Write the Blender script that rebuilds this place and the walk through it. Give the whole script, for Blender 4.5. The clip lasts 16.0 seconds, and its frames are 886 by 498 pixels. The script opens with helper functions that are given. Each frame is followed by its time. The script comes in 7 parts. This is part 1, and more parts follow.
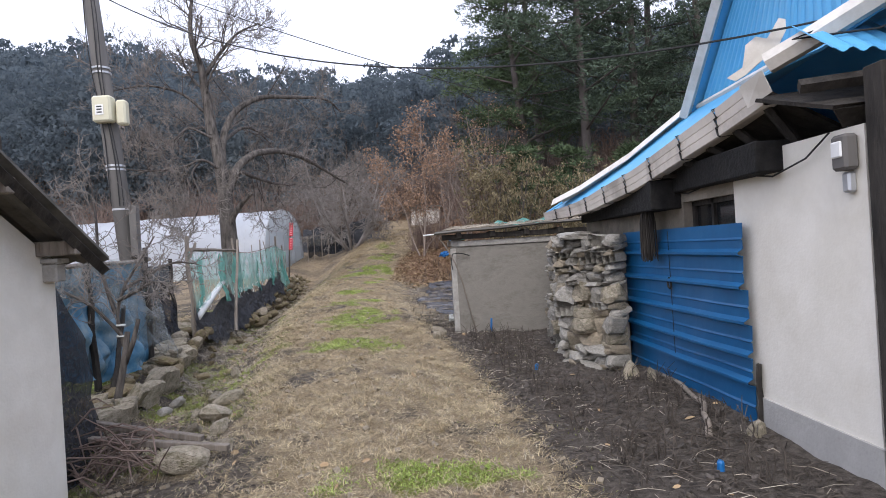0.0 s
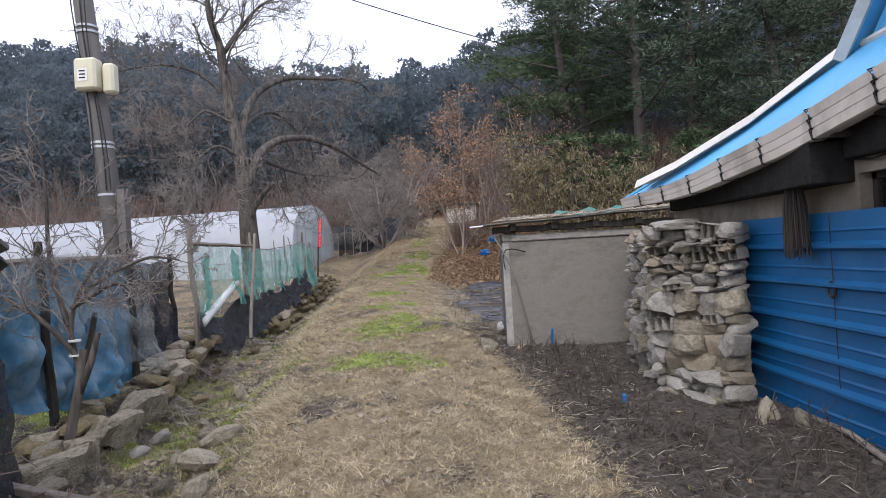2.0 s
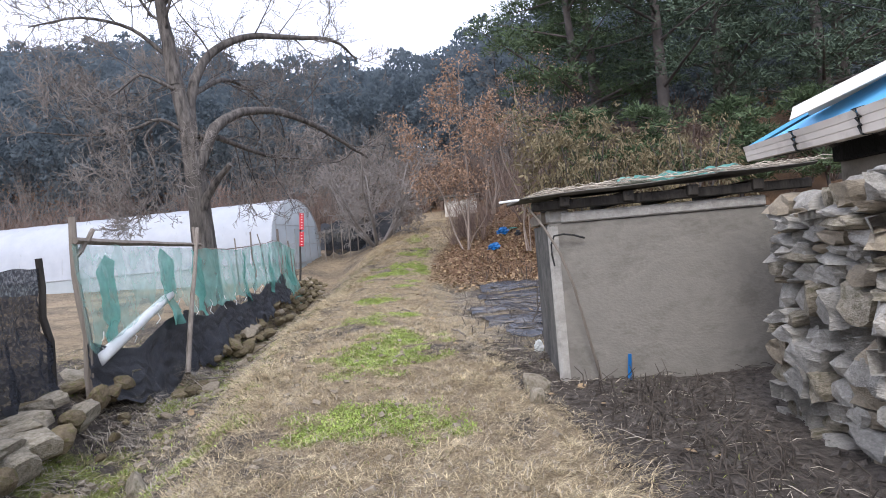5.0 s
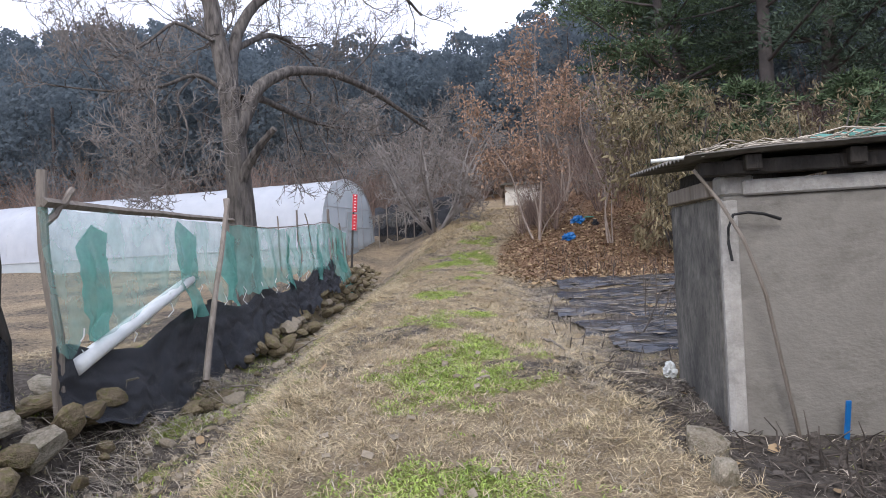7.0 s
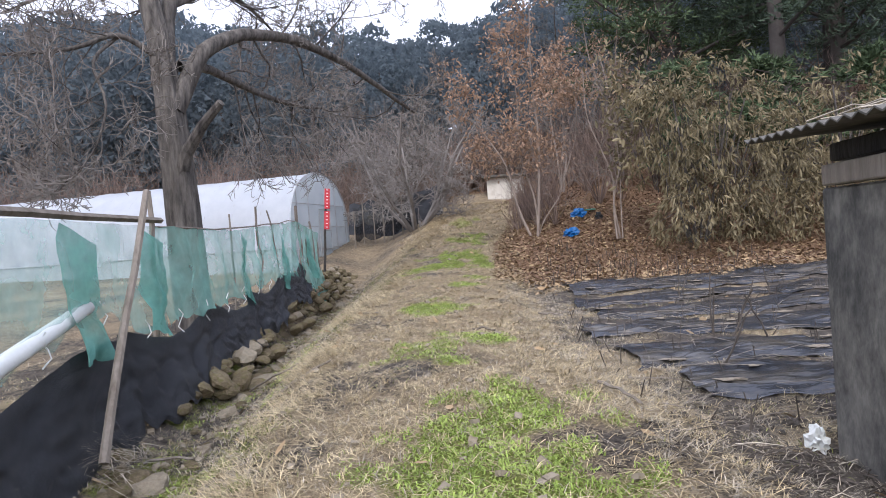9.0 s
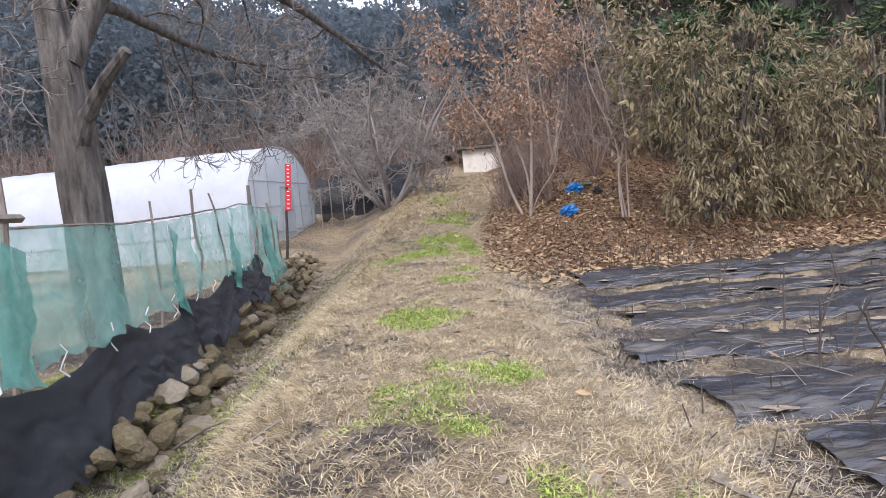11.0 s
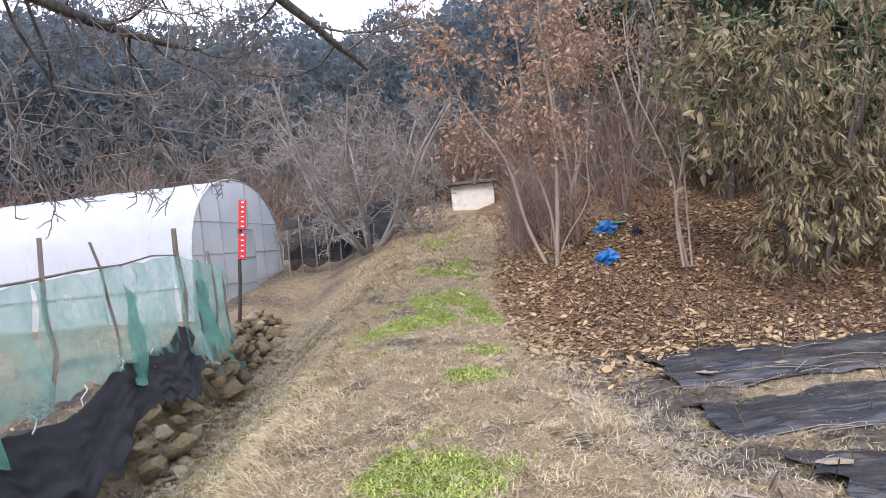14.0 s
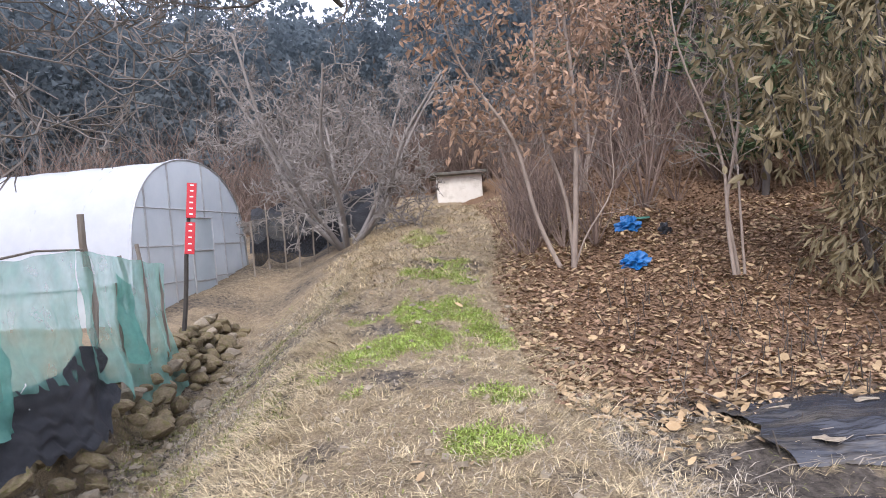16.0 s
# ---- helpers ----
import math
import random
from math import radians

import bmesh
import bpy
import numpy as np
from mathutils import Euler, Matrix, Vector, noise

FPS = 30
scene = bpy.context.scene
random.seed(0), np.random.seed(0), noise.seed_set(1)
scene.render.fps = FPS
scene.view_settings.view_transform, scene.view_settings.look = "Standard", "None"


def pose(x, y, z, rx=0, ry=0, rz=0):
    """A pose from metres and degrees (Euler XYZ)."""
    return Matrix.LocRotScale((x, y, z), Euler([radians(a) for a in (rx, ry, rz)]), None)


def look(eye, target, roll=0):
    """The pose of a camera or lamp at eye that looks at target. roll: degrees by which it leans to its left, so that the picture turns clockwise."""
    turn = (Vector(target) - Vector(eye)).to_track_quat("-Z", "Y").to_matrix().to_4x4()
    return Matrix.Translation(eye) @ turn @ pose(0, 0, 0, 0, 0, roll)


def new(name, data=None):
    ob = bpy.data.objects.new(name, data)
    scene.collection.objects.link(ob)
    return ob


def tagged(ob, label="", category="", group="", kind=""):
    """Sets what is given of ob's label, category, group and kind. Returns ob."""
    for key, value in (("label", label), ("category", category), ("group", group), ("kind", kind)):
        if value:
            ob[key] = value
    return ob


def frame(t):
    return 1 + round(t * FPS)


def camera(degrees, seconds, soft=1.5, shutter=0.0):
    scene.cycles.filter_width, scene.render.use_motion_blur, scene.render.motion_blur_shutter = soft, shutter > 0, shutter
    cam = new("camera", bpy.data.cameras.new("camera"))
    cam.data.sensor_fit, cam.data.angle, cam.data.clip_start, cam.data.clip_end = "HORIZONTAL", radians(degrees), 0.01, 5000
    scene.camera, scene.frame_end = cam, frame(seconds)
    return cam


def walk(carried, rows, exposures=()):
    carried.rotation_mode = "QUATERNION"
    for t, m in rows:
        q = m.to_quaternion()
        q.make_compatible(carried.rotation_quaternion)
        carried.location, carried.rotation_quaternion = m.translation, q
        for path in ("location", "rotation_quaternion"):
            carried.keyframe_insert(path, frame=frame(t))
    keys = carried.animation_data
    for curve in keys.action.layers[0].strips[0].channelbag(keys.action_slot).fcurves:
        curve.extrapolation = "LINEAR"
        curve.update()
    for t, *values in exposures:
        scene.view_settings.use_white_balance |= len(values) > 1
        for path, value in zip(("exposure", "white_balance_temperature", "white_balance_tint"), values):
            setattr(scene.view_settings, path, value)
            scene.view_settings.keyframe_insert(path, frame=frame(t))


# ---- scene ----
cam = camera(70.4, 16.0, soft=0.95)
METRES, EYE, TILT, LEAN, TURN = 16.0, 1.5, 0.0, 3.5, 0.0
ROWS = [
    (0.0, 0.0, 0.0, 0.0, -0.0, 0.0, -0.0),
    (0.5, -0.0053, 0.0306, -0.0012, 2.56, -0.52, -0.3),
    (1.0, -0.0111, 0.0583, -0.0012, 2.2, -1.15, 1.28),
    (1.5, -0.0144, 0.0882, -0.0024, 2.06, 0.09, 0.49),
    (2.0, -0.0159, 0.1202, -0.0044, 3.0, -0.03, -0.19),
    (2.5, -0.0174, 0.1521, -0.0055, 2.07, -0.01, 0.66),
    (3.0, -0.0237, 0.1842, -0.0073, 1.66, -0.37, 0.64),
    (3.5, -0.0299, 0.2161, -0.0079, 2.62, -1.08, -0.19),
    (4.0, -0.031, 0.2509, -0.0089, 1.81, -0.86, 1.03),
    (6.5, -0.0617, 0.4078, -0.0123, 5.61, 0.34, 0.81),
    (7.0, -0.0701, 0.4372, -0.0152, 7.27, -1.0, -0.31),
    (7.5, -0.0789, 0.4686, -0.0145, 6.13, 1.38, -0.1),
    (8.0, -0.0875, 0.5002, -0.0155, 5.87, 0.55, -1.29),
    (8.5, -0.0976, 0.5293, -0.0135, 6.38, -0.37, -0.18),
    (9.0, -0.1028, 0.5608, -0.0121, 4.91, -1.37, 0.75),
    (11.5, -0.1292, 0.7072, -0.0005, 2.15, -4.03, 1.73),
    (12.0, -0.134, 0.7398, -0.0001, 2.99, -3.92, 0.85),
    (12.5, -0.1383, 0.7711, 0.0016, 1.6, -4.79, 1.27),
    (13.0, -0.1391, 0.8055, 0.0043, 1.71, -2.82, 1.39),
    (13.5, -0.1456, 0.833, 0.0064, 1.83, -0.66, -0.03),
    (14.0, -0.148, 0.8672, 0.0071, 0.5, -0.48, 2.22),
    (14.5, -0.1511, 0.8958, 0.0068, -0.0, -0.58, 0.78),
    (15.0, -0.1543, 0.9234, 0.0083, -1.05, -0.64, 2.66),
    (15.5, -0.1539, 0.9533, 0.0105, -1.99, 0.16, 1.49),
    (16.0, -0.1577, 0.9828, 0.0097, -1.3, -1.12, 1.15),
]
EXPOSURES = [(0.0, 0.6, 6400, 10), (0.5, 0.4, 6400, 10), (1.0, 0.46, 6400, 10), (1.5, 0.73, 6400, 10), (2.0, 0.54, 6400, 10), (2.5, 0.49, 6380, 10), (3.0, 0.55, 6340, 10), (3.5, 0.68, 6280, 10), (4.0, 0.97, 6280, 10), (6.5, 0.77, 6280, 10), (7.0, 0.75, 6280, 10), (7.5, 0.65, 6280, 10), (8.0, 0.48, 6280, 10), (8.5, 0.6, 6280, 10), (9.0, 0.85, 6280, 10), (11.5, 1.12, 6430, 12), (12.5, 1.14, 6430, 12), (13.0, 1.15, 6430, 12), (16.0, 1.21, 6430, 12)]
walk(cam, [(t, pose(0, 0, EYE, TILT, LEAN, TURN) @ pose(METRES * x, METRES * y, METRES * z, 90 + pitch, roll, yaw)) for t, x, y, z, yaw, pitch, roll in ROWS], EXPOSURES)

# ---- world and sun: a bright, hazy winter sky ----
world = bpy.data.worlds.new("sky")
scene.world = world
world.use_nodes = True
_wn = world.node_tree
_sky = _wn.nodes.new("ShaderNodeTexSky")
_sky.sky_type = "NISHITA"
_sky.sun_disc = False
_sky.sun_elevation = radians(46)
_sky.sun_rotation = radians(188)
_sky.air_density = 1.0
_sky.dust_density = 7.0
_sky.ozone_density = 1.0
_wn.nodes["Background"].inputs["Strength"].default_value = 0.15
_haze = _wn.nodes.new("ShaderNodeMix")
_haze.data_type = "RGBA"
_haze.inputs[0].default_value = 0.8
_haze.inputs[7].default_value = (6.6, 6.9, 8.5, 1)
_wn.links.new(_sky.outputs["Color"], _haze.inputs[6])
_wn.links.new(_haze.outputs[2], _wn.nodes["Background"].inputs["Color"])
sun_data = bpy.data.lights.new("sun", "SUN")
sun_data.energy = 0.9
sun_data.angle = radians(20)
sun_data.color = (1.0, 0.985, 0.965)
sun = new("sun", sun_data)
sun.matrix_world = look((-3, -22, 23), (0, 0, 0))


# ---- materials ----
def mat(name, c1, c2, scale=6.0, rough=0.85, bump=0.3, stain=None, stain_scale=0.7, stain_amount=0.5,
        metal=0.0, rand=0.0, island=0.0, stretch=(1, 1, 1), spec=0.3, through_light=0.0, bump_scale=None):
    m = bpy.data.materials.new(name)
    m.use_nodes = True
    nt = m.node_tree
    bs = nt.nodes["Principled BSDF"]
    tc = nt.nodes.new("ShaderNodeTexCoord")
    mp = nt.nodes.new("ShaderNodeMapping")
    mp.inputs["Scale"].default_value = stretch
    nt.links.new(tc.outputs["Object"], mp.inputs["Vector"])
    n1 = nt.nodes.new("ShaderNodeTexNoise")
    n1.inputs["Scale"].default_value = scale
    n1.inputs["Detail"].default_value = 8
    n1.inputs["Roughness"].default_value = 0.65
    nt.links.new(mp.outputs["Vector"], n1.inputs["Vector"])
    ramp = nt.nodes.new("ShaderNodeValToRGB")
    ramp.color_ramp.elements[0].position, ramp.color_ramp.elements[1].position = 0.33, 0.67
    ramp.color_ramp.elements[0].color, ramp.color_ramp.elements[1].color = (*c1, 1), (*c2, 1)
    nt.links.new(n1.outputs["Fac"], ramp.inputs["Fac"])
    col = ramp.outputs["Color"]
    if stain:
        n2 = nt.nodes.new("ShaderNodeTexNoise")
        n2.inputs["Scale"].default_value = stain_scale
        n2.inputs["Detail"].default_value = 6
        n2.inputs["Roughness"].default_value = 0.7
        nt.links.new(mp.outputs["Vector"], n2.inputs["Vector"])
        mr = nt.nodes.new("ShaderNodeMapRange")
        mr.inputs["From Min"].default_value, mr.inputs["From Max"].default_value = 0.48, 0.66
        mr.inputs["To Max"].default_value = stain_amount
        nt.links.new(n2.outputs["Fac"], mr.inputs["Value"])
        mx = nt.nodes.new("ShaderNodeMix")
        mx.data_type = "RGBA"
        nt.links.new(mr.outputs["Result"], mx.inputs[0])
        nt.links.new(col, mx.inputs[6])
        mx.inputs[7].default_value = (*stain, 1)
        col = mx.outputs[2]
    if rand or island:
        if rand:
            src = nt.nodes.new("ShaderNodeObjectInfo").outputs["Random"]
        else:
            src = nt.nodes.new("ShaderNodeNewGeometry").outputs["Random Per Island"]
        amount = rand or island
        r2 = nt.nodes.new("ShaderNodeMapRange")
        r2.inputs["To Min"].default_value, r2.inputs["To Max"].default_value = 1 - amount, 1 + amount
        nt.links.new(src, r2.inputs["Value"])
        hs = nt.nodes.new("ShaderNodeHueSaturation")
        nt.links.new(r2.outputs["Result"], hs.inputs["Value"])
        nt.links.new(col, hs.inputs["Color"])
        col = hs.outputs["Color"]
    nt.links.new(col, bs.inputs["Base Color"])
    bs.inputs["Roughness"].default_value = rough
    bs.inputs["Metallic"].default_value = metal
    bs.inputs["Specular IOR Level"].default_value = spec
    if bump:
        n3 = nt.nodes.new("ShaderNodeTexNoise")
        n3.inputs["Scale"].default_value = bump_scale or scale * 3
        n3.inputs["Detail"].default_value = 5
        nt.links.new(mp.outputs["Vector"], n3.inputs["Vector"])
        bp = nt.nodes.new("ShaderNodeBump")
        bp.inputs["Strength"].default_value = bump
        bp.inputs["Distance"].default_value = 0.03
        nt.links.new(n3.outputs["Fac"], bp.inputs["Height"])
        nt.links.new(bp.outputs["Normal"], bs.inputs["Normal"])
    if through_light:
        tl = nt.nodes.new("ShaderNodeBsdfTranslucent")
        nt.links.new(col, tl.inputs["Color"])
        ms = nt.nodes.new("ShaderNodeMixShader")
        ms.inputs[0].default_value = through_light
        nt.links.new(bs.outputs[0], ms.inputs[1])
        nt.links.new(tl.outputs[0], ms.inputs[2])
        nt.links.new(ms.outputs[0], nt.nodes["Material Output"].inputs["Surface"])
    return m


def sheer(name, c1, c2, cover, rough=0.6, weave=0.0, scale=4.0):
    """A cloth, net or film that lets part of the view through: cover is how much of it is solid."""
    m = mat(name, c1, c2, scale=scale, rough=rough, bump=0.3, through_light=0.45)
    nt = m.node_tree
    old = nt.nodes["Material Output"].inputs["Surface"].links[0].from_socket
    tr = nt.nodes.new("ShaderNodeBsdfTransparent")
    ms = nt.nodes.new("ShaderNodeMixShader")
    ms.inputs[0].default_value = cover
    if weave:
        tc = nt.nodes.new("ShaderNodeTexCoord")
        nz = nt.nodes.new("ShaderNodeTexNoise")
        nz.inputs["Scale"].default_value = weave
        nz.inputs["Detail"].default_value = 4
        mr = nt.nodes.new("ShaderNodeMapRange")
        mr.inputs["From Min"].default_value, mr.inputs["From Max"].default_value = 0.3, 0.7
        mr.inputs["To Min"].default_value, mr.inputs["To Max"].default_value = cover - 0.2, min(1, cover + 0.2)
        nt.links.new(tc.outputs["Object"], nz.inputs["Vector"])
        nt.links.new(nz.outputs["Fac"], mr.inputs["Value"])
        nt.links.new(mr.outputs["Result"], ms.inputs[0])
    nt.links.new(tr.outputs[0], ms.inputs[1])
    nt.links.new(old, ms.inputs[2])
    nt.links.new(ms.outputs[0], nt.nodes["Material Output"].inputs["Surface"])
    return m


M_PLASTER = mat("cream_plaster", (0.69, 0.655, 0.575), (0.77, 0.735, 0.66), scale=3, stain=(0.56, 0.51, 0.43), stain_scale=0.9, stain_amount=0.35, bump=0.12, bump_scale=40)
# grimy old plaster, its tone lowered further to hold the eave's shade
M_OLDPLASTER = mat("grimy_clay_plaster_eave_shade", (0.19, 0.165, 0.13), (0.3, 0.265, 0.215), scale=3, stain=(0.1, 0.088, 0.072), stain_scale=1.6, stain_amount=0.7, bump=0.35, bump_scale=25)
M_PLINTH = mat("grey_plinth", (0.36, 0.35, 0.33), (0.44, 0.43, 0.41), scale=4, stain=(0.28, 0.27, 0.25), bump=0.25, bump_scale=30)
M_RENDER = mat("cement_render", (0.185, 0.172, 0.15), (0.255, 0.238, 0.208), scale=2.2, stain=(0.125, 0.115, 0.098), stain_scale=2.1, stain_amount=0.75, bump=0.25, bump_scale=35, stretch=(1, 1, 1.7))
# cement of the shed's side wall, darker and blotchier than its front
M_RENDER_DARK = mat("dark_mottled_cement", (0.065, 0.062, 0.057), (0.2, 0.188, 0.165), scale=7, stain=(0.042, 0.042, 0.04), stain_scale=1.9, stain_amount=0.8, bump=0.3, bump_scale=30, stretch=(1, 1.3, 0.8))
M_CONCRETE = mat("concrete", (0.30, 0.285, 0.26), (0.43, 0.41, 0.375), scale=16, stain=(0.19, 0.178, 0.155), stain_scale=5.5, bump=0.3, bump_scale=60)
M_STONE = mat("grey_field_stone", (0.255, 0.24, 0.21), (0.42, 0.395, 0.35), scale=9, stain=(0.14, 0.135, 0.12), stain_scale=5, bump=0.7, bump_scale=24, rand=0.22)
M_STONE_WARM = mat("warm_grey_weathered_stone", (0.25, 0.215, 0.16), (0.42, 0.37, 0.29), scale=10, stain=(0.11, 0.105, 0.05), stain_scale=4, stain_amount=0.75, bump=0.9, bump_scale=22, rand=0.25)
M_STONE_TAN = mat("tan_field_stone", (0.235, 0.195, 0.14), (0.37, 0.315, 0.235), scale=9, stain=(0.2, 0.175, 0.14), stain_scale=5, bump=0.7, bump_scale=24, rand=0.2)
M_STONE_MOSS = mat("mossy_stone", (0.11, 0.083, 0.05), (0.24, 0.19, 0.12), scale=7, stain=(0.125, 0.12, 0.035), stain_scale=5, stain_amount=0.8, bump=0.7, bump_scale=20, rand=0.25)
M_BLUE = mat("blue_sheet", (0.004, 0.085, 0.22), (0.006, 0.11, 0.275), scale=3, rough=0.45, stain=(0.035, 0.105, 0.23), stain_scale=1.5, stain_amount=0.35, bump=0.08, bump_scale=8, spec=0.5)
M_SKYBLUE = mat("sky_blue_sheet", (0.09, 0.37, 0.66), (0.13, 0.44, 0.72), scale=2, rough=0.45, stain=(0.2, 0.42, 0.62), stain_scale=0.8, stain_amount=0.5, bump=0.05, spec=0.4)
M_GUTTER = mat("beige_painted_metal", (0.54, 0.49, 0.43), (0.62, 0.57, 0.51), scale=3, rough=0.5, stain=(0.22, 0.19, 0.16), stain_scale=2.2, stain_amount=0.55, bump=0.06)
M_CAP = mat("off_white_flashing", (0.66, 0.62, 0.56), (0.74, 0.71, 0.66), scale=3, rough=0.5, stain=(0.4, 0.36, 0.3), stain_scale=2, bump=0.05)
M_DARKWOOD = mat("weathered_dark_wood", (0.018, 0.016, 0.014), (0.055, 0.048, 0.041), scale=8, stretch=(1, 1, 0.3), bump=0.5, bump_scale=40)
# near-black colour that stands for shade below the eave
M_EAVESHADE = mat("eave_shade_black", (0.006, 0.006, 0.006), (0.02, 0.019, 0.018), scale=8, rough=0.9, bump=0.5, bump_scale=30)
M_WOOD = mat("grey_weathered_wood", (0.15, 0.125, 0.10), (0.27, 0.235, 0.20), scale=12, stretch=(1, 1, 0.15), bump=0.5, bump_scale=60, rand=0.15)
M_BARK = mat("grey_brown_bark", (0.03, 0.026, 0.024), (0.155, 0.138, 0.122), scale=14, stretch=(1, 1, 0.18), bump=1.0, bump_scale=22)
M_TWIG = mat("grey_twigs", (0.125, 0.11, 0.10), (0.225, 0.20, 0.18), scale=3, bump=0, rand=0.1)
M_TWIG_PALE = mat("pale_young_bark", (0.19, 0.15, 0.125), (0.30, 0.245, 0.205), scale=9, stretch=(1, 1, 0.4), bump=0.3)
M_ROOFOLD = mat("old_corrugated_roof", (0.075, 0.07, 0.062), (0.16, 0.148, 0.13), scale=5, stain=(0.07, 0.07, 0.05), stain_scale=1.5, stain_amount=0.7, bump=0.3)
M_GALV = mat("galvanised_tube", (0.42, 0.43, 0.44), (0.55, 0.56, 0.57), scale=8, rough=0.4, metal=0.7, bump=0)
M_POLE = mat("concrete_utility_pole", (0.105, 0.1, 0.095), (0.165, 0.155, 0.145), scale=4, stain=(0.1, 0.095, 0.09), stain_scale=2, bump=0.2, stretch=(1, 1, 0.2))
M_CREAM = mat("cream_plastic", (0.60, 0.57, 0.42), (0.66, 0.63, 0.48), scale=3, rough=0.5, bump=0.05, stain=(0.4, 0.38, 0.28))
M_PAPER = mat("white_label", (0.72, 0.72, 0.7), (0.78, 0.78, 0.76), bump=0)
M_BLACK = mat("black_cable", (0.015, 0.015, 0.015), (0.03, 0.03, 0.03), rough=0.6, bump=0)
M_FILM = sheer("white_greenhouse_film", (0.60, 0.635, 0.69), (0.70, 0.73, 0.775), 0.86, rough=0.35, scale=1.5)
M_FILMSIDE = sheer("clear_greenhouse_film", (0.62, 0.69, 0.72), (0.72, 0.78, 0.80), 0.72, rough=0.3, scale=1.5)
M_NET = sheer("green_netting", (0.22, 0.44, 0.38), (0.34, 0.57, 0.5), 0.4, rough=0.8, weave=3.0)
M_NETGREY = sheer("grey_fine_net", (0.12, 0.12, 0.11), (0.2, 0.2, 0.18), 0.4, rough=0.9, weave=6.0)
M_NETFULL = sheer("doubled_green_netting", (0.19, 0.41, 0.35), (0.30, 0.53, 0.46), 0.58, rough=0.8, weave=3.0)
M_TORNFILM = sheer("torn_grey_film", (0.32, 0.36, 0.36), (0.5, 0.53, 0.52), 0.3, rough=0.35, weave=2.5)
M_NETDENSE = sheer("folded_green_netting", (0.12, 0.34, 0.29), (0.2, 0.45, 0.38), 0.8, rough=0.8, weave=4.0)
M_SHADE = mat("black_shade_cloth", (0.016, 0.018, 0.023), (0.042, 0.045, 0.054), scale=60, rough=0.55, bump=0.8, bump_scale=90, stain=(0.062, 0.064, 0.072), stain_scale=2.5, stain_amount=0.6, spec=0.4, stretch=(1, 1, 2.5))
M_SHADENET = sheer("black_shade_net", (0.022, 0.024, 0.029), (0.05, 0.053, 0.062), 0.94, rough=0.9, weave=30.0)
M_MULCH = mat("black_mulch_film", (0.022, 0.024, 0.03), (0.045, 0.048, 0.06), scale=4, rough=0.2, bump=1.0, bump_scale=7, stain=(0.12, 0.105, 0.085), stain_scale=3.2, stain_amount=0.75, stretch=(0.35, 1.6, 1), spec=0.6)
M_TARP = mat("faded_blue_tarp", (0.05, 0.16, 0.27), (0.14, 0.29, 0.40), scale=2.6, rough=0.5, bump=1.0, bump_scale=5, stain=(0.31, 0.35, 0.35), stain_scale=1.3, stain_amount=0.85)
M_REDSIGN = mat("red_sign", (0.36, 0.012, 0.022), (0.42, 0.02, 0.03), bump=0, rough=0.5)
M_BLUEBAG = mat("blue_plastic", (0.008, 0.1, 0.3), (0.014, 0.14, 0.38), rough=0.35, bump=0.3, spec=0.5)
M_WHITEPIPE = mat("white_plastic", (0.62, 0.64, 0.62), (0.74, 0.75, 0.73), rough=0.4, bump=0, stain=(0.45, 0.45, 0.4))
M_EARTH = mat("dry_earth_and_chaff", (0.14, 0.115, 0.09), (0.38, 0.32, 0.24), scale=30, bump=0.5)
M_CLOD = mat("dark_clods", (0.05, 0.043, 0.037), (0.13, 0.112, 0.096), scale=20, bump=0.8, island=0.3)
M_GLASS = mat("dark_window_glass", (0.012, 0.013, 0.014), (0.02, 0.021, 0.022), rough=0.12, bump=0, spec=0.5)


# ---- mesh helpers ----
def mesh_np(name, verts, faces, material, smooth=False):
    """A mesh object from arrays: faces is one (n, k) array or a list of such arrays."""
    if not isinstance(faces, (list, tuple)):
        faces = [faces]
    faces = [np.asarray(f, dtype=np.int32) for f in faces if len(f)]
    me = bpy.data.meshes.new(name)
    verts = np.asarray(verts, dtype=np.float32)
    loops = np.concatenate([f.ravel() for f in faces])
    sizes = np.concatenate([np.full(len(f), f.shape[1], dtype=np.int32) for f in faces])
    starts = np.concatenate([[0], np.cumsum(sizes)[:-1]]).astype(np.int32)
    me.vertices.add(len(verts))
    me.vertices.foreach_set("co", verts.ravel())
    me.loops.add(len(loops))
    me.loops.foreach_set("vertex_index", loops)
    me.polygons.add(len(sizes))
    me.polygons.foreach_set("loop_start", starts)
    me.polygons.foreach_set("loop_total", sizes)
    me.polygons.foreach_set("use_smooth", np.full(len(sizes), smooth, dtype=bool))
    me.update(calc_edges=True)
    me.validate()
    if material:
        me.materials.append(material)
    return new(name, me)


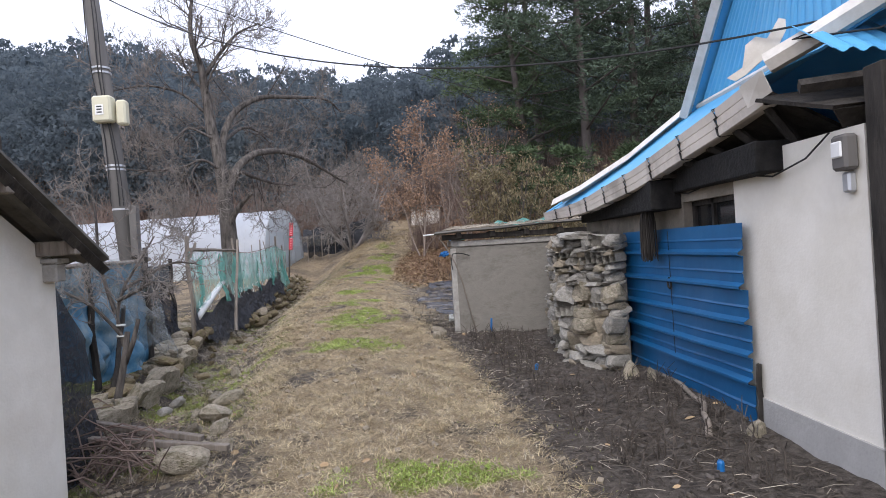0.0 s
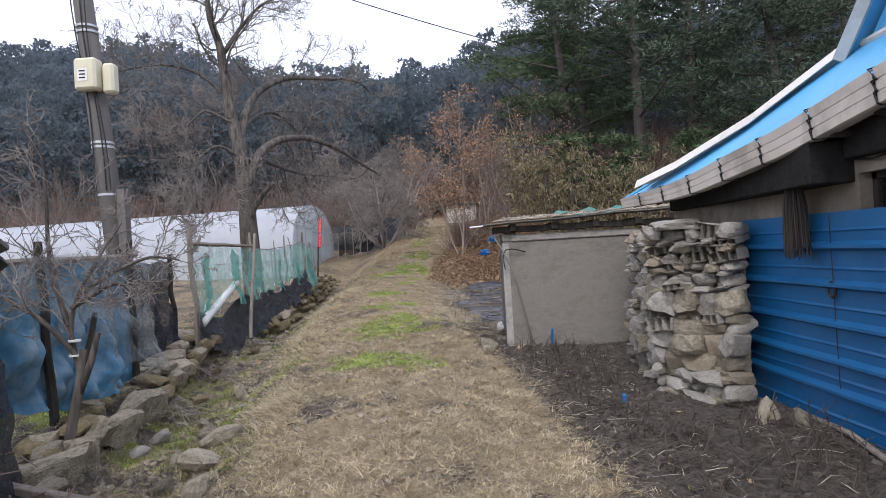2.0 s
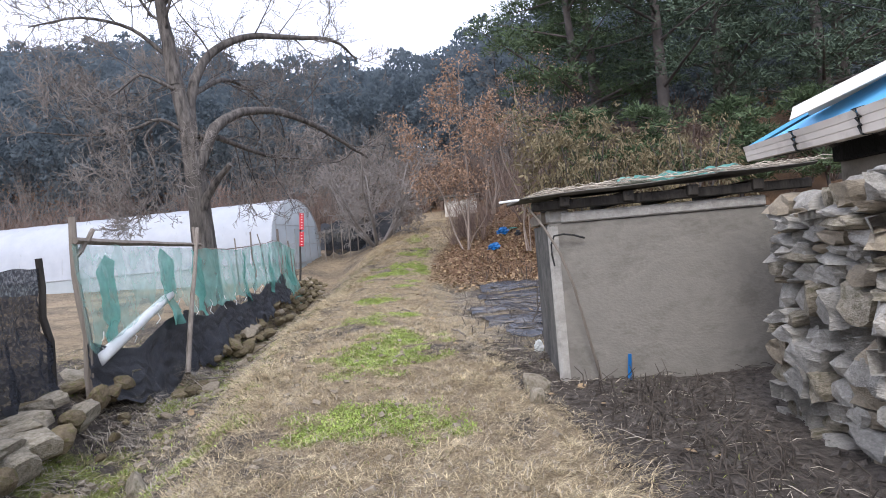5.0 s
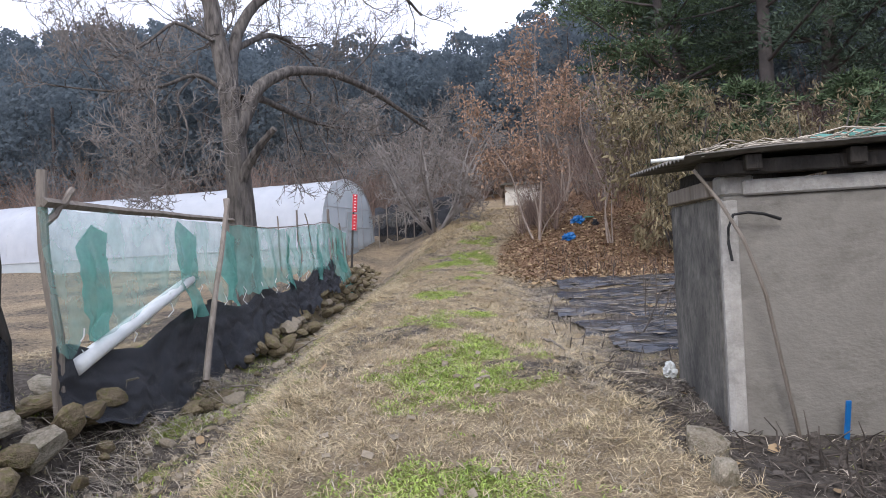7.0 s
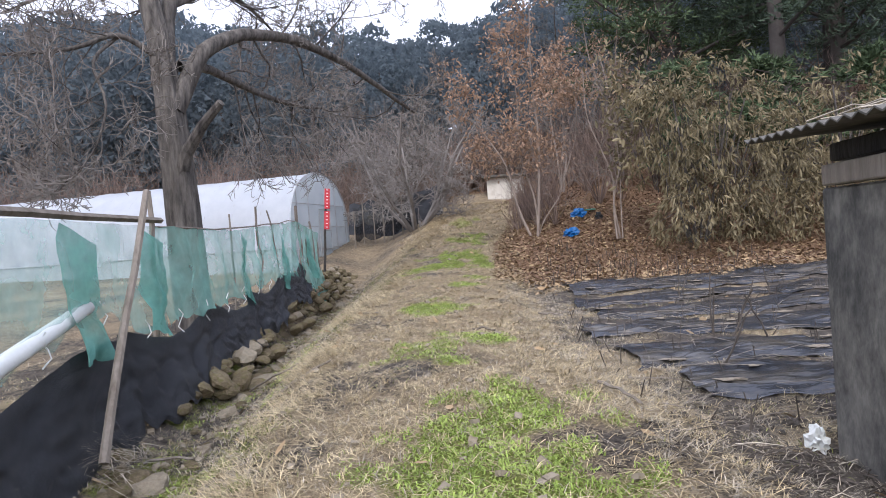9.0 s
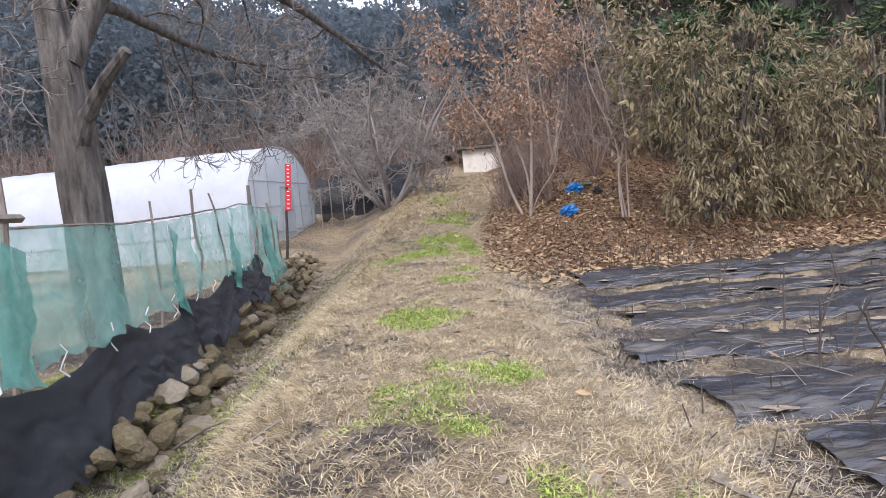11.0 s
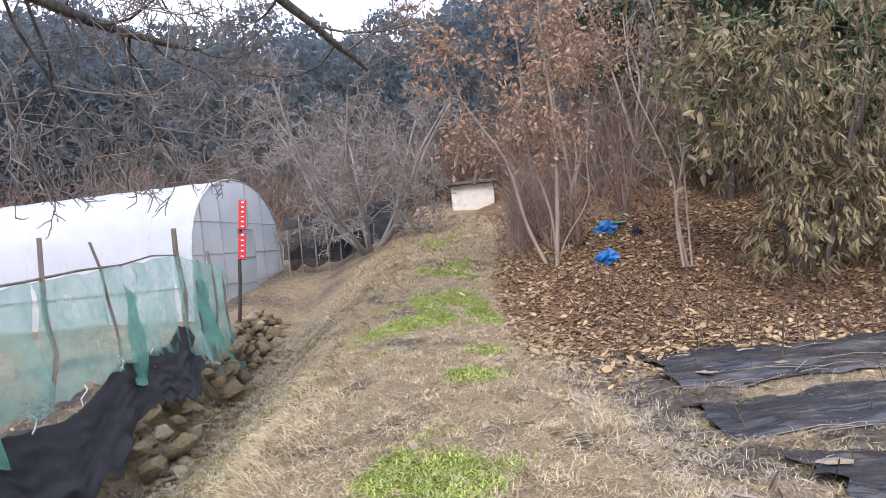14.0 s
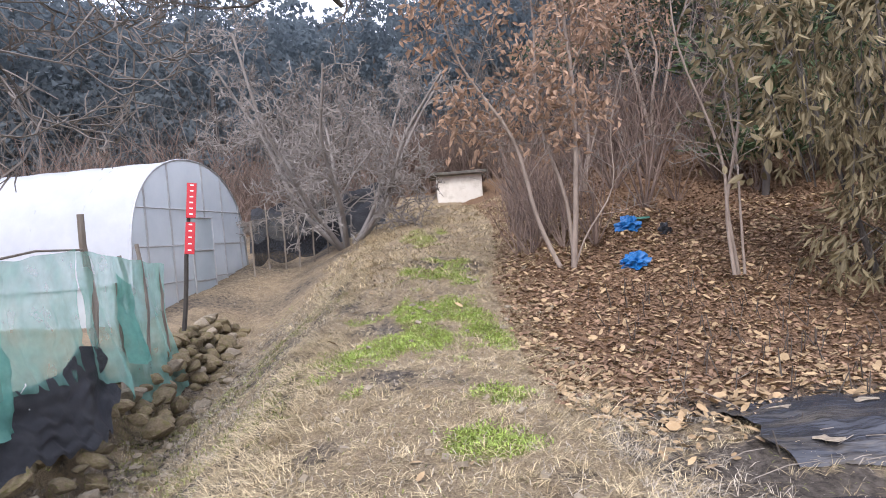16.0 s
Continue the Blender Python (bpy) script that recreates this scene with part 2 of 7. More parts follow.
class Geo:
    """Collects quads and triangles."""
    def __init__(self):
        self.v, self.q, self.t, self.n = [], [], [], 0

    def add(self, verts, quads=None, tris=None):
        verts = np.asarray(verts, dtype=np.float64).reshape(-1, 3)
        if quads is not None and len(quads):
            self.q.append(np.asarray(quads) + self.n)
        if tris is not None and len(tris):
            self.t.append(np.asarray(tris) + self.n)
        self.v.append(verts)
        self.n += len(verts)

    def box(self, centre, size, rot=None):
        c = np.array([[sx, sy, sz] for sx in (-.5, .5) for sy in (-.5, .5) for sz in (-.5, .5)]) * np.array(size)
        if rot is not None:
            c = c @ np.array(rot.to_3x3()).T
        self.add(c + np.array(centre), [[0, 1, 3, 2], [4, 6, 7, 5], [0, 4, 5, 1], [2, 3, 7, 6], [0, 2, 6, 4], [1, 5, 7, 3]])

    def tube(self, pts, radii, n=6, cap=True):
        pts = np.asarray(pts, dtype=float)
        k = len(pts)
        radii = np.broadcast_to(np.asarray(radii, dtype=float), (k,))
        tang = np.gradient(pts, axis=0)
        tang /= np.linalg.norm(tang, axis=1)[:, None] + 1e-9
        ref = np.array([0.0, 0.0, 1.0]) if abs(tang[0][2]) < 0.9 else np.array([1.0, 0.0, 0.0])
        a = np.cross(tang, ref)
        a /= np.linalg.norm(a, axis=1)[:, None] + 1e-9
        b = np.cross(tang, a)
        th = np.arange(n) * 2 * math.pi / n
        ring = pts[:, None, :] + radii[:, None, None] * (np.cos(th)[None, :, None] * a[:, None, :] + np.sin(th)[None, :, None] * b[:, None, :])
        i = np.arange(k - 1)[:, None] * n
        j = np.arange(n)[None, :]
        q = np.stack([i + j, i + (j + 1) % n, i + n + (j + 1) % n, i + n + j], axis=-1).reshape(-1, 4)
        tris = []
        if cap:
            tris = [[0, m + 1, m] for m in range(1, n - 1)] + [[(k - 1) * n, (k - 1) * n + m, (k - 1) * n + m + 1] for m in range(1, n - 1)]
        self.add(ring.reshape(-1, 3), q, tris)

    def sheet(self, grid, thick=0.0):
        """A grid of points (rows, columns, 3) as a sheet, with an underside if thick."""
        grid = np.asarray(grid, dtype=float)
        r, c = grid.shape[:2]
        i, j = np.meshgrid(np.arange(r - 1), np.arange(c - 1), indexing="ij")
        q = np.stack([i * c + j, i * c + j + 1, (i + 1) * c + j + 1, (i + 1) * c + j], -1).reshape(-1, 4)
        if not thick:
            self.add(grid.reshape(-1, 3), q)
            return
        du = np.gradient(grid, axis=0)
        dv = np.gradient(grid, axis=1)
        nn = np.cross(dv, du)
        nn /= np.linalg.norm(nn, axis=2)[..., None] + 1e-9
        low = grid + nn * thick
        m = r * c
        edge = [(k, 0) for k in range(r)] + [(r - 1, k) for k in range(1, c)] + [(k, c - 1) for k in range(r - 2, -1, -1)] + [(0, k) for k in range(c - 2, 0, -1)]
        ids = [a * c + b for a, b in edge]
        side = [[ids[k], ids[(k + 1) % len(ids)], ids[(k + 1) % len(ids)] + m, ids[k] + m] for k in range(len(ids))]
        self.add(np.concatenate([grid.reshape(-1, 3), low.reshape(-1, 3)]), np.concatenate([q, q[:, ::-1] + m, side]))

    def make(self, name, material, parent=None, label="", smooth=False):
        fs = []
        if self.q:
            fs.append(np.concatenate(self.q))
        if self.t:
            fs.append(np.concatenate(self.t))
        ob = mesh_np(name, np.concatenate(self.v), fs, material, smooth)
        if parent is not None:
            ob.parent = parent
        if label:
            ob["label"] = label
        return ob


def thing(name, label, category, group="", kind="", at=(0, 0, 0)):
    ob = new(name)
    ob.location = at
    ob.empty_display_size = 0.2
    return tagged(ob, label, category, group, kind)


def bevelled(bm_size, bevel, rng=None, rough=0.0):
    bm = bmesh.new()
    bmesh.ops.create_cube(bm, size=1)
    bmesh.ops.scale(bm, vec=bm_size, verts=bm.verts)
    if bevel:
        bmesh.ops.bevel(bm, geom=bm.edges[:], offset=bevel, segments=1, affect="EDGES")
    if rng is not None:
        for v in bm.verts:
            v.co += Vector((rng.uniform(-1, 1), rng.uniform(-1, 1), rng.uniform(-1, 1))) * rough
    return bm


def part(name, bm, material, parent, label="", at=None):
    me = bpy.data.meshes.new(name)
    bm.to_mesh(me)
    bm.free()
    me.materials.append(material)
    ob = new(name, me)
    ob.parent = parent
    if at is not None:
        ob.matrix_basis = at if isinstance(at, Matrix) else Matrix.Translation(at)
    if label:
        ob["label"] = label
    return ob


def box_part(name, lo, hi, material, parent, bevel=0.008, label=""):
    lo, hi = Vector(lo), Vector(hi)
    return part(name, bevelled(hi - lo, bevel), material, parent, label, (lo + hi) / 2)


# ---- the lie of the land ----
ST_Y = [-12, 0, 4, 6, 9, 12, 16, 19, 21.5, 24, 26.5, 30, 36]
PATH_X = [0, -.3, -.6, -.85, -1.25, -1.9, -2.5, -2.65, -2.65, -2.65, -2.4, -2.2, -2.2]
PATH_Z = [-.35, -.3, -.24, -.15, .0, .24, .38, .56, .78, 1.2, 1.6, 2.1, 2.75]
PATH_W = [1.3, 1.3, 1.3, 1.3, 1.3, 1.2, 1.15, 1.1, 1.05, 1.1, 1.2, 1.3, 1.3]
DITCH_X = [-2.5, -2.5, -2.75, -3.0, -3.4, -3.85, -4.6, -5.0, -5.3, -5.5, -5.6, -5.6, -5.6]
DITCH_Z = [-.4, -.38, -.36, -.35, -.32, -.2, -.15, -.15, -.1, .0, .5, 1.3, 2.2]
EDGE_X = [-3.3, -3.3, -3.4, -3.55, -4.0, -4.6, -5.1, -5.5, -5.8, -6.1, -6.3, -6.4, -6.4]
EDGE_Z = [-.35, -.35, -.25, -.05, .12, .38, .45, .52, .62, .65, .8, 1.4, 2.3]
FIELD_Z = [-.3, -.28, -.22, -.17, -.15, .03, .2, .27, .6, 1.42, 2.1, 3.2, 4.8]


def at_y(table, y):
    return np.interp(y, ST_Y, table)


def mountain(x, y):
    """The wooded mountain behind, a ridge about a hundred metres off."""
    up = np.clip(y - 40, 0, 68) * 0.345 * np.interp(x / max(y, 1.0), [-0.8, -0.6, -0.42, -0.25, -0.06, 0.4], [1.1, 1.16, 1.08, 0.88, 0.62, 0.85])
    fall = np.clip(y - 108, 0, 400) * 0.2
    swell = 1.6 * np.sin(x * 0.05 + 0.6) + 1.0 * np.sin(x * 0.13 + 2.0)
    return up - fall + swell * np.clip((y - 45) / 45, 0, 1)


def ground_row(xs, y):
    px, pz, pw = at_y(PATH_X, y), at_y(PATH_Z, y), at_y(PATH_W, y)
    dx, dz = at_y(DITCH_X, y), at_y(DITCH_Z, y)
    ex, ez, fz = at_y(EDGE_X, y), at_y(EDGE_Z, y), at_y(FIELD_Z, y)
    reach = float(np.clip((y - 25) * 0.6, 0, 7))
    kx = [-400, ex - 14, ex - 0.25, ex + 0.1, dx - 0.25, dx + 0.2, px - pw, px, px + pw, px + pw + 0.55 + reach, px + pw + 3 + reach, px + pw + 9 + reach, 400]
    kz = [ez + 10, ez + 0.1, ez, dz + 0.12, dz, dz + 0.02, pz - 0.03, pz + 0.02, pz - 0.06, fz, fz, fz + 0.2 + 0.04 * reach, fz + 14]
    if dx - 0.25 <= ex + 0.1:
        kx[4] = ex + 0.12
    if px - pw <= kx[5]:
        kx[6] = kx[5] + 0.05
    return np.interp(xs, kx, kz) + mountain(xs, y)


def ground(x, y):
    return float(ground_row(np.array([x]), y)[0])


def rugged(x, y):
    """Small unevenness of the ground."""
    return 0.02 * (np.sin(x * 2.1 + y * 1.3) + np.sin(x * 4.7 - y * 3.1 + 1) * 0.6 + np.sin(x * 9.3 + y * 7.7) * 0.4 + np.sin(x * 14.9 - y * 11.3 + 2 * np.sin(y * 3.7)) * 0.35 + np.sin(x * 19.7 + y * 17.1 + 2 * np.sin(x * 5.3)) * 0.3)


def grades(lo, hi, fine_lo, fine_hi, step, growth):
    out = list(np.arange(fine_lo, fine_hi, step))
    s, v = step, fine_lo
    while v > lo:
        s *= growth
        v -= s
        out.insert(0, v)
    s, v = step, out[-1]
    while v < hi:
        s *= growth
        v += s
        out.append(v)
    return np.array(out)


GX = grades(-300, 300, -7.0, 4.6, 0.07, 1.12)
GY = grades(-120, 330, 2.5, 25.5, 0.09, 1.1)
GZ = np.array([ground_row(GX, y) + rugged(GX, y) for y in GY])


def lump(a, b, scale, seed=0):
    return noise.noise(Vector((a * scale + seed * 7.3, b * scale - seed * 3.1, seed * 1.7)))


# what covers the ground: red = straw, green = living grass, blue = fallen leaves; none = bare soil
GREENS = [(-1.55, 9.9, .9, .55), (-0.2, 4.75, .9, .3), (-1.7, 12.3, .75, 1.15), (-2.35, 14.5, .5, .6), (-2.0, 15.4, .4, .4), (-2.6, 17.4, .5, .65),
          (-2.6, 22.3, .75, 1.0), (-3.2, 21.2, .4, .8), (-2.1, 20.2, .25, .25), (-2.3, 24.8, .6, 1.1), (-2.4, 19.3, .35, .3),
          (-3.0, 9.9, .4, 1.3), (-4.1, 12.6, .4, 1.3), (-4.6, 8.0, .7, .9), (-2.6, 28, .5, 1.2)]


def cover(x, y):
    px, pw = at_y(PATH_X, y), at_y(PATH_W, y)
    n1, n2 = lump(x, y, 0.9, 1), lump(x, y, 3.5, 2)
    rel = x - px
    straw = 1 - min(1, max(0, (abs(rel + 0.05) - pw + (0.12 if rel < 0 else -0.05) + 0.3 * n1) / (0.25 if rel < 0 else 0.9 if 12.8 < y < 20 else 0.4)))
    straw *= min(1, max(0.15, 0.8 + 0.75 * n1 + 0.5 * n2))
    if rel < 0:
        straw = max(straw, min(1, max(0, 0.22 + 0.7 * n1 + 0.5 * n2)))
    if rel > 0 and 12.6 < y < 20:
        straw = max(straw, min(0.8, max(0, 0.25 + 0.8 * n1 + 0.6 * n2)))
    ditch_green = 0.0
    if rel < -pw - 0.12 and x > at_y(EDGE_X, y) - 0.5 and y < 27:
        far = min(1, max(0, (y - 17) / 3))
        straw = max(straw * 0.7, min(0.55 + 0.3 * far, max(0.05 + 0.3 * far, 0.28 + 0.3 * far + 0.9 * n2)))
        ditch_green = min(0.75, max(0, 0.26 - 0.2 * far + 1.1 * n2 + 0.6 * n1)) * (1 - 0.6 * far)
    if y > 25 or x < -6.3:
        straw = max(straw, 0.6 + 0.5 * n1)
    green = ditch_green
    for gx, gy, rx, ry in GREENS:
        dd = ((x - gx) / rx) ** 2 + ((y - gy) / ry) ** 2
        green = max(green, min(1, max(0, 0.92 - 0.85 * dd + 1.2 * n2 + 0.6 * n1)))
    leaf = 0.0
    hill = y - (19.9 + 0.25 * n1)
    if rel > pw - 0.2 and hill > 0:
        leaf = min(1, hill / 0.7) * min(1, max(0, (rel - pw + 0.5) / 0.6))
    if y > 34 and not -6 < x < 1.5:
        leaf = max(leaf, min(1, (y - 34) / 6))
    return straw, green, leaf


cols = np.zeros((len(GY), len(GX), 4), dtype=np.float32)
cols[..., 3] = 1
for a, yy in enumerate(GY):
    for b, xx in enumerate(GX):
        if -14 < xx < 14 and 0 < yy < 45:
            cols[a, b, :3] = cover(xx, yy)
        else:
            cols[a, b, :3] = (0.5, 0, 0) if yy < 30 else (0.1, 0, 1)
gm, gn = np.meshgrid(GX, GY)
land = Geo()
land.sheet(np.stack([gm, gn, GZ], -1))


def ground_material():
    m = bpy.data.materials.new("path_soil_and_straw")
    m.use_nodes = True
    nt = m.node_tree
    bs = nt.nodes["Principled BSDF"]
    bs.inputs["Roughness"].default_value = 0.95
    bs.inputs["Specular IOR Level"].default_value = 0.15
    tc = nt.nodes.new("ShaderNodeTexCoord")

    def speck(scale, c1, c2, lo=0.35, hi=0.65, stretch=(1, 1, 1)):
        mp = nt.nodes.new("ShaderNodeMapping")
        mp.inputs["Scale"].default_value = stretch
        nt.links.new(tc.outputs["Object"], mp.inputs["Vector"])
        nz = nt.nodes.new("ShaderNodeTexNoise")
        nz.inputs["Scale"].default_value = scale
        nz.inputs["Detail"].default_value = 8
        nz.inputs["Roughness"].default_value = 0.75
        nt.links.new(mp.outputs["Vector"], nz.inputs["Vector"])
        rp = nt.nodes.new("ShaderNodeValToRGB")
        rp.color_ramp.elements[0].position, rp.color_ramp.elements[1].position = lo, hi
        rp.color_ramp.elements[0].color, rp.color_ramp.elements[1].color = (*c1, 1), (*c2, 1)
        nt.links.new(nz.outputs["Fac"], rp.inputs["Fac"])
        return rp.outputs["Color"], nz.outputs["Fac"]

    def mixed(fac, a, b):
        mx = nt.nodes.new("ShaderNodeMix")
        mx.data_type = "RGBA"
        nt.links.new(fac, mx.inputs[0])
        nt.links.new(a, mx.inputs[6])
        nt.links.new(b, mx.inputs[7])
        return mx.outputs[2]

    soil, fac = speck(14, (0.04, 0.034, 0.03), (0.165, 0.142, 0.12))
    straw, _ = speck(75, (0.085, 0.063, 0.04), (0.5, 0.4, 0.27), 0.4, 0.62)
    tint, _ = speck(3.1, (0.17, 0.132, 0.095), (0.47, 0.365, 0.235))
    green, _ = speck(60, (0.10, 0.12, 0.03), (0.27, 0.29, 0.08))
    leaf, _ = speck(42, (0.09, 0.055, 0.036), (0.30, 0.19, 0.115))
    half = nt.nodes.new("ShaderNodeMix")
    half.data_type = "RGBA"
    half.inputs[0].default_value = 0.45
    nt.links.new(straw, half.inputs[6])
    nt.links.new(tint, half.inputs[7])
    at = nt.nodes.new("ShaderNodeVertexColor")
    at.layer_name = "cover"
    sp = nt.nodes.new("ShaderNodeSeparateColor")
    nt.links.new(at.outputs["Color"], sp.inputs["Color"])
    ragged = nt.nodes.new("ShaderNodeMath")
    ragged.operation = "MULTIPLY_ADD"
    nt.links.new(fac, ragged.inputs[0])
    ragged.inputs[1].default_value = 1.4
    ragged.inputs[2].default_value = -0.7

    def weight(channel):
        ad = nt.nodes.new("ShaderNodeMath")
        ad.operation = "ADD"
        nt.links.new(sp.outputs[channel], ad.inputs[0])
        nt.links.new(ragged.outputs[0], ad.inputs[1])
        mr = nt.nodes.new("ShaderNodeMapRange")
        mr.inputs["From Min"].default_value, mr.inputs["From Max"].default_value = 0.3, 0.7
        nt.links.new(ad.outputs[0], mr.inputs["Value"])
        return mr.outputs["Result"]

    c = mixed(weight(0), soil, half.outputs[2])
    c = mixed(weight(2), c, leaf)
    c = mixed(weight(1), c, green)
    nt.links.new(c, bs.inputs["Base Color"])
    _, bf = speck(55, (0, 0, 0), (1, 1, 1))
    bp = nt.nodes.new("ShaderNodeBump")
    bp.inputs["Strength"].default_value = 0.9
    bp.inputs["Distance"].default_value = 0.04
    nt.links.new(bf, bp.inputs["Height"])
    nt.links.new(bp.outputs["Normal"], bs.inputs["Normal"])
    return m


ground_ob = land.make("ground", ground_material(), smooth=True)
tagged(ground_ob, "straw-covered farm path and dark soil below a wooded hill", "ground", kind="structure")
_ca = ground_ob.data.color_attributes.new("cover", "FLOAT_COLOR", "POINT")
_ca.data.foreach_set("color", cols.ravel())

# ---- the house with the blue sheet wall ----
def wall_x(y):
    return 2.68 - 0.07 * (y - 5.5)


WALL_TURN = math.degrees(math.atan(0.07))
house = thing("farmhouse", "cream plastered old farmhouse with sky-blue metal hip roof and beige gutters", "house")
# front wall, with the window opening cut through
wg = Geo()


def wall_run(geo, y0, y1, z0, z1, t=0.2):
    x0, x1 = wall_x(y0), wall_x(y1)
    v = [(x0, y0, z0), (x1, y1, z0), (x1, y1, z1), (x0, y0, z1)]
    v += [(a + t, b, c) for a, b, c in v]
    geo.add(v, [[0, 3, 2, 1], [4, 5, 6, 7], [0, 1, 5, 4], [3, 7, 6, 2], [0, 4, 7, 3], [1, 2, 6, 5]])


WIN_Y0, WIN_Y1, WIN_Z0, WIN_Z1 = 5.7, 6.72, 1.5, 1.84
wall_run(wg, 4.08, WIN_Y0, 0.03, 2.15)
wg.make("wall", M_PLASTER, house)
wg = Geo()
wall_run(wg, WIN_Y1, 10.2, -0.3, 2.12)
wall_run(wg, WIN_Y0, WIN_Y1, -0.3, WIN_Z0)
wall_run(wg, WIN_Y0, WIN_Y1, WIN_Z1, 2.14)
wg.make("old_wall", M_OLDPLASTER, house, "grimy clay plaster round the window, darkened for the eave's shade")
pl = Geo()
for a, b in ((4.05, 5.62),):
    v0 = [(wall_x(y) - 0.025, y, z) for y, z in ((a, -0.45), (b, -0.45), (b, 0.06), (a, 0.03))]
    v1 = [(x + 0.2, y, z) for x, y, z in v0]
    pl.add(v0 + v1, [[0, 3, 2, 1], [4, 5, 6, 7], [0, 1, 5, 4], [3, 7, 6, 2], [0, 4, 7, 3], [1, 2, 6, 5]])
pl.make("plinth", M_PLINTH, house, "grey cement plinth")
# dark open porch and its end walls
# unseen ceiling, added to keep the gap behind the soffit dark
box_part("inner_ceiling", (2.95, 2.0, 2.16), (6.4, 10.2, 2.2), M_DARKWOOD, house, label="added dark ceiling closing the gap behind the eave")
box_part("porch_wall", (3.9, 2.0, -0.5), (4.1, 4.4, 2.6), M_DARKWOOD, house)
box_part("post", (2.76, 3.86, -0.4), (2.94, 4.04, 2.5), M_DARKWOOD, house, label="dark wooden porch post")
box_part("back_wall", (6.4, 2.0, -0.5), (6.6, 10.2, 3.0), M_PLASTER, house)
box_part("end_wall", (2.5, 10.2, -0.4), (6.6, 10.4, 2.4), M_PLASTER, house)
# made-up strips: they paint the shaded gap between gutter and wall
box_part("eave_shade_strip", (2.26, 6.76, 1.78), (2.74, 10.15, 2.1), M_EAVESHADE, house, 0.01, "black strip standing for the dark gap under the eave")
box_part("eave_shade_strip", (2.5, 4.95, 1.95), (2.86, 6.74, 2.2), M_EAVESHADE, house, 0.01)
wnd = Geo()
wx = wall_x(6.0) + 0.07
for lo, hi in (((WIN_Y0, WIN_Z0), (WIN_Y1, WIN_Z0 + 0.05)), ((WIN_Y0, WIN_Z1 - 0.05), (WIN_Y1, WIN_Z1)), ((WIN_Y0, WIN_Z0), (WIN_Y0 + 0.05, WIN_Z1)), ((WIN_Y1 - 0.05, WIN_Z0), (WIN_Y1, WIN_Z1)), ((6.2, WIN_Z0), (6.25, WIN_Z1))):
    wnd.box((wx, (lo[0] + hi[0]) / 2, (lo[1] + hi[1]) / 2), (0.05, hi[0] - lo[0], hi[1] - lo[1]))
window = wnd.make("window", M_DARKWOOD, house, "small dark wooden window")
pane = Geo()
pane.box((wx + 0.012, (WIN_Y0 + WIN_Y1) / 2, (WIN_Z0 + WIN_Z1) / 2), (0.006, WIN_Y1 - WIN_Y0 - 0.04, WIN_Z1 - WIN_Z0 - 0.04))
pane.make("pane", M_GLASS, window)


# eave line, skirt roof, gable
def eave_x(y):
    return 2.2 - 0.15 * (y - 7.1)


EAVE = [(10.4, 1.88), (9.5, 1.87), (8.9, 1.88), (8.4, 1.91), (7.6, 2.0), (7.05, 2.06), (6.3, 2.2), (5.4, 2.36), (4.85, 2.48)]
EAVE_Y = [e[0] for e in EAVE][::-1]
EAVE_Z = [e[1] for e in EAVE][::-1]
for k in range(9):
    ya, yb = 10.4 - k * 0.617, 10.4 - (k + 1) * 0.617 + 0.02
    gg = Geo()
    prof = [(0.12, -0.01), (0.03, -0.02), (0.01, -0.012), (0.004, 0.062), (0.009, 0.064), (0.009, 0.067), (0.003, 0.069), (-0.002, 0.142), (0.003, 0.144), (0.003, 0.147), (-0.003, 0.149), (-0.014, 0.226), (0.03, 0.236)]
    rows = []
    for y in np.linspace(ya, yb, 4):
        z = np.interp(y, EAVE_Y, EAVE_Z)
        grow_h = np.interp(y, [5, 8, 10.4], [1.0, 0.85, 0.5])
        rows.append([(eave_x(y) + a * 1.1, y, z + b * grow_h) for a, b in prof])
    gg.sheet(rows, 0.003)
    gg.make("gutter", M_GUTTER, house, "beige ribbed metal eave gutter" if k == 0 else "")
    if k:
        jj = Geo()
        z = np.interp(ya, EAVE_Y, EAVE_Z)
        grow_h = np.interp(ya, [5, 8, 10.4], [1.0, 0.85, 0.5])
        jj.tube([(eave_x(ya) + a * 1.1 - 0.012, ya + 0.03 * math.sin(3.0 * i), z + b * grow_h) for i, (a, b) in enumerate(prof)], 0.007, 5)
        jj.make("gutter_joint", M_BLACK, house)
GABLE_X = 3.15


def ribbed(geo, a0, a1, b0, b1, n=60, depth=0.014, up=None):
    """A ribbed sheet between the lower edge a0-a1 and the upper edge b0-b1."""
    a0, a1, b0, b1 = (np.array(v, dtype=float) for v in (a0, a1, b0, b1))
    nn = np.cross(a1 - a0, b0 - a0)
    nn /= np.linalg.norm(nn)
    if nn[2] < 0:
        nn = -nn
    rows = []
    for f in np.linspace(0, 1, 2):
        row = []
        for i in range(n * 4 + 1):
            u = i / (n * 4)
            h = depth * (1 if i % 4 in (1, 2) else 0)
            lo, hi = a0 + (a1 - a0) * u, b0 + (b1 - b0) * u
            row.append(lo + (hi - lo) * f + nn * h)
        rows.append(row)
    geo.sheet(rows, 0.004)


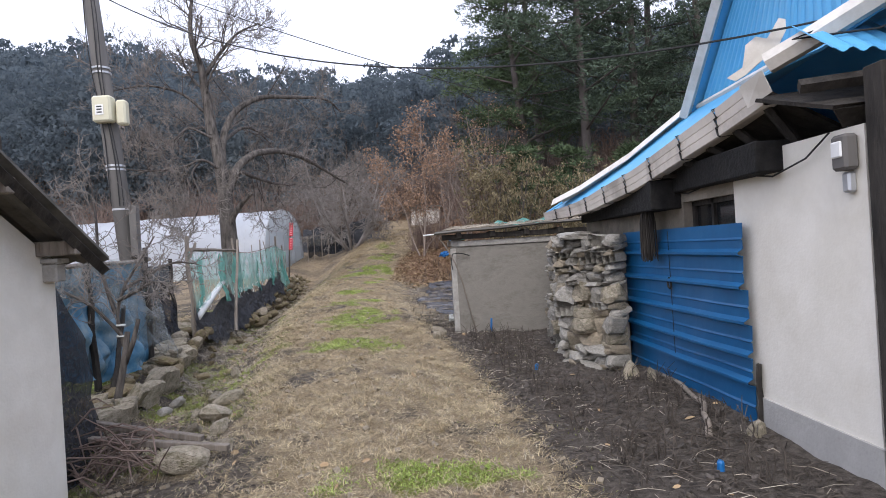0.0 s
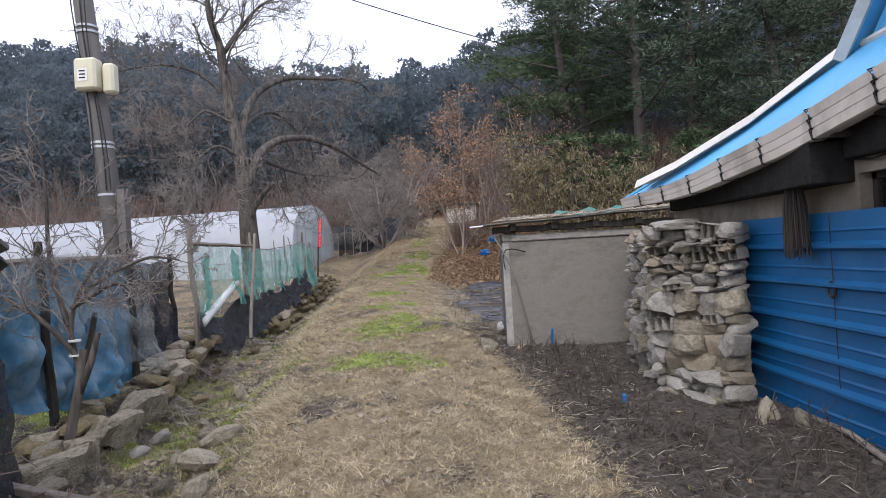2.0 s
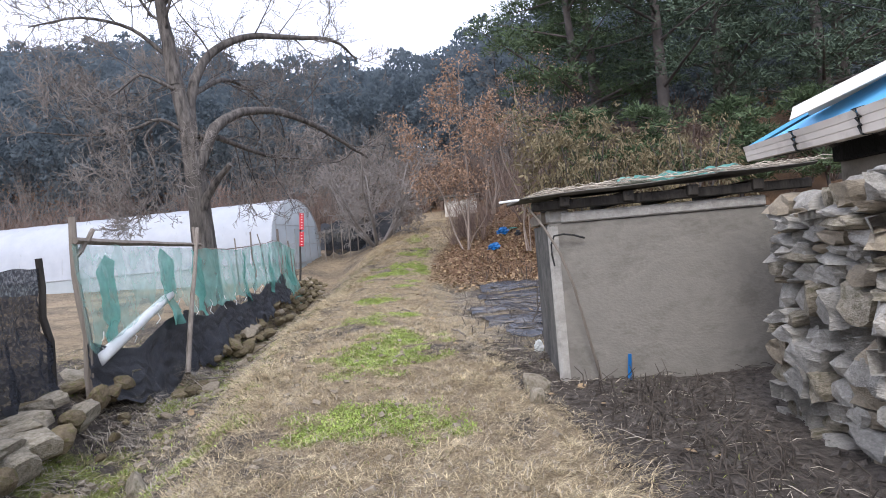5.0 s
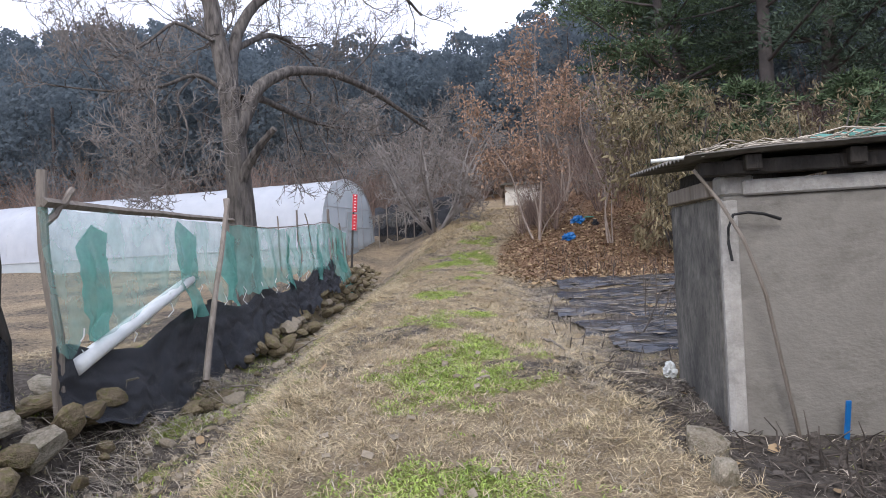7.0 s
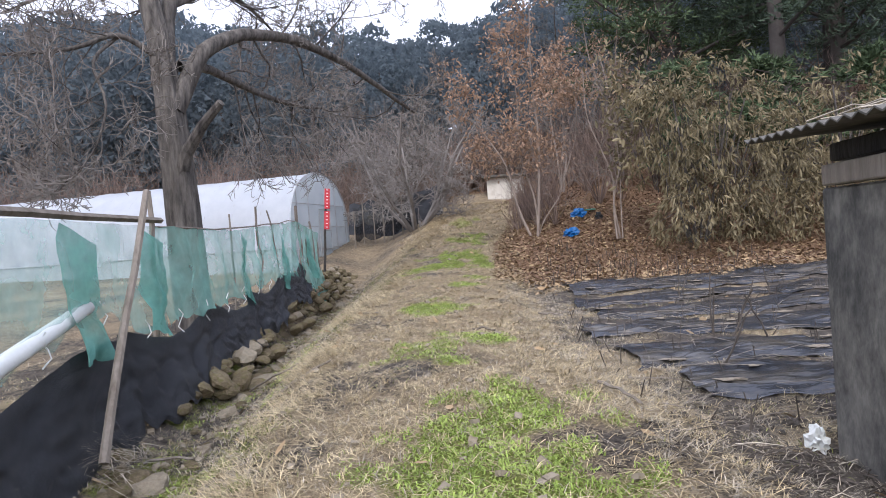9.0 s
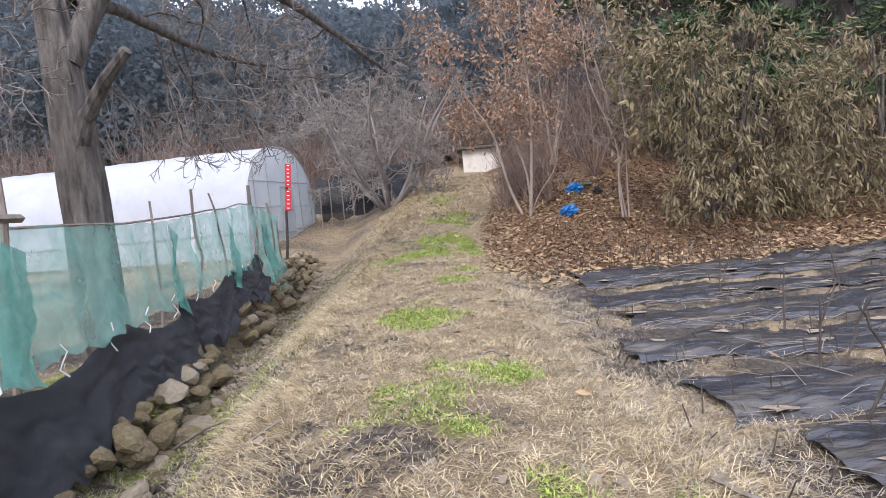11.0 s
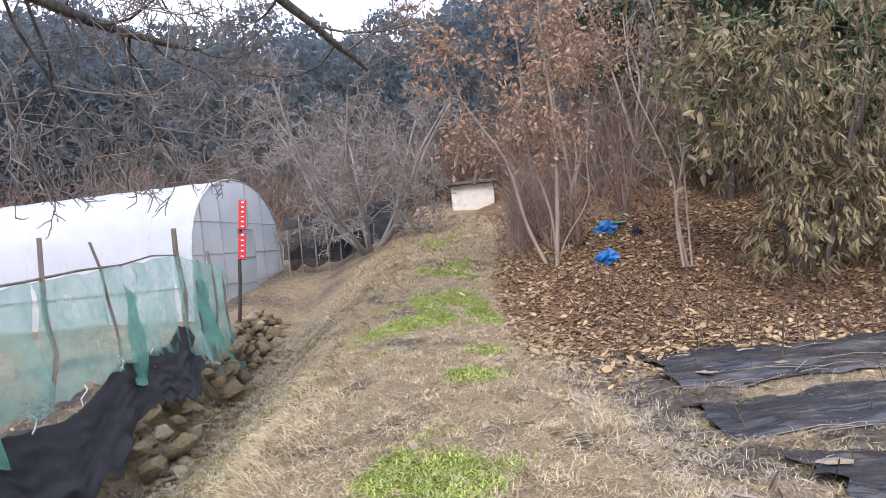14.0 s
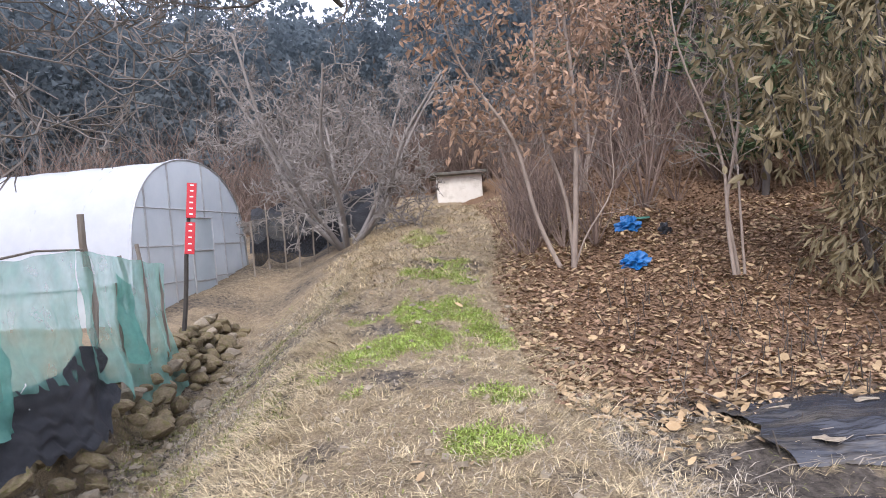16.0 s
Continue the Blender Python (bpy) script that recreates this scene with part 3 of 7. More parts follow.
sk = Geo()
ys = np.linspace(10.1, 4.85, 40)
lower, upper = [], []
for y in ys:
    lower.append((eave_x(y) + 0.02, y, np.interp(y, EAVE_Y, EAVE_Z) + 0.2 * np.interp(y, [5, 10.4], [1, 0.5])))
    uy = np.interp(y, [4.85, 10.1], [4.3, 7.45])
    upper.append((GABLE_X, uy, 2.98))
midr = [tuple(np.array(a) * 0.5 + np.array(b) * 0.5 + np.array((0, 0, -0.05))) for a, b in zip(lower, upper)]
sk.sheet([lower, midr, upper], 0.02)
sk.make("roof", M_SKYBLUE, house, "sky-blue painted metal skirt roof")
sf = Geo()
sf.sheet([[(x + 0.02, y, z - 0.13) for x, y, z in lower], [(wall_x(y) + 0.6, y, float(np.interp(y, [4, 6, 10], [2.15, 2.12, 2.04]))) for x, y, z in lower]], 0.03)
sf.make("soffit", M_DARKWOOD, house, "near-black eave boards")
for k in range(12):
    y = 4.95 + k * 0.42
    z = np.interp(y, EAVE_Y, EAVE_Z)
    rf = Geo()
    rf.tube([(eave_x(y) + 0.1, y, z + 0.0), (wall_x(y) + 0.15, y, 2.12)], 0.04, 6)
    rf.make("rafter", M_DARKWOOD, house)
gb = Geo()
ribbed(gb, (GABLE_X, 7.4, 2.98), (GABLE_X, 2.6, 2.98), (GABLE_X, 5.05, 5.2), (GABLE_X, 4.95, 5.2), n=36, depth=0.02)
gb.make("gable", M_SKYBLUE, house, "sky-blue ribbed metal gable")
mr_ = Geo()
mr_.sheet([[(GABLE_X - 0.12, 7.55, 2.98), (8.0, 7.55, 2.98)], [(GABLE_X - 0.12, 5.0, 5.3), (8.0, 5.0, 5.3)], [(GABLE_X - 0.12, 2.45, 2.98), (8.0, 2.45, 2.98)]], 0.03)
mr_.make("main_roof", M_SKYBLUE, house)
fs2 = Geo()
fs2.sheet([[(1.72, 10.35, 2.0), (8.2, 10.6, 2.0)], [(GABLE_X, 7.5, 2.97), (8.0, 7.5, 2.97)]], 0.03)
fs2.make("far_roof", M_SKYBLUE, house)
box_part("near_wall", (3.2, 1.9, -0.5), (6.4, 2.0, 2.9), M_PLASTER, house)
bg = Geo()
for (y0, z0), (y1, z1) in (((7.58, 2.92), (5.0, 5.32)), ((5.0, 5.32), (2.42, 2.92))):
    bg.tube([(GABLE_X - 0.14, y0, z0), (GABLE_X - 0.14, y1, z1)], 0.07, 4)
bg.make("barge_board", M_CAP, house, "off-white metal barge flashing")
hp = Geo()
hip = [(1.80, 9.65, 2.08), (2.1, 9.1, 2.22), (2.6, 8.3, 2.54), (GABLE_X, 7.45, 3.02)]
hp.sheet([[(x - 0.1, y - 0.02, z - 0.02) for x, y, z in hip], [(x - 0.06, y, z + 0.07) for x, y, z in hip], [(x + 0.02, y + 0.03, z + 0.1) for x, y, z in hip], [(x + 0.1, y + 0.1, z + 0.02) for x, y, z in hip]], 0.01)
hp.make("hip_cap", M_CAP, house, "off-white hip flashing")
hp = Geo()
hp.tube([(GABLE_X - 0.02, 7.45, 3.0), (GABLE_X - 0.02, 4.3, 3.0)], 0.035, 6)
hp.tube([(2.52, 4.72, 2.74), (2.75, 4.5, 2.86), (3.1, 4.2, 3.06), (3.6, 3.8, 3.4)], 0.085, 6)
hp.make("ridge_cap", M_CAP, house)
# broken corner: lifted flashing and torn front sheets
for k in range(3):
    ev = Geo()
    rows = []
    for f in (0, 1):
        row = []
        for i in range(25):
            x = 2.62 + k * 0.55 + i * 0.022
            row.append((x, 4.55 - 0.45 * (1 - f) + 0.02 * k, 2.62 + 0.05 * k + f * 0.3 + 0.016 * math.cos(i * 2 * math.pi / 6) + 0.02 * math.sin(3 * x)))
        rows.append(row)
    ev.sheet(rows, 0.005)
    ev.make("front_sheet", M_SKYBLUE, house, "torn sky-blue corrugated sheet" if k == 0 else "")
fe = Geo()
fe.sheet([[(2.45, 4.86, 2.52), (6.5, 3.5, 2.62)], [(2.6, 4.1, 2.28), (6.5, 3.2, 2.4)], [(2.75, 4.25, 2.16), (6.5, 4.3, 2.2)]], 0.03)
fe.make("front_soffit", M_DARKWOOD, house, "near-black boards under the torn front eave")
fb = Geo()
fb.tube([(2.5, 4.3, 2.46), (6.5, 3.15, 2.6)], 0.05, 4)
fb.make("eave_board", M_DARKWOOD, house)
orn = Geo()
shape = [(0.0, 0.0), (0.07, -0.03), (0.13, 0.0), (0.15, 0.1), (0.17, 0.22), (0.26, 0.25), (0.33, 0.19), (0.37, 0.16), (0.41, 0.22), (0.45, 0.31), (0.5, 0.27), (0.5, 0.17), (0.44, 0.07), (0.35, 0.02), (0.25, -0.02), (0.16, -0.06), (0.07, -0.07)]
for off in (0.0, 0.008):
    orn.add([(2.3 + 0.8 * u + off, 4.92 - 0.3 * u + off, 2.7 + w * 0.8 + 0.34 * u) for u, w in shape] + [(2.3 + 0.2 + off, 4.85 + off, 2.82)], None, [[i, i + 1, 17] if off else [i + 1, i, 17] for i in range(16)] + [[16, 0, 17]])
orn.make("loose_flashing", M_CAP, house, "bent pale ridge-end flashing")
end_cap = Geo()
end_cap.sheet([[(2.44, 4.9, 2.45), (2.38, 4.9, 2.62)], [(2.52, 4.68, 2.52), (2.44, 4.66, 2.68)]], 0.006)
end_cap.make("gutter_end", M_CAP, house, "loose pale gutter end")

# ---- blue ribbed sheet wall leaning on the house ----
panel = thing("sheet_panel", "dark-blue painted ribbed sheet metal panel covering the house wall", "panel")
ZS = [-0.24, 0.13, 0.37, 0.66, 0.97, 1.27, 1.56]
for k in range(6):
    z0, z1 = ZS[k], ZS[k + 1]
    pg = Geo()
    prof = [(0.0, 0.0), (-0.05, 0.022), (-0.05, 0.045), (0.0, 0.075), (-0.004, 0.5 * (z1 - z0)), (-0.015, 0.5 * (z1 - z0) + 0.012), (0.0, 0.5 * (z1 - z0) + 0.03), (0.004, z1 - z0 + 0.01)]
    rows = []
    for y in np.linspace(5.46, 8.35, 16):
        wav = 0.008 * math.sin(y * 2.3 + k) + 0.006 * math.sin(y * 5.1 + 2 * k)
        rows.append([(wall_x(y) - 0.05 + a - 0.006 * k + wav, y + (0.012 * math.sin(k * 2.1) if y < 5.6 else 0), z0 + b) for a, b in prof])
    pg.sheet(rows[::-1], 0.004)
    pg.make("sheet", M_BLUE, panel)
ht = Geo()
ht.tube([(wall_x(6.95) - 0.09, 6.95, 1.55), (wall_x(6.95) - 0.085, 6.95, 0.98), (wall_x(6.95) - 0.085, 6.94, 0.2)], 0.004, 4)
ht.tube([(wall_x(6.95) - 0.1, 6.95 + 0.05 * math.cos(a), 0.97 + 0.06 * math.sin(a)) for a in np.linspace(0, 6.2, 9)], 0.012, 5)
ht.make("tie", M_DARKWOOD, panel, "knotted wire tie")

# ---- cement shed ----
shed = thing("shed", "low grey cement-rendered shed with old corrugated roof", "shed")
SH_X0, SH_X1, SH_Y0, SH_Y1, SH_Z = 0.14, 2.3, 11.2, 12.6, 1.62
box_part("front_wall", (SH_X0 + 0.003, SH_Y0, -0.25), (SH_X1, SH_Y0 + 0.15, SH_Z - 0.1), M_RENDER, shed, 0.012, "smooth grey cement wall")
box_part("side_wall", (SH_X0 - 0.003, SH_Y0 + 0.15, -0.25), (SH_X0 + 0.15, SH_Y1, SH_Z - 0.1), M_RENDER_DARK, shed, 0.012, "dark mottled cement side wall")
box_part("back_wall", (SH_X0 + 0.15, SH_Y1 - 0.15, -0.25), (SH_X1, SH_Y1 - 0.003, SH_Z - 0.1), M_RENDER, shed)
box_part("far_wall", (SH_X1 - 0.15, SH_Y0 + 0.15, -0.25), (SH_X1 - 0.003, SH_Y1 - 0.15, SH_Z - 0.1), M_RENDER, shed)
box_part("lintel", (SH_X0 + 0.12, SH_Y0 - 0.03, SH_Z - 0.1), (SH_X1 - 0.1, SH_Y0 + 0.15, SH_Z + 0.0), M_CONCRETE, shed, 0.012, "pale concrete beam")
part("corner_block", bevelled((0.2, 0.22, 0.14), 0.02), M_CONCRETE, shed, "", (SH_X0 + 0.1, SH_Y0 + 0.12, SH_Z - 0.03))
box_part("corner_band", (SH_X0 - 0.012, SH_Y0 - 0.006, -0.25), (SH_X0 + 0.11, SH_Y0 + 0.09, SH_Z - 0.1), M_CONCRETE, shed, 0.03, "paler worn corner")
for k in range(4):
    box_part("rafter", (SH_X0 + 0.1 + k * 0.6, SH_Y0 - 0.15, SH_Z + 0.05), (SH_X0 + 0.2 + k * 0.6, SH_Y1 + 0.1, SH_Z + 0.15), M_DARKWOOD, shed)
box_part("roof_beam", (SH_X0 - 0.15, SH_Y0 - 0.1, SH_Z + 0.03), (SH_X1 + 0.3, SH_Y0 + 0.04, SH_Z + 0.12), M_DARKWOOD, shed, label="dark wooden roof beam")
box_part("plank", (SH_X0 - 0.05, SH_Y0 + 0.2, SH_Z - 0.09), (SH_X0 + 0.05, SH_Y1 - 0.1, SH_Z + 0.02), M_WOOD, shed, label="grey plank above the side wall")
for k in range(3):
    rg = Geo()
    rows = []
    for f in np.linspace(0, 1, 73):
        row = []
        for i in range(6):
            y = SH_Y0 - 0.25 + (SH_Y1 + 0.3 - SH_Y0 + 0.25) * f
            x = SH_X0 - 0.28 + k * 0.9 + i * 0.185
            row.append((x, y, SH_Z + 0.155 + 0.01 * k + 0.08 * f + 0.03 * (x - SH_X0) + 0.012 * math.cos(f * 36 * math.pi) + 0.008 * math.sin(4 * x + k)))
        rows.append(row)
    rg.sheet(rows[::-1], 0.008)
    rg.make("roof_sheet", M_ROOFOLD, shed, "weathered corrugated sheet" if k == 0 else "")

# ---- greenhouse ----
gh = thing("greenhouse", "arched plastic-film greenhouse with galvanised tube frame and a door", "greenhouse")
GH_W, GH_L, GH_H = 4.7, 26.0, 3.08
GH_A = Matrix.Translation((-7.11, 28.32, 0.61)) @ Matrix.Rotation(radians(-7.5), 4, "Z")


def ghp(u, v, w):
    """u: along the house from its door end, v: across, w: up."""
    return tuple(GH_A @ Vector((-u, v, w)))


def arch(f):
    """Half outline: f from -1 to 1 gives (v, w)."""
    a = abs(f)
    if a > 0.72:
        w = (1 - a) / 0.28 * 1.15
        v = GH_W / 2 - 0.12 * (w / 1.15) ** 2
    else:
        th = a / 0.72 * math.pi / 2
        v = (GH_W / 2 - 0.12) * math.sin(th) ** 0.95
        w = 1.15 + (GH_H - 1.15) * max(0.0, math.cos(th)) ** 0.8
    return (math.copysign(v, f), w)


def film_rows(f0, f1, n, out=0.0):
    rows = []
    for f in np.linspace(f0, f1, n):
        v, w = arch(f)
        row = []
        for i in range(105):
            u = i * GH_L / 104
            sag = -0.02 * abs(math.sin(math.pi * u / 0.9)) if 0 < i < 104 else 0
            row.append(ghp(u, v * (1 + out + sag * 0.5), w + (sag if abs(f) < 0.7 else 0)))
        rows.append(row)
    return rows


fg = Geo()
fg.sheet(film_rows(-0.8, 0.8, 26))
fg.make("film", M_FILM, gh, "milky white plastic film", smooth=True)
for s in (-1, 1):
    fs_ = Geo()
    fs_.sheet(film_rows(s * 0.8, s, 5, 0.003))
    fs_.make("side_film", M_FILMSIDE, gh, "clear plastic side film")
fc = Geo()
row_t, row_b = [], []
for f in np.linspace(-1, 1, 41):
    v, w = arch(f)
    row_t.append(ghp(0.0, v, w))
    row_b.append(ghp(0.0, v, 0.0))
fc.sheet([row_b, row_t])
fc.make("end_film", M_FILMSIDE, gh, "clear plastic end film")
fr = Geo()
fr.tube([ghp(-0.02, *arch(f)) for f in np.linspace(-1, 1, 41)], 0.022, 6)
fr.make("arch", M_GALV, gh)
for w in (0.75, 1.42, 2.1):
    half = max(abs(arch(f)[0]) for f in np.linspace(0, 1, 80) if arch(f)[1] >= w)
    rr = Geo()
    rr.tube([ghp(-0.025, -half, w), ghp(-0.025, half, w)], 0.016, 5)
    rr.make("rail", M_GALV, gh)
for v in (-1.75, -0.95, 0.35, 1.15, 1.95):
    top = min(w for f in np.linspace(0, 1, 120) for vv, w in [arch(f)] if vv <= abs(v))
    top = np.interp(abs(v), [arch(f)[0] for f in np.linspace(0, 1, 120)], [arch(f)[1] for f in np.linspace(0, 1, 120)])
    rr = Geo()
    rr.tube([ghp(-0.03, v, 0), ghp(-0.03, v, top)], 0.018, 5)
    rr.make("upright", M_GALV, gh)
dr = Geo()
for a, b in (((-0.3, 0.03), (-0.3, 1.95)), ((-0.3, 1.95), (0.55, 1.95)), ((0.55, 1.95), (0.55, 0.03)), ((-0.3, 0.7), (0.55, 0.7)), ((-0.3, 1.3), (0.55, 1.3)), ((-0.3, 0.05), (0.55, 0.05))):
    dr.tube([ghp(-0.07, *a), ghp(-0.07, *b)], 0.02, 5)
door_f = dr.make("door", M_GALV, gh, "tube-framed film door")
dp = Geo()
dp.sheet([[ghp(-0.065, -0.3, 0.05), ghp(-0.065, 0.55, 0.05)], [ghp(-0.065, -0.3, 1.95), ghp(-0.065, 0.55, 1.95)]], 0.002)
dp.make("door_film", M_FILMSIDE, door_f)
for u in np.arange(0.9, GH_L, 0.9):
    hoop = Geo()
    hoop.tube([ghp(u, v * 0.993, w - 0.015) for v, w in (arch(f) for f in np.linspace(-1, 1, 25))], 0.014, 4)
    hoop.make("hoop", M_GALV, gh)
for s in (-1, 1):
    v, w = arch(0.8 * s)
    sr = Geo()
    sr.tube([ghp(u, v * 1.005, w) for u in np.linspace(0, GH_L, 8)], 0.025, 5)
    sr.make("side_rail", M_GALV, gh)
be = Geo()
be.sheet([[ghp(GH_L, v, 0.0) for v, w in (arch(f) for f in np.linspace(-1, 1, 31))], [ghp(GH_L, v, w) for v, w in (arch(f) for f in np.linspace(-1, 1, 31))]])
be.make("back_film", M_FILM, gh)

# ---- left house ----
lh = thing("outbuilding", "cream plastered outbuilding with old dark corrugated eaves", "house")
lw = Geo()
for x in (-3.05, -3.25):
    lw.add([(x, 1.9, -0.6), (x, 4.92, -0.6), (x, 4.92, 1.6), (x, 3.41, 2.46), (x, 1.9, 1.6)], None, [[0, 1, 2], [0, 2, 3], [0, 3, 4]])
lw.add([(-3.05, 4.92, -0.6), (-3.25, 4.92, -0.6), (-3.25, 4.92, 1.6), (-3.05, 4.92, 1.6)], [[0, 1, 2, 3]])
lw.make("gable_wall", M_PLASTER, lh)
box_part("back_wall", (-8.0, 4.72, -0.6), (-3.25, 4.915, 1.6), M_PLASTER, lh, 0.01)
box_part("front_wall", (-8.0, 1.9, -0.6), (-3.25, 2.1, 1.6), M_PLASTER, lh, 0.01)
lr = Geo()
rows = []
for y, z in ((5.12, 1.57), (4.3, 2.04), (3.41, 2.55), (2.5, 2.03), (1.7, 1.57)):
    rows.append([(-2.72 - i * 0.035, y, z + 0.012 * math.cos(i * math.pi / 2)) for i in range(150)])
lr.sheet(rows, 0.03)
lr.make("roof", M_ROOFOLD, lh, "dark weathered corrugated roof")
for y in (4.75, 4.05, 2.75, 2.05):
    z = 2.55 - abs(y - 3.41) * 0.573 - 0.1
    part("purlin", bevelled((0.9, 0.09, 0.11), 0.008), M_WOOD, lh, "", pose(-3.2, y, z))
vb = Geo()
vb.tube([(-2.76, 5.1, 1.5), (-2.76, 3.41, 2.46)], 0.05, 4)
vb.make("verge_board", M_DARKWOOD, lh)

# ---- utility pole ----
pole = thing("utility_pole", "dark concrete utility pole with steel bands and a cream meter box", "utility pole")
PB, PT = np.array((-4.85, 10.0, 0.0)), np.array((-5.68, 10.4, 7.2))
pg = Geo()
pg.tube([PB, PB + (PT - PB) * 0.5, PT], [0.15, 0.135, 0.115], 16)
pg.make("shaft", M_POLE, pole, smooth=True)


def on_pole(z):
    return PB + (PT - PB) * (z / 7.2)


for z in (2.45, 3.1, 3.16, 4.7, 4.78):
    bb = Geo()
    c = on_pole(z)
    bb.tube([c - (0, 0, 0.015), c + (0, 0, 0.015)], 0.145, 16)
    bb.make("steel_band", M_GALV, pole)
st_ = Geo()
st_.box(on_pole(1.3) + np.array((0.13, -0.08, 0.0)), (0.11, 0.12, 2.4))
st_.make("stub_post", M_POLE, pole, "grey concrete stub clamped to the pole")
mb = part("meter_box", bevelled((0.3, 0.2, 0.42), 0.03), M_CREAM, pole, "cream plastic meter box", on_pole(4.05) + np.array((0.05, -0.2, 0)))
part("label", bevelled((0.13, 0.006, 0.16), 0), M_PAPER, mb, "white printed label", (-0.02, -0.105, -0.02))
part("meter_box", bevelled((0.16, 0.16, 0.4), 0.03), M_CREAM, pole, "", on_pole(4.0) + np.array((0.3, -0.12, 0)))
drop = Geo()
for off in (-0.06, 0.05, 0.1):
    drop.tube([on_pole(z) + np.array((off + 0.03 * math.sin(2.3 * z + 9 * off), -0.15, 0)) for z in np.linspace(2.5, 7.1, 14)], 0.009, 5)
drop.make("drop_cable", M_BLACK, pole, "thin black cables running down the pole")
for k in range(3):
    part("label_print", bevelled((0.08, 0.004, 0.018), 0), M_BLACK, mb, "", (-0.02, -0.1105, -0.06 + 0.045 * k))

# ---- fences, cloths and nets on the greenhouse side ----
RNG = np.random.default_rng(7)


def gz(x, y):
    """Ground height at arrays of points."""
    x, y = np.asarray(x, dtype=float), np.asarray(y, dtype=float)
    i = np.clip(np.searchsorted(GX, x) - 1, 0, len(GX) - 2)
    j = np.clip(np.searchsorted(GY, y) - 1, 0, len(GY) - 2)
    u, v = (x - GX[i]) / (GX[i + 1] - GX[i]), (y - GY[j]) / (GY[j + 1] - GY[j])
    return GZ[j, i] * (1 - u) * (1 - v) + GZ[j, i + 1] * u * (1 - v) + GZ[j + 1, i] * (1 - u) * v + GZ[j + 1, i + 1] * u * v


def cover_at(x, y):
    i = np.clip(np.searchsorted(GX, x) - 1, 0, len(GX) - 1)
    j = np.clip(np.searchsorted(GY, y) - 1, 0, len(GY) - 1)
    return cols[j, i, :3]


def fence_x(y):
    return -4.75 - 0.12 * (y - 13.3)


def wob(a, b, s):
    return noise.noise(Vector((a, b, s)))


def cloth(y0, y1, top, bottom, n, m, fold, seed, xoff=0.0, slump=0.0, fx=fence_x, ragged=0.0, drape=0.0):
    """A hanging cloth along the fence: top and bottom are height tables over y."""
    rows = []
    for j in range(m + 1):
        f = j / m
        row = []
        for i in range(n + 1):
            y = y0 + (y1 - y0) * i / n
            zt = np.interp(y, *top) + 0.03 * wob(y * 3, 1, seed)
            zb = np.interp(y, *bottom) + ragged * wob(y * 4, 5, seed)
            z = zt + (zb - zt) * f
            if drape:
                hang = math.sin(math.pi * (y - y0) / drape + 0.5 * wob(y, 0, seed)) ** 2
                z -= 0.16 * hang * (1 - f) + 0.1 * hang * f
                w = fold * f ** 0.6 * (1.5 * hang + 1.1 * wob(y * 1.6 + f, f * 2.2, seed + 3) + 0.5 * wob(y * 3.5 - 2 * f, f * 7, seed + 9) + 0.22 * wob(y * 9 + 3 * f, f * 12, seed + 13))
            else:
                w = fold * f ** 0.5 * (math.sin(y * 7 + 2 * wob(y * 1.5, f * 2, seed)) * 0.5 + 1.6 * wob(y * 2.6, f * 1.4, seed + 3) + 0.9 * wob(y * 6, f * 4, seed + 9) + 0.45 * wob(y * 14, f * 9, seed + 13))
            x = fx(y) + xoff + w + slump * f * f
            row.append((x, y + 0.02 * wob(y * 4, f * 3, seed + 5), z))
        rows.append(row)
    return rows


def rod(pts, r, n=6, seed=0, wobble=0.0):
    g = np.random.default_rng(seed)
    pts = np.array(pts, dtype=float)
    k = np.linspace(0, len(pts) - 1, max(len(pts), 7))
    fine = np.stack([np.interp(k, np.arange(len(pts)), pts[:, a]) for a in range(3)], 1)
    fine += g.normal(size=fine.shape) * wobble
    radii = np.interp(np.linspace(0, 1, len(k)), [0, 1], [r, r * 0.8])
    out = Geo()
    out.tube(fine, radii, n)
    return out


net = thing("green_net_fence", "green netting fence hung on rough wooden stakes", "fence")
NT = ([10.9, 14.7, 17, 18.3, 21.5, 23.8], [1.73, 1.72, 1.7, 1.77, 1.95, 1.75])
NB = ([10.9, 12.4, 12.7, 13.6, 14.2, 17, 20, 21.6, 22.6, 23.8], [0.7, 0.75, 0.85, 1.0, 0.75, 0.8, 0.95, 0.75, 0.2, 0.1])
for a, b, s in ((10.95, 14.7, 1), (14.7, 18.3, 2), (18.3, 21.5, 3), (21.5, 24.1, 4)):
    ng = Geo()
    ng.sheet(cloth(a, b, NT, NB, 60, 14, 0.07 if a > 14 else 0.03, s, 0.02, 0.15 if a > 21 else 0.05, ragged=0.12))
    ng.make("netting", M_NET if s == 1 else M_NETFULL, net, "pale green fine-mesh netting" if s == 1 else "", smooth=True)
for k, (a, b) in enumerate(((11.3, 11.75), (14.3, 14.8), (13.1, 13.55), (17.4, 17.7), (19.8, 20.1), (22.3, 22.7))):
    ng = Geo()
    ng.sheet(cloth(a, b, ([a, (a + b) / 2, b], [1.45 if k == 0 else 1.7, 1.62, 1.55]), ([a, b], [0.75, 0.65]), 14, 10, 0.09, 20 + k, 0.06, 0.05, ragged=0.1))
    ng.make("folded_netting", M_NETDENSE, net, "bunched dark green netting" if k == 0 else "", smooth=True)
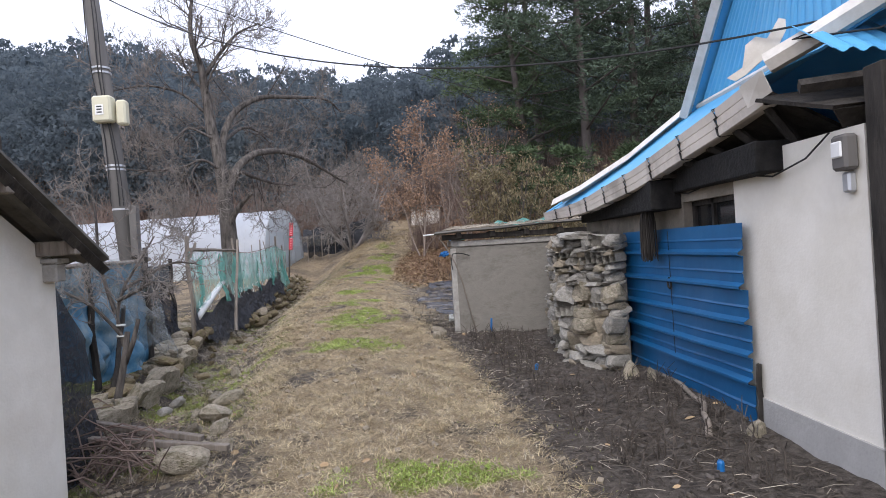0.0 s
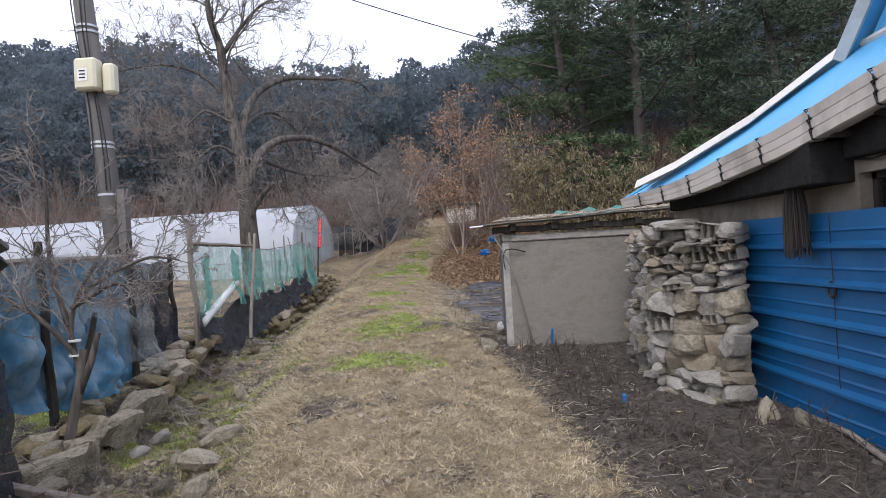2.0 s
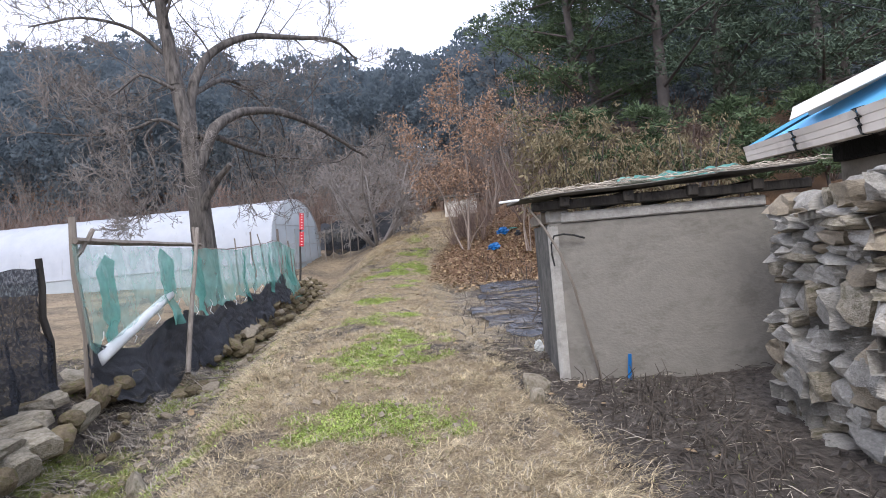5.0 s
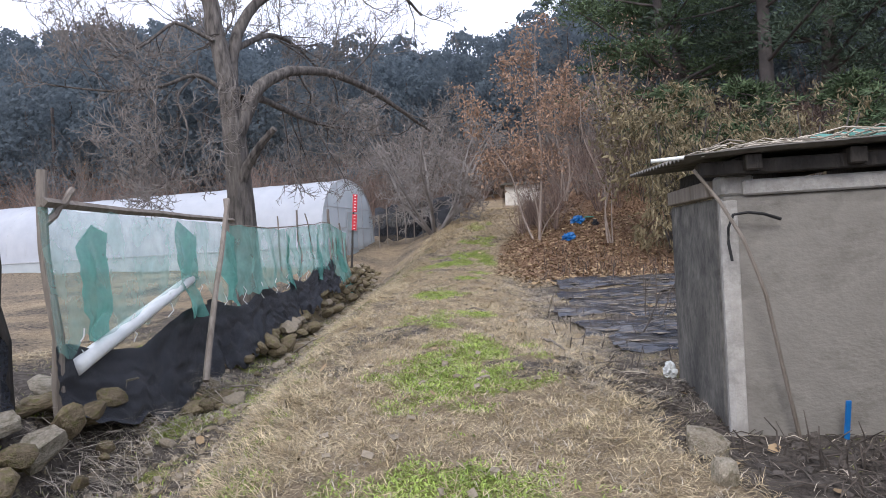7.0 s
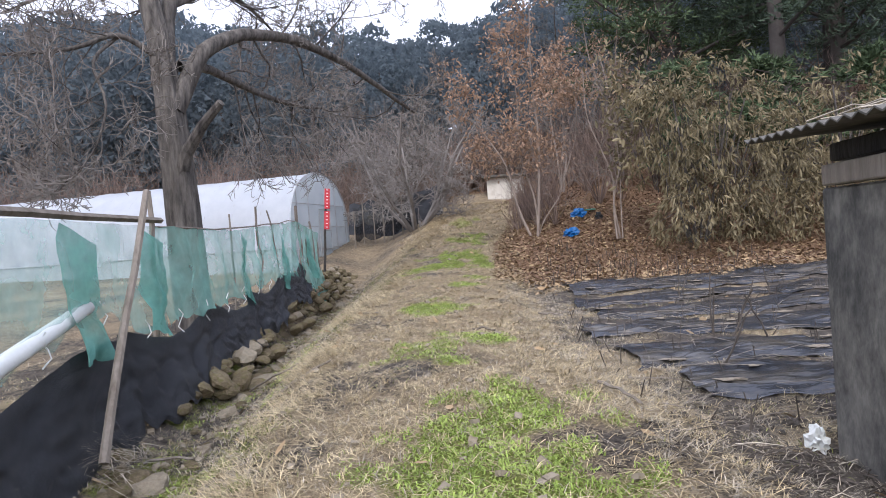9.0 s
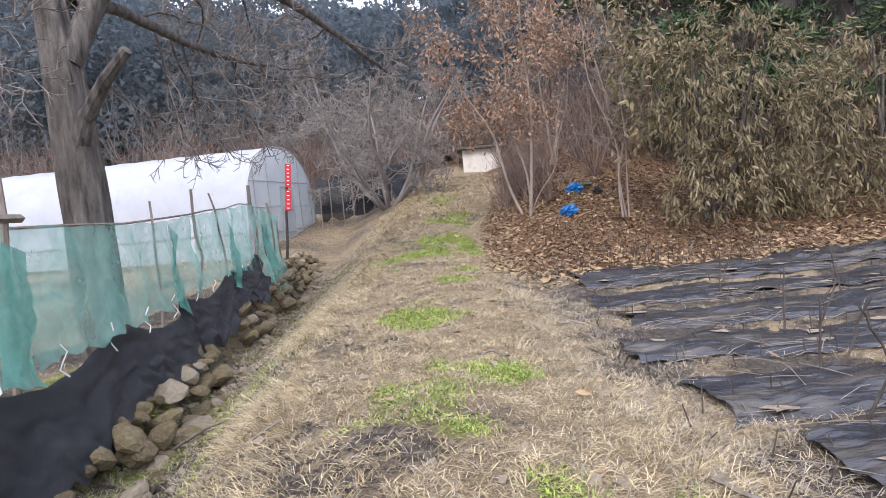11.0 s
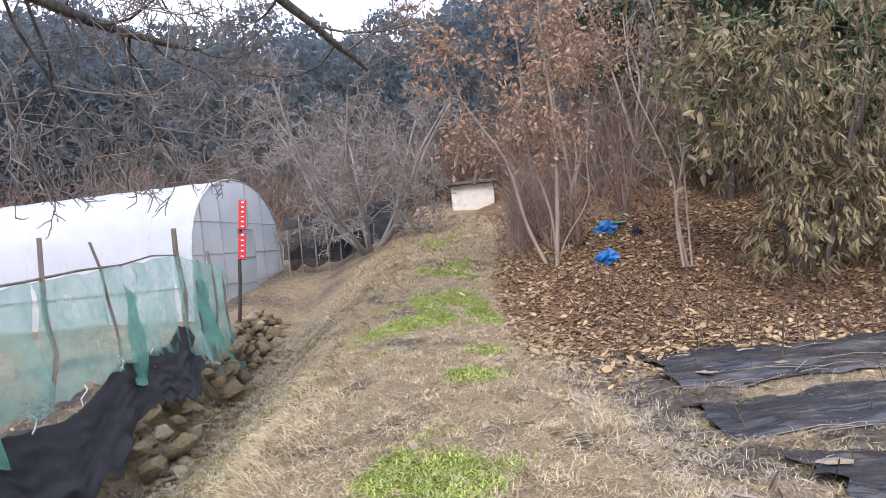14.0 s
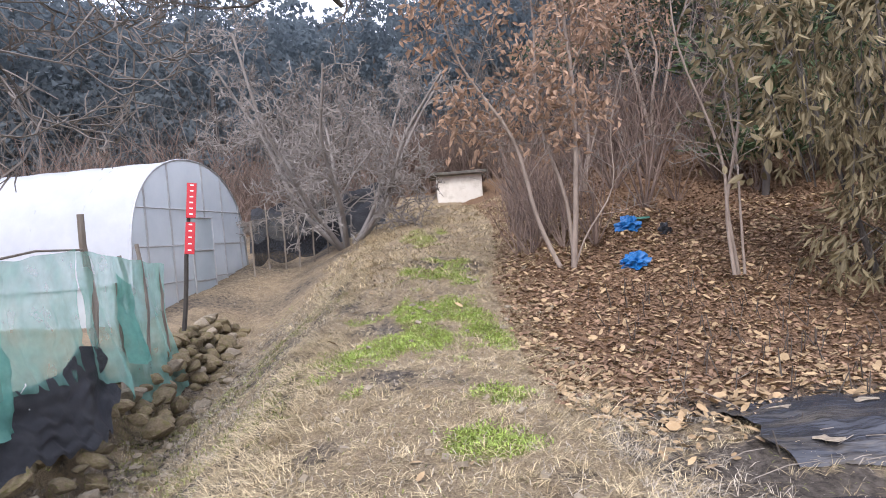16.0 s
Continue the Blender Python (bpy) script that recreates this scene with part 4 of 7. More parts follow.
STAKES = [(11.05, 0.35, 2.0, 0.045, 0.0), (14.5, 0.3, 2.05, 0.03, 0.2), (17.0, 0.35, 1.92, 0.015, 0.15), (18.4, 0.4, 2.1, 0.022, 0.1),
          (19.9, 0.45, 2.1, 0.016, -0.4), (21.72, 0.6, 2.3, 0.04, 0.05), (22.3, 0.5, 1.6, 0.03, 0.1), (22.8, 0.5, 1.9, 0.028, -0.05), (23.2, 0.5, 2.0, 0.03, 0.05), (23.9, 0.5, 1.75, 0.03, 0.0)]
for k, (y, z0, z1, r, lean) in enumerate(STAKES):
    x = fence_x(y)
    g0 = rod([(x + 0.03, y, z0 - 0.25), (x + 0.02, y + lean * 0.5, (z0 + z1) / 2), (x - 0.02, y + lean, z1)], r, 7, k, 0.012)
    g0.make("stake", M_WOOD, net)
rod([(-4.33, 12.85, 0.1), (-4.46, 13.45, 1.0), (-4.6, 14.1, 1.98)], 0.034, 7, 91, 0.01).make("stake", M_WOOD, net)
rl = rod([(fence_x(11.0) + 0.03, 11.0, 1.76), (fence_x(12.8), 12.8, 1.77), (fence_x(14.8) + 0.05, 14.8, 1.77)], 0.035, 4, 3, 0.006)
rl.make("rail", M_WOOD, net, "rough timber top rail")
rl = rod([(fence_x(11.05), 11.05, 1.6), (fence_x(11.2) + 0.06, 11.3, 1.88)], 0.03, 6, 4, 0.008)
rl.make("brace", M_WOOD, net)
rl = rod([(fence_x(y), y, np.interp(y, *NT) + 0.01) for y in np.linspace(14.7, 21.7, 9)], 0.012, 5, 9, 0.012)
rl.make("top_cane", M_WOOD, net, "thin cane along the net's top")
for k in range(14):
    y = 11.3 + 0.75 * k
    st = Geo()
    z = np.interp(y, *NB)
    st.tube([(fence_x(y) + 0.07 + 0.02 * math.sin(i * 2.1 + k), y + 0.03 * math.cos(i * 1.7 + k), z + 0.12 - i * 0.06) for i in range(5)], 0.006, 4)
    st.make("string", M_WHITEPIPE, net, "white tie string" if k == 0 else "")

shade_cloth = thing("shade_cloth", "black woven shade cloth draped along the foot of the net fence", "cloth")
BT = ([11.0, 12.2, 14, 17, 20.2, 21.3, 21.8], [0.75, 0.72, 0.82, 0.8, 1.0, 1.18, 1.0])
BB = ([11.0, 11.6, 12.9, 13.9, 15, 16.7, 18, 20, 21.3, 21.8], [0.2, 0.1, -0.12, 0.0, 0.1, 0.2, 0.2, 0.45, 0.42, 0.55])
for a, b, s in ((11.0, 13.8, 31), (13.75, 17.5, 32), (17.45, 21.8, 33)):
    cg = Geo()
    cg.sheet(cloth(a, b, BT, BB, 110, 34, 0.075, s, 0.06, 0.12, ragged=0.2, drape=2.3))
    cg.make("cloth_length", M_SHADE, shade_cloth, smooth=True)
pipe = rod([(-4.44, 11.2, 0.56), (-4.75, 13.43, 1.08)], 0.068, 12, 1, 0.0)
pipe_ob = pipe.make("plastic_pipe", M_WHITEPIPE, smooth=True)
tagged(pipe_ob, "thick white plastic pipe lying against the net fence", "pipe")


def pt_x(y):
    return -4.3 - 0.02 * (y - 7)


tarp = thing("blue_tarp", "faded torn blue tarpaulin screen tied to rough posts", "tarpaulin")
tg = Geo()
tg.sheet(cloth(6.3, 9.05, ([6.3, 8, 9.1], [1.5, 1.58, 1.55]), ([6.3, 7.4, 8.4, 9.1], [0.35, 0.2, 0.1, 0.15]), 110, 40, 0.19, 41, 0, 0.05, pt_x, ragged=0.15))
tg.make("sheet", M_TARP, tarp, smooth=True)
for k, (y, z1, l) in enumerate(((6.4, 1.5, 0.1), (7.5, 1.75, -0.05), (8.95, 1.75, 0.05))):
    rod([(pt_x(y) + 0.1, y, -0.2), (pt_x(y) + 0.07, y + l, z1)], 0.045, 7, 50 + k, 0.01).make("post", M_DARKWOOD, tarp)
rod([(pt_x(6) + 0.05, 5.6, 1.5), (pt_x(9) + 0.05, 9.2, 1.6)], 0.035, 6, 55, 0.012).make("rail", M_WOOD, tarp)
rod([(pt_x(7) + 0.35, 7.3, 0.0), (pt_x(8) + 0.12, 8.2, 1.0)], 0.035, 6, 56, 0.01).make("prop", M_DARKWOOD, tarp)
cf = Geo()
cf.sheet(cloth(7.9, 9.3, ([7.9, 9.3], [1.62, 1.56]), ([7.9, 8.3, 8.6, 9.3], [1.05, 0.75, 0.3, 0.2]), 60, 30, 0.15, 43, 0.1, 0.05, pt_x, ragged=0.4))
cf.make("clear_film", M_TORNFILM, tarp, "torn grey plastic film over the tarpaulin", smooth=True)
cf = Geo()
cf.sheet(cloth(6.3, 8.2, ([6.3, 8.2], [1.56, 1.64]), ([6.3, 7.0, 7.6, 8.2], [1.1, 1.22, 0.95, 0.95]), 60, 18, 0.15, 44, 0.1, 0.1, pt_x, ragged=0.25))
cf.make("clear_film", M_TORNFILM, tarp, "", smooth=True)
scr = thing("black_net_screen", "dark shade-net screen hanging between posts", "screen")
sg = Geo()
sg.sheet(cloth(9.2, 10.85, ([9.2, 10.85], [1.5, 1.52]), ([9.2, 10.0, 10.85], [0.15, 0.25, 0.3]), 40, 16, 0.13, 61, 0, 0.05, lambda y: -4.55 - 0.1 * (y - 9.2), ragged=0.1))
sg.make("net", M_SHADENET, scr, smooth=True)
rod([(-4.5, 9.2, -0.1), (-4.52, 9.2, 1.65)], 0.05, 7, 62, 0.01).make("post", M_DARKWOOD, scr)
rod([(-4.72, 10.9, 0.0), (-4.72, 10.85, 1.6)], 0.04, 7, 63, 0.01).make("post", M_DARKWOOD, scr)
nr = thing("black_mesh_sheet", "black mesh sheet hanging beside the outbuilding corner", "cloth")
ng = Geo()
ng.sheet(cloth(4.98, 5.95, ([4.98, 5.3, 5.95], [1.5, 1.38, 0.85]), ([4.98, 5.5, 5.95], [-0.3, -0.2, -0.05]), 40, 22, 0.06, 71, 0, 0.15, lambda y: -3.22 - 0.22 * (y - 4.98)))
ng.make("mesh", M_SHADENET, nr, smooth=True)
rod([(-3.15, 5.0, -0.35), (-3.15, 5.02, 1.55)], 0.03, 6, 72, 0.006).make("post", M_DARKWOOD, nr)

# ---- stones ----
def rock_mesh(name, material, seed, flat=1.0, blocky=False):
    g = np.random.default_rng(seed)
    bm = bmesh.new()
    if blocky:
        bmesh.ops.create_cube(bm, size=1.0)
        bmesh.ops.subdivide_edges(bm, edges=bm.edges[:], cuts=2, use_grid_fill=True)
        off = Vector(g.uniform(-50, 50, 3))
        chips = [Vector(g.normal(size=3)).normalized() for _ in range(4)]
        for v in bm.verts:
            v.co *= 1 - 0.1 * max(0.0, v.co.length - 0.65) / 0.22
            v.co *= 1 + 0.26 * noise.noise(v.co * 1.8 + off) + 0.2 * noise.noise(v.co * 6 + off)
            for c in chips:
                d = v.co.dot(c) - 0.44
                if d > 0:
                    v.co -= c * d * 0.8
        for f in bm.faces:
            f.smooth = g.random() < 0.15
    else:
        bmesh.ops.create_icosphere(bm, subdivisions=2, radius=0.5)
        off = Vector(g.uniform(-50, 50, 3))
        cuts = [Vector(g.normal(size=3)).normalized() for _ in range(5)]
        for v in bm.verts:
            v.co *= 1 + 0.45 * noise.noise(v.co * 1.7 + off) + 0.14 * noise.noise(v.co * 5 + off)
            for c in cuts:
                d = v.co.dot(c) - 0.33
                if d > 0:
                    v.co -= c * d * 0.85
    me = bpy.data.meshes.new(name)
    bm.to_mesh(me)
    bm.free()
    me.materials.append(material)
    return me


ROCKS = {k: [rock_mesh("stone", m, 100 * q + s) for s in range(6)] for q, (k, m) in enumerate((("grey", M_STONE), ("tan", M_STONE_TAN), ("moss", M_STONE_MOSS)))}
SLABS = {k: [rock_mesh("stone", m, 700 * (q + 1) + s, blocky=True) for s in range(6)] for q, (k, m) in enumerate((("grey", M_STONE), ("tan", M_STONE_TAN), ("warm", M_STONE_WARM)))}


def stone(mesh, parent, x, y, z, sx, sy, sz, rx=0, ry=0, rz=0, name="stone"):
    ob = new(name, mesh)
    ob.parent = parent
    ob.matrix_basis = pose(x, y, z, rx, ry, rz) @ Matrix.Diagonal((sx, sy, sz, 1))
    return ob


# retaining wall beside the tarpaulin: big slanted slabs, then mossy ones
rw = thing("retaining_wall", "dry-stone retaining wall of grey slabs, mossy in places", "stone wall")
g = np.random.default_rng(11)
y = 6.3
while y < 12.3:
    w = g.uniform(0.3, 0.55) if y < 9 else g.uniform(0.24, 0.42)
    x = float(at_y(EDGE_X, y)) + 0.02
    z = float(at_y(EDGE_Z, y))
    kind = ROCKS["grey"] if y < 9.3 else ROCKS["moss"]
    slab = SLABS["warm"] if y < 8.7 or g.random() < 0.3 else ROCKS["moss"]
    stone(slab[g.integers(6)], rw, x + 0.05 + g.uniform(-.05, .05), y, z - 0.1 + g.uniform(-.04, .04), g.uniform(0.14, 0.24), w * g.uniform(0.75, 1.1), g.uniform(0.26, 0.42) * (1 if y < 8.9 else 0.72), g.uniform(-14, 14), 26 + g.uniform(-16, 16), g.uniform(-24, 24))
    if g.random() < 0.6:
        q = g.uniform(0.12, 0.24) if y < 9.5 else g.uniform(0.07, 0.15)
        stone(ROCKS["moss" if y > 8.4 or g.random() < 0.4 else "grey"][g.integers(6)], rw, x + 0.24 + g.uniform(-.06, .1), y + g.uniform(-.12, .15), z - 0.33, q, q * g.uniform(0.7, 1.4), q * 0.7, g.uniform(-30, 30), g.uniform(-20, 20), g.uniform(0, 360))
    for _ in range(2):
        q = g.uniform(0.14, 0.4)
        stone((SLABS["warm"] if g.random() < 0.35 else ROCKS["moss"])[g.integers(6)], rw, x - 0.12 - g.uniform(0, .22), y + g.uniform(-.2, .2), z + 0.04, q, q * g.uniform(0.7, 1.3), g.uniform(0.1, 0.17), g.uniform(-14, 14), g.uniform(-14, 14), g.uniform(0, 180))
    y += w * 0.82
# rubble bank under the shade cloth
rb = thing("rubble_wall", "low rubble bank of rounded tan and mossy field stones", "stone wall")
y = 12.6
while y < 26.5:
    ex, ez, dz = (float(at_y(t, y)) for t in (EDGE_X, EDGE_Z, DITCH_Z))
    low = float(np.interp(y, *BB)) if y < 21.6 else 9
    patch = wob(y * 0.75, 2.0, 4.4) + 0.35 * (y > 21.3) + 0.15 * (12.3 < y < 13.0)
    for row in range(5):
        f = row / 4
        s = g.uniform(0.11, 0.28)
        if patch + 0.25 * g.normal() < (-0.15 if row > 2 else 0.08):
            continue
        kind = ROCKS[("tan", "moss", "moss", "moss")[g.integers(4)]] if y < 19 else ROCKS[("tan", "moss", "moss", "moss", "moss", "moss")[g.integers(6)]]
        stone(kind[g.integers(6)], rb, ex + 0.05 + 0.5 * (1 - f) + g.uniform(-.06, .06), y + g.uniform(-.08, .08), min(dz + 0.0 + (ez - dz - 0.03) * f, low - 0.04), s * 1.2, s * g.uniform(0.9, 1.5), s * g.uniform(0.6, 0.9),
              g.uniform(-30, 30), g.uniform(-30, 30), g.uniform(0, 360))
    y += g.uniform(0.17, 0.25)
for k in range(70):
    yy = g.uniform(11.5, 25)
    xx = float(at_y(DITCH_X, yy)) + g.normal() * 0.22
    q = g.uniform(0.05, 0.15)
    stone(ROCKS[("tan", "moss")[k % 2]][k % 6], rb, xx, yy, float(gz(xx, yy)) + q * 0.15, q * 1.2, q, q * 0.7, g.uniform(-20, 20), g.uniform(-20, 20), g.uniform(0, 360))
# loose pale stones by the verge
PALE_ROCKS = [rock_mesh("stone", M_STONE_WARM, 4400 + s) for s in range(6)]
for k, (x, y, s) in enumerate(((-2.3, 5.3, .5), (-2.42, 5.8, .42), (-2.62, 7.0, .5), (-2.72, 7.6, .42), (-2.35, 6.3, .34), (-2.1, 5.75, .22), (-3.0, 8.0, .3), (-3.3, 8.6, .25), (-2.75, 6.6, .22), (-3.0, 7.3, .22), (-3.3, 9.7, .3), (-0.15, 10.75, .3), (-0.2, 10.3, .25), (2.5, 5.2, .2), (2.1, 7.3, .3), (2.28, 7.1, .24))):
    ob = new("field_stone", PALE_ROCKS[k % 6])
    ob.matrix_basis = pose(x, y, float(gz(x, y)) + s * 0.12, 8 * k, 5 * k, 67 * k) @ Matrix.Diagonal((s, s * 0.8, s * 0.5, 1))
    tagged(ob, "weathered pale field stone half sunk in the ground", "stone", "loose stones by the path")

# stacked pier of stones and broken blocks by the house
pier = thing("stone_pier", "stacked pier of grey field stones and broken concrete blocks", "stone pile")


def hollow_block(seed):
    g_ = np.random.default_rng(seed)
    bm = bmesh.new()
    bmesh.ops.create_cube(bm, size=1)
    bmesh.ops.subdivide_edges(bm, edges=[e for e in bm.edges if abs(e.verts[0].co.x - e.verts[1].co.x) > 0.5], cuts=2, use_grid_fill=True)
    front = [f for f in bm.faces if f.calc_center_median().y < -0.49]
    bmesh.ops.inset_individual(bm, faces=front, thickness=0.07)
    for f in front:
        for v in f.verts:
            v.co.y += 0.45
    for v in bm.verts:
        v.co += Vector(g_.normal(size=3) * 0.018)
    me = bpy.data.meshes.new("stone")
    bm.to_mesh(me)
    bm.free()
    me.materials.append(M_STONE)
    return me


BLOCKS = [hollow_block(s) for s in range(3)]


def course(p0, p1, z, h, depth, seed):
    gg = np.random.default_rng(seed)
    p0, p1 = np.array(p0), np.array(p1)
    L = np.linalg.norm(p1 - p0)
    ang = math.degrees(math.atan2(*(p1 - p0)[::-1]))
    s = 0.0
    while s < L - 0.05:
        w = min(gg.uniform(0.1, 0.3) + 0.5 * max(0.0, h - 0.1), L - s + 0.05)
        c = p0 + (p1 - p0) * ((s + w / 2) / L)
        pick = gg.random()
        if pick < 0.3 and w > 0.19 and h < 0.17:
            me, hh = BLOCKS[gg.integers(3)], h
        elif pick < 0.5:
            me, hh = SLABS["tan" if pick < 0.22 or pick > 0.4 else "warm"][gg.integers(6)], h
        elif pick < 0.82:
            me, hh = SLABS["grey"][gg.integers(6)], h
        else:
            me, hh = ROCKS["grey" if pick < 0.94 else "tan"][gg.integers(6)], h * 1.2
        out = gg.uniform(-0.07, 0.06)
        nx, ny = math.sin(radians(ang)), -math.cos(radians(ang))
        stone(me, pier, c[0] + nx * out, c[1] + ny * out, z + h / 2, w * 1.07, depth * gg.uniform(0.85, 1.1), hh * 1.1, gg.uniform(-9, 9), gg.uniform(-12, 12), ang + gg.uniform(-16, 16))
        s += w


PC, PF, PBK = (1.62, 8.68), (2.16, 7.92), (1.8, 10.05)
z, k = -0.3, 0
while z < 1.5:
    h = g.choice((0.06, 0.08, 0.11, 0.16, 0.2)) * g.uniform(0.85, 1.15)
    sh = 0.10 * max(0, z) / 1.5
    bulge = 0.0 if z < 1.2 else -0.02
    course((PC[0] + bulge, PC[1]), (PF[0] + sh * 0.9, PF[1] + sh * 1.6), z, h, 0.34, 900 + k)
    course((PBK[0], PBK[1]), (PC[0] + 0.16 + bulge, PC[1] + 0.14), z, h, 0.32, 1900 + k)
    z += h * 0.97
    k += 1
core = Geo()
core.box((2.15, 9.0, 0.55), (0.5, 1.4, 1.7))
core.make("core", M_STONE, pier)
for k in range(5):
    stone(SLABS["grey"][k], pier, 1.75 + 0.1 * k, 8.4 + 0.25 * k, 1.57, 0.4, 0.35, 0.1, 0, 0, 30 * k)

# ---- mulched field beside the shed ----
for k, (x0, x1, y0, y1) in enumerate(((-0.2, 2.6, 13.65, 14.4), (-0.5, 4.2, 14.55, 15.35), (-0.75, 6.5, 15.75, 16.55), (-0.45, 6.5, 16.95, 17.75), (-0.55, 6.5, 18.15, 18.95), (-0.5, 6.5, 19.25, 20.15))):
    rows = []
    for j in range(23):
        v = j / 22
        row = []
        for i in range(121):
            u = i / 120
            x = x0 + (x1 - x0) * u + (0.14 * wob(v * 4, k, 3.3) if i == 0 else 0)
            yy = y0 + (y1 - y0) * v + 0.07 * wob(x * 1.5, v * 2, k + 0.5)
            hump = 0.05 * math.sin(math.pi * v) ** 0.6 + 0.03 * wob(x * 1.6, yy * 4, k) + 0.02 * wob(x * 4, yy * 11, k) + 0.008 * wob(x * 15, yy * 15, k)
            row.append((x, yy, float(gz(x, yy)) + 0.015 + hump))
        rows.append(row)
    mg = Geo()
    mg.sheet(rows)
    film_ob = thing("mulch_film", "wrinkled black plastic mulch film with planting holes over a row", "mulch film", "rows of mulch film")
    mg.make("film", M_MULCH, film_ob, smooth=True)
    gh_ = np.random.default_rng(500 + k)
    for side_row in (rows[6], rows[16]):
        for i in range(6, 116, 10):
            if gh_.random() < 0.5:
                continue
            c = np.array(side_row[i])
            ho = Geo()
            m = 9
            rad = gh_.uniform(0.02, 0.085, m)
            c = c + (gh_.normal() * 0.08, gh_.normal() * 0.04, 0)
            ring = [c + (rad[q] * 1.7 * math.cos(q * 6.283 / m), rad[q] * math.sin(q * 6.283 / m), 0.006) for q in range(m)]
            ho.add(ring + [c + (0, 0, 0.012)], None, [[q, (q + 1) % m, m] for q in range(m)])
            ho.make("planting_hole", M_EARTH, film_ob)

# ---- trees and growth ----
M_DRYLEAF = mat("rust_brown_leaves", (0.235, 0.155, 0.108), (0.42, 0.285, 0.195), scale=9, rough=0.8, bump=0, island=0.35, through_light=0.3)
M_PALELEAF = mat("pale_olive_drooping_leaves", (0.105, 0.085, 0.044), (0.28, 0.232, 0.138), scale=1.3, rough=0.6, bump=0, island=0.45, through_light=0.25)
M_LITTER = mat("fallen_leaves", (0.125, 0.076, 0.05), (0.27, 0.172, 0.11), scale=1.2, rough=0.85, bump=0, island=0.45)
M_LITTER_PALE = mat("fallen_pale_leaves", (0.23, 0.158, 0.088), (0.38, 0.275, 0.16), scale=6, rough=0.8, bump=0, island=0.3)
M_NEEDLE = mat("pine_needles", (0.034, 0.054, 0.037), (0.076, 0.106, 0.068), scale=2, rough=0.75, bump=0, island=0.4)
M_NEEDLE_LIGHT = mat("fresh_pine_needles", (0.045, 0.072, 0.036), (0.085, 0.12, 0.055), scale=2, rough=0.75, bump=0, island=0.35)
# distance haze is mixed into this foliage colour: paler and bluer than conifers
M_FARWOOD = mat("far_conifer_foliage_hazed", (0.105, 0.13, 0.148), (0.145, 0.178, 0.2), scale=0.3, rough=0.95, bump=0, island=0.04, through_light=0.5, stain=(0.1, 0.108, 0.105), stain_scale=0.06, stain_amount=0.4, spec=0.1)
M_FARTRUNK = mat("far_trunks", (0.05, 0.043, 0.04), (0.11, 0.095, 0.085), scale=2, bump=0, rand=0.1)
M_TWIG_GREY = mat("pale_grey_fruitwood", (0.17, 0.153, 0.14), (0.28, 0.255, 0.235), scale=3, bump=0)
M_SHRUB = mat("bare_brown_shrubs", (0.12, 0.085, 0.07), (0.23, 0.17, 0.14), scale=2, bump=0, island=0.3)
M_STRAW = mat("dry_straw", (0.24, 0.18, 0.1), (0.58, 0.48, 0.305), scale=4.5, rough=0.8, bump=0, island=0.62)
M_STRAW_GREY = mat("grey_dead_grass", (0.22, 0.19, 0.148), (0.5, 0.44, 0.355), scale=5, rough=0.85, bump=0, island=0.45)
M_CLOVER = mat("green_clover", (0.2, 0.275, 0.055), (0.42, 0.52, 0.135), scale=4, rough=0.7, bump=0, island=0.4, through_light=0.25)
M_BANKGREEN = mat("dull_green_weeds", (0.13, 0.14, 0.045), (0.27, 0.28, 0.1), scale=4, rough=0.8, bump=0, island=0.45, through_light=0.2)
M_STALK = mat("dark_dead_stalks", (0.045, 0.037, 0.031), (0.115, 0.096, 0.08), scale=6, rough=0.9, bump=0)


def spread_dirs(g, d, angle):
    d = np.array(d) / (np.linalg.norm(d) + 1e-9)
    r = g.normal(size=3)
    r -= d * r.dot(d)
    r /= np.linalg.norm(r) + 1e-9
    return d * math.cos(angle) + r * math.sin(angle)


def limb(geos, g, p, d, L, r, lvl, conf, tips):
    """One branch and, from it, its children; geos: (thick, thin)."""
    n = 5 if lvl < 2 else 4 if lvl < 3 else 3
    pts, dirs = [np.array(p, dtype=float)], []
    d = np.array(d, dtype=float)
    for i in range(n):
        d = d + g.normal(size=3) * conf["wobble"] + np.array((0, 0, conf["up"]))
        d /= np.linalg.norm(d)
        dirs.append(d)
        pts.append(pts[-1] + d * L / n)
    sides = (7, 5, 4, 3, 3)[min(lvl, 4)]
    geos[0 if lvl < conf["thin"] else 1].tube(pts, np.linspace(r, r * 0.45, n + 1), sides, False)
    branch_out(geos, g, pts, dirs, L, r, lvl, conf, tips)


def branch_out(geos, g, pts, dirs, L, r, lvl, conf, tips, start=0.25):
    if lvl >= conf["levels"]:
        tips.append((pts[-1], dirs[-1]))
        return
    k = conf["kids"][min(lvl, len(conf["kids"]) - 1)]
    for i in range(k):
        f = start + (1 - start) * (i + g.random() * 0.9) / k
        s = f * (len(pts) - 1)
        a = min(int(s), len(pts) - 2)
        p = pts[a] + (pts[a + 1] - pts[a]) * (s - a)
        ang = radians(g.uniform(*conf["angle"]))
        limb(geos, g, p, spread_dirs(g, dirs[min(a, len(dirs) - 1)], ang), L * g.uniform(*conf["ratio"]) * (1.15 - 0.45 * f), max(conf["least"], r * (0.62 - 0.25 * f)), lvl + 1, conf, tips)


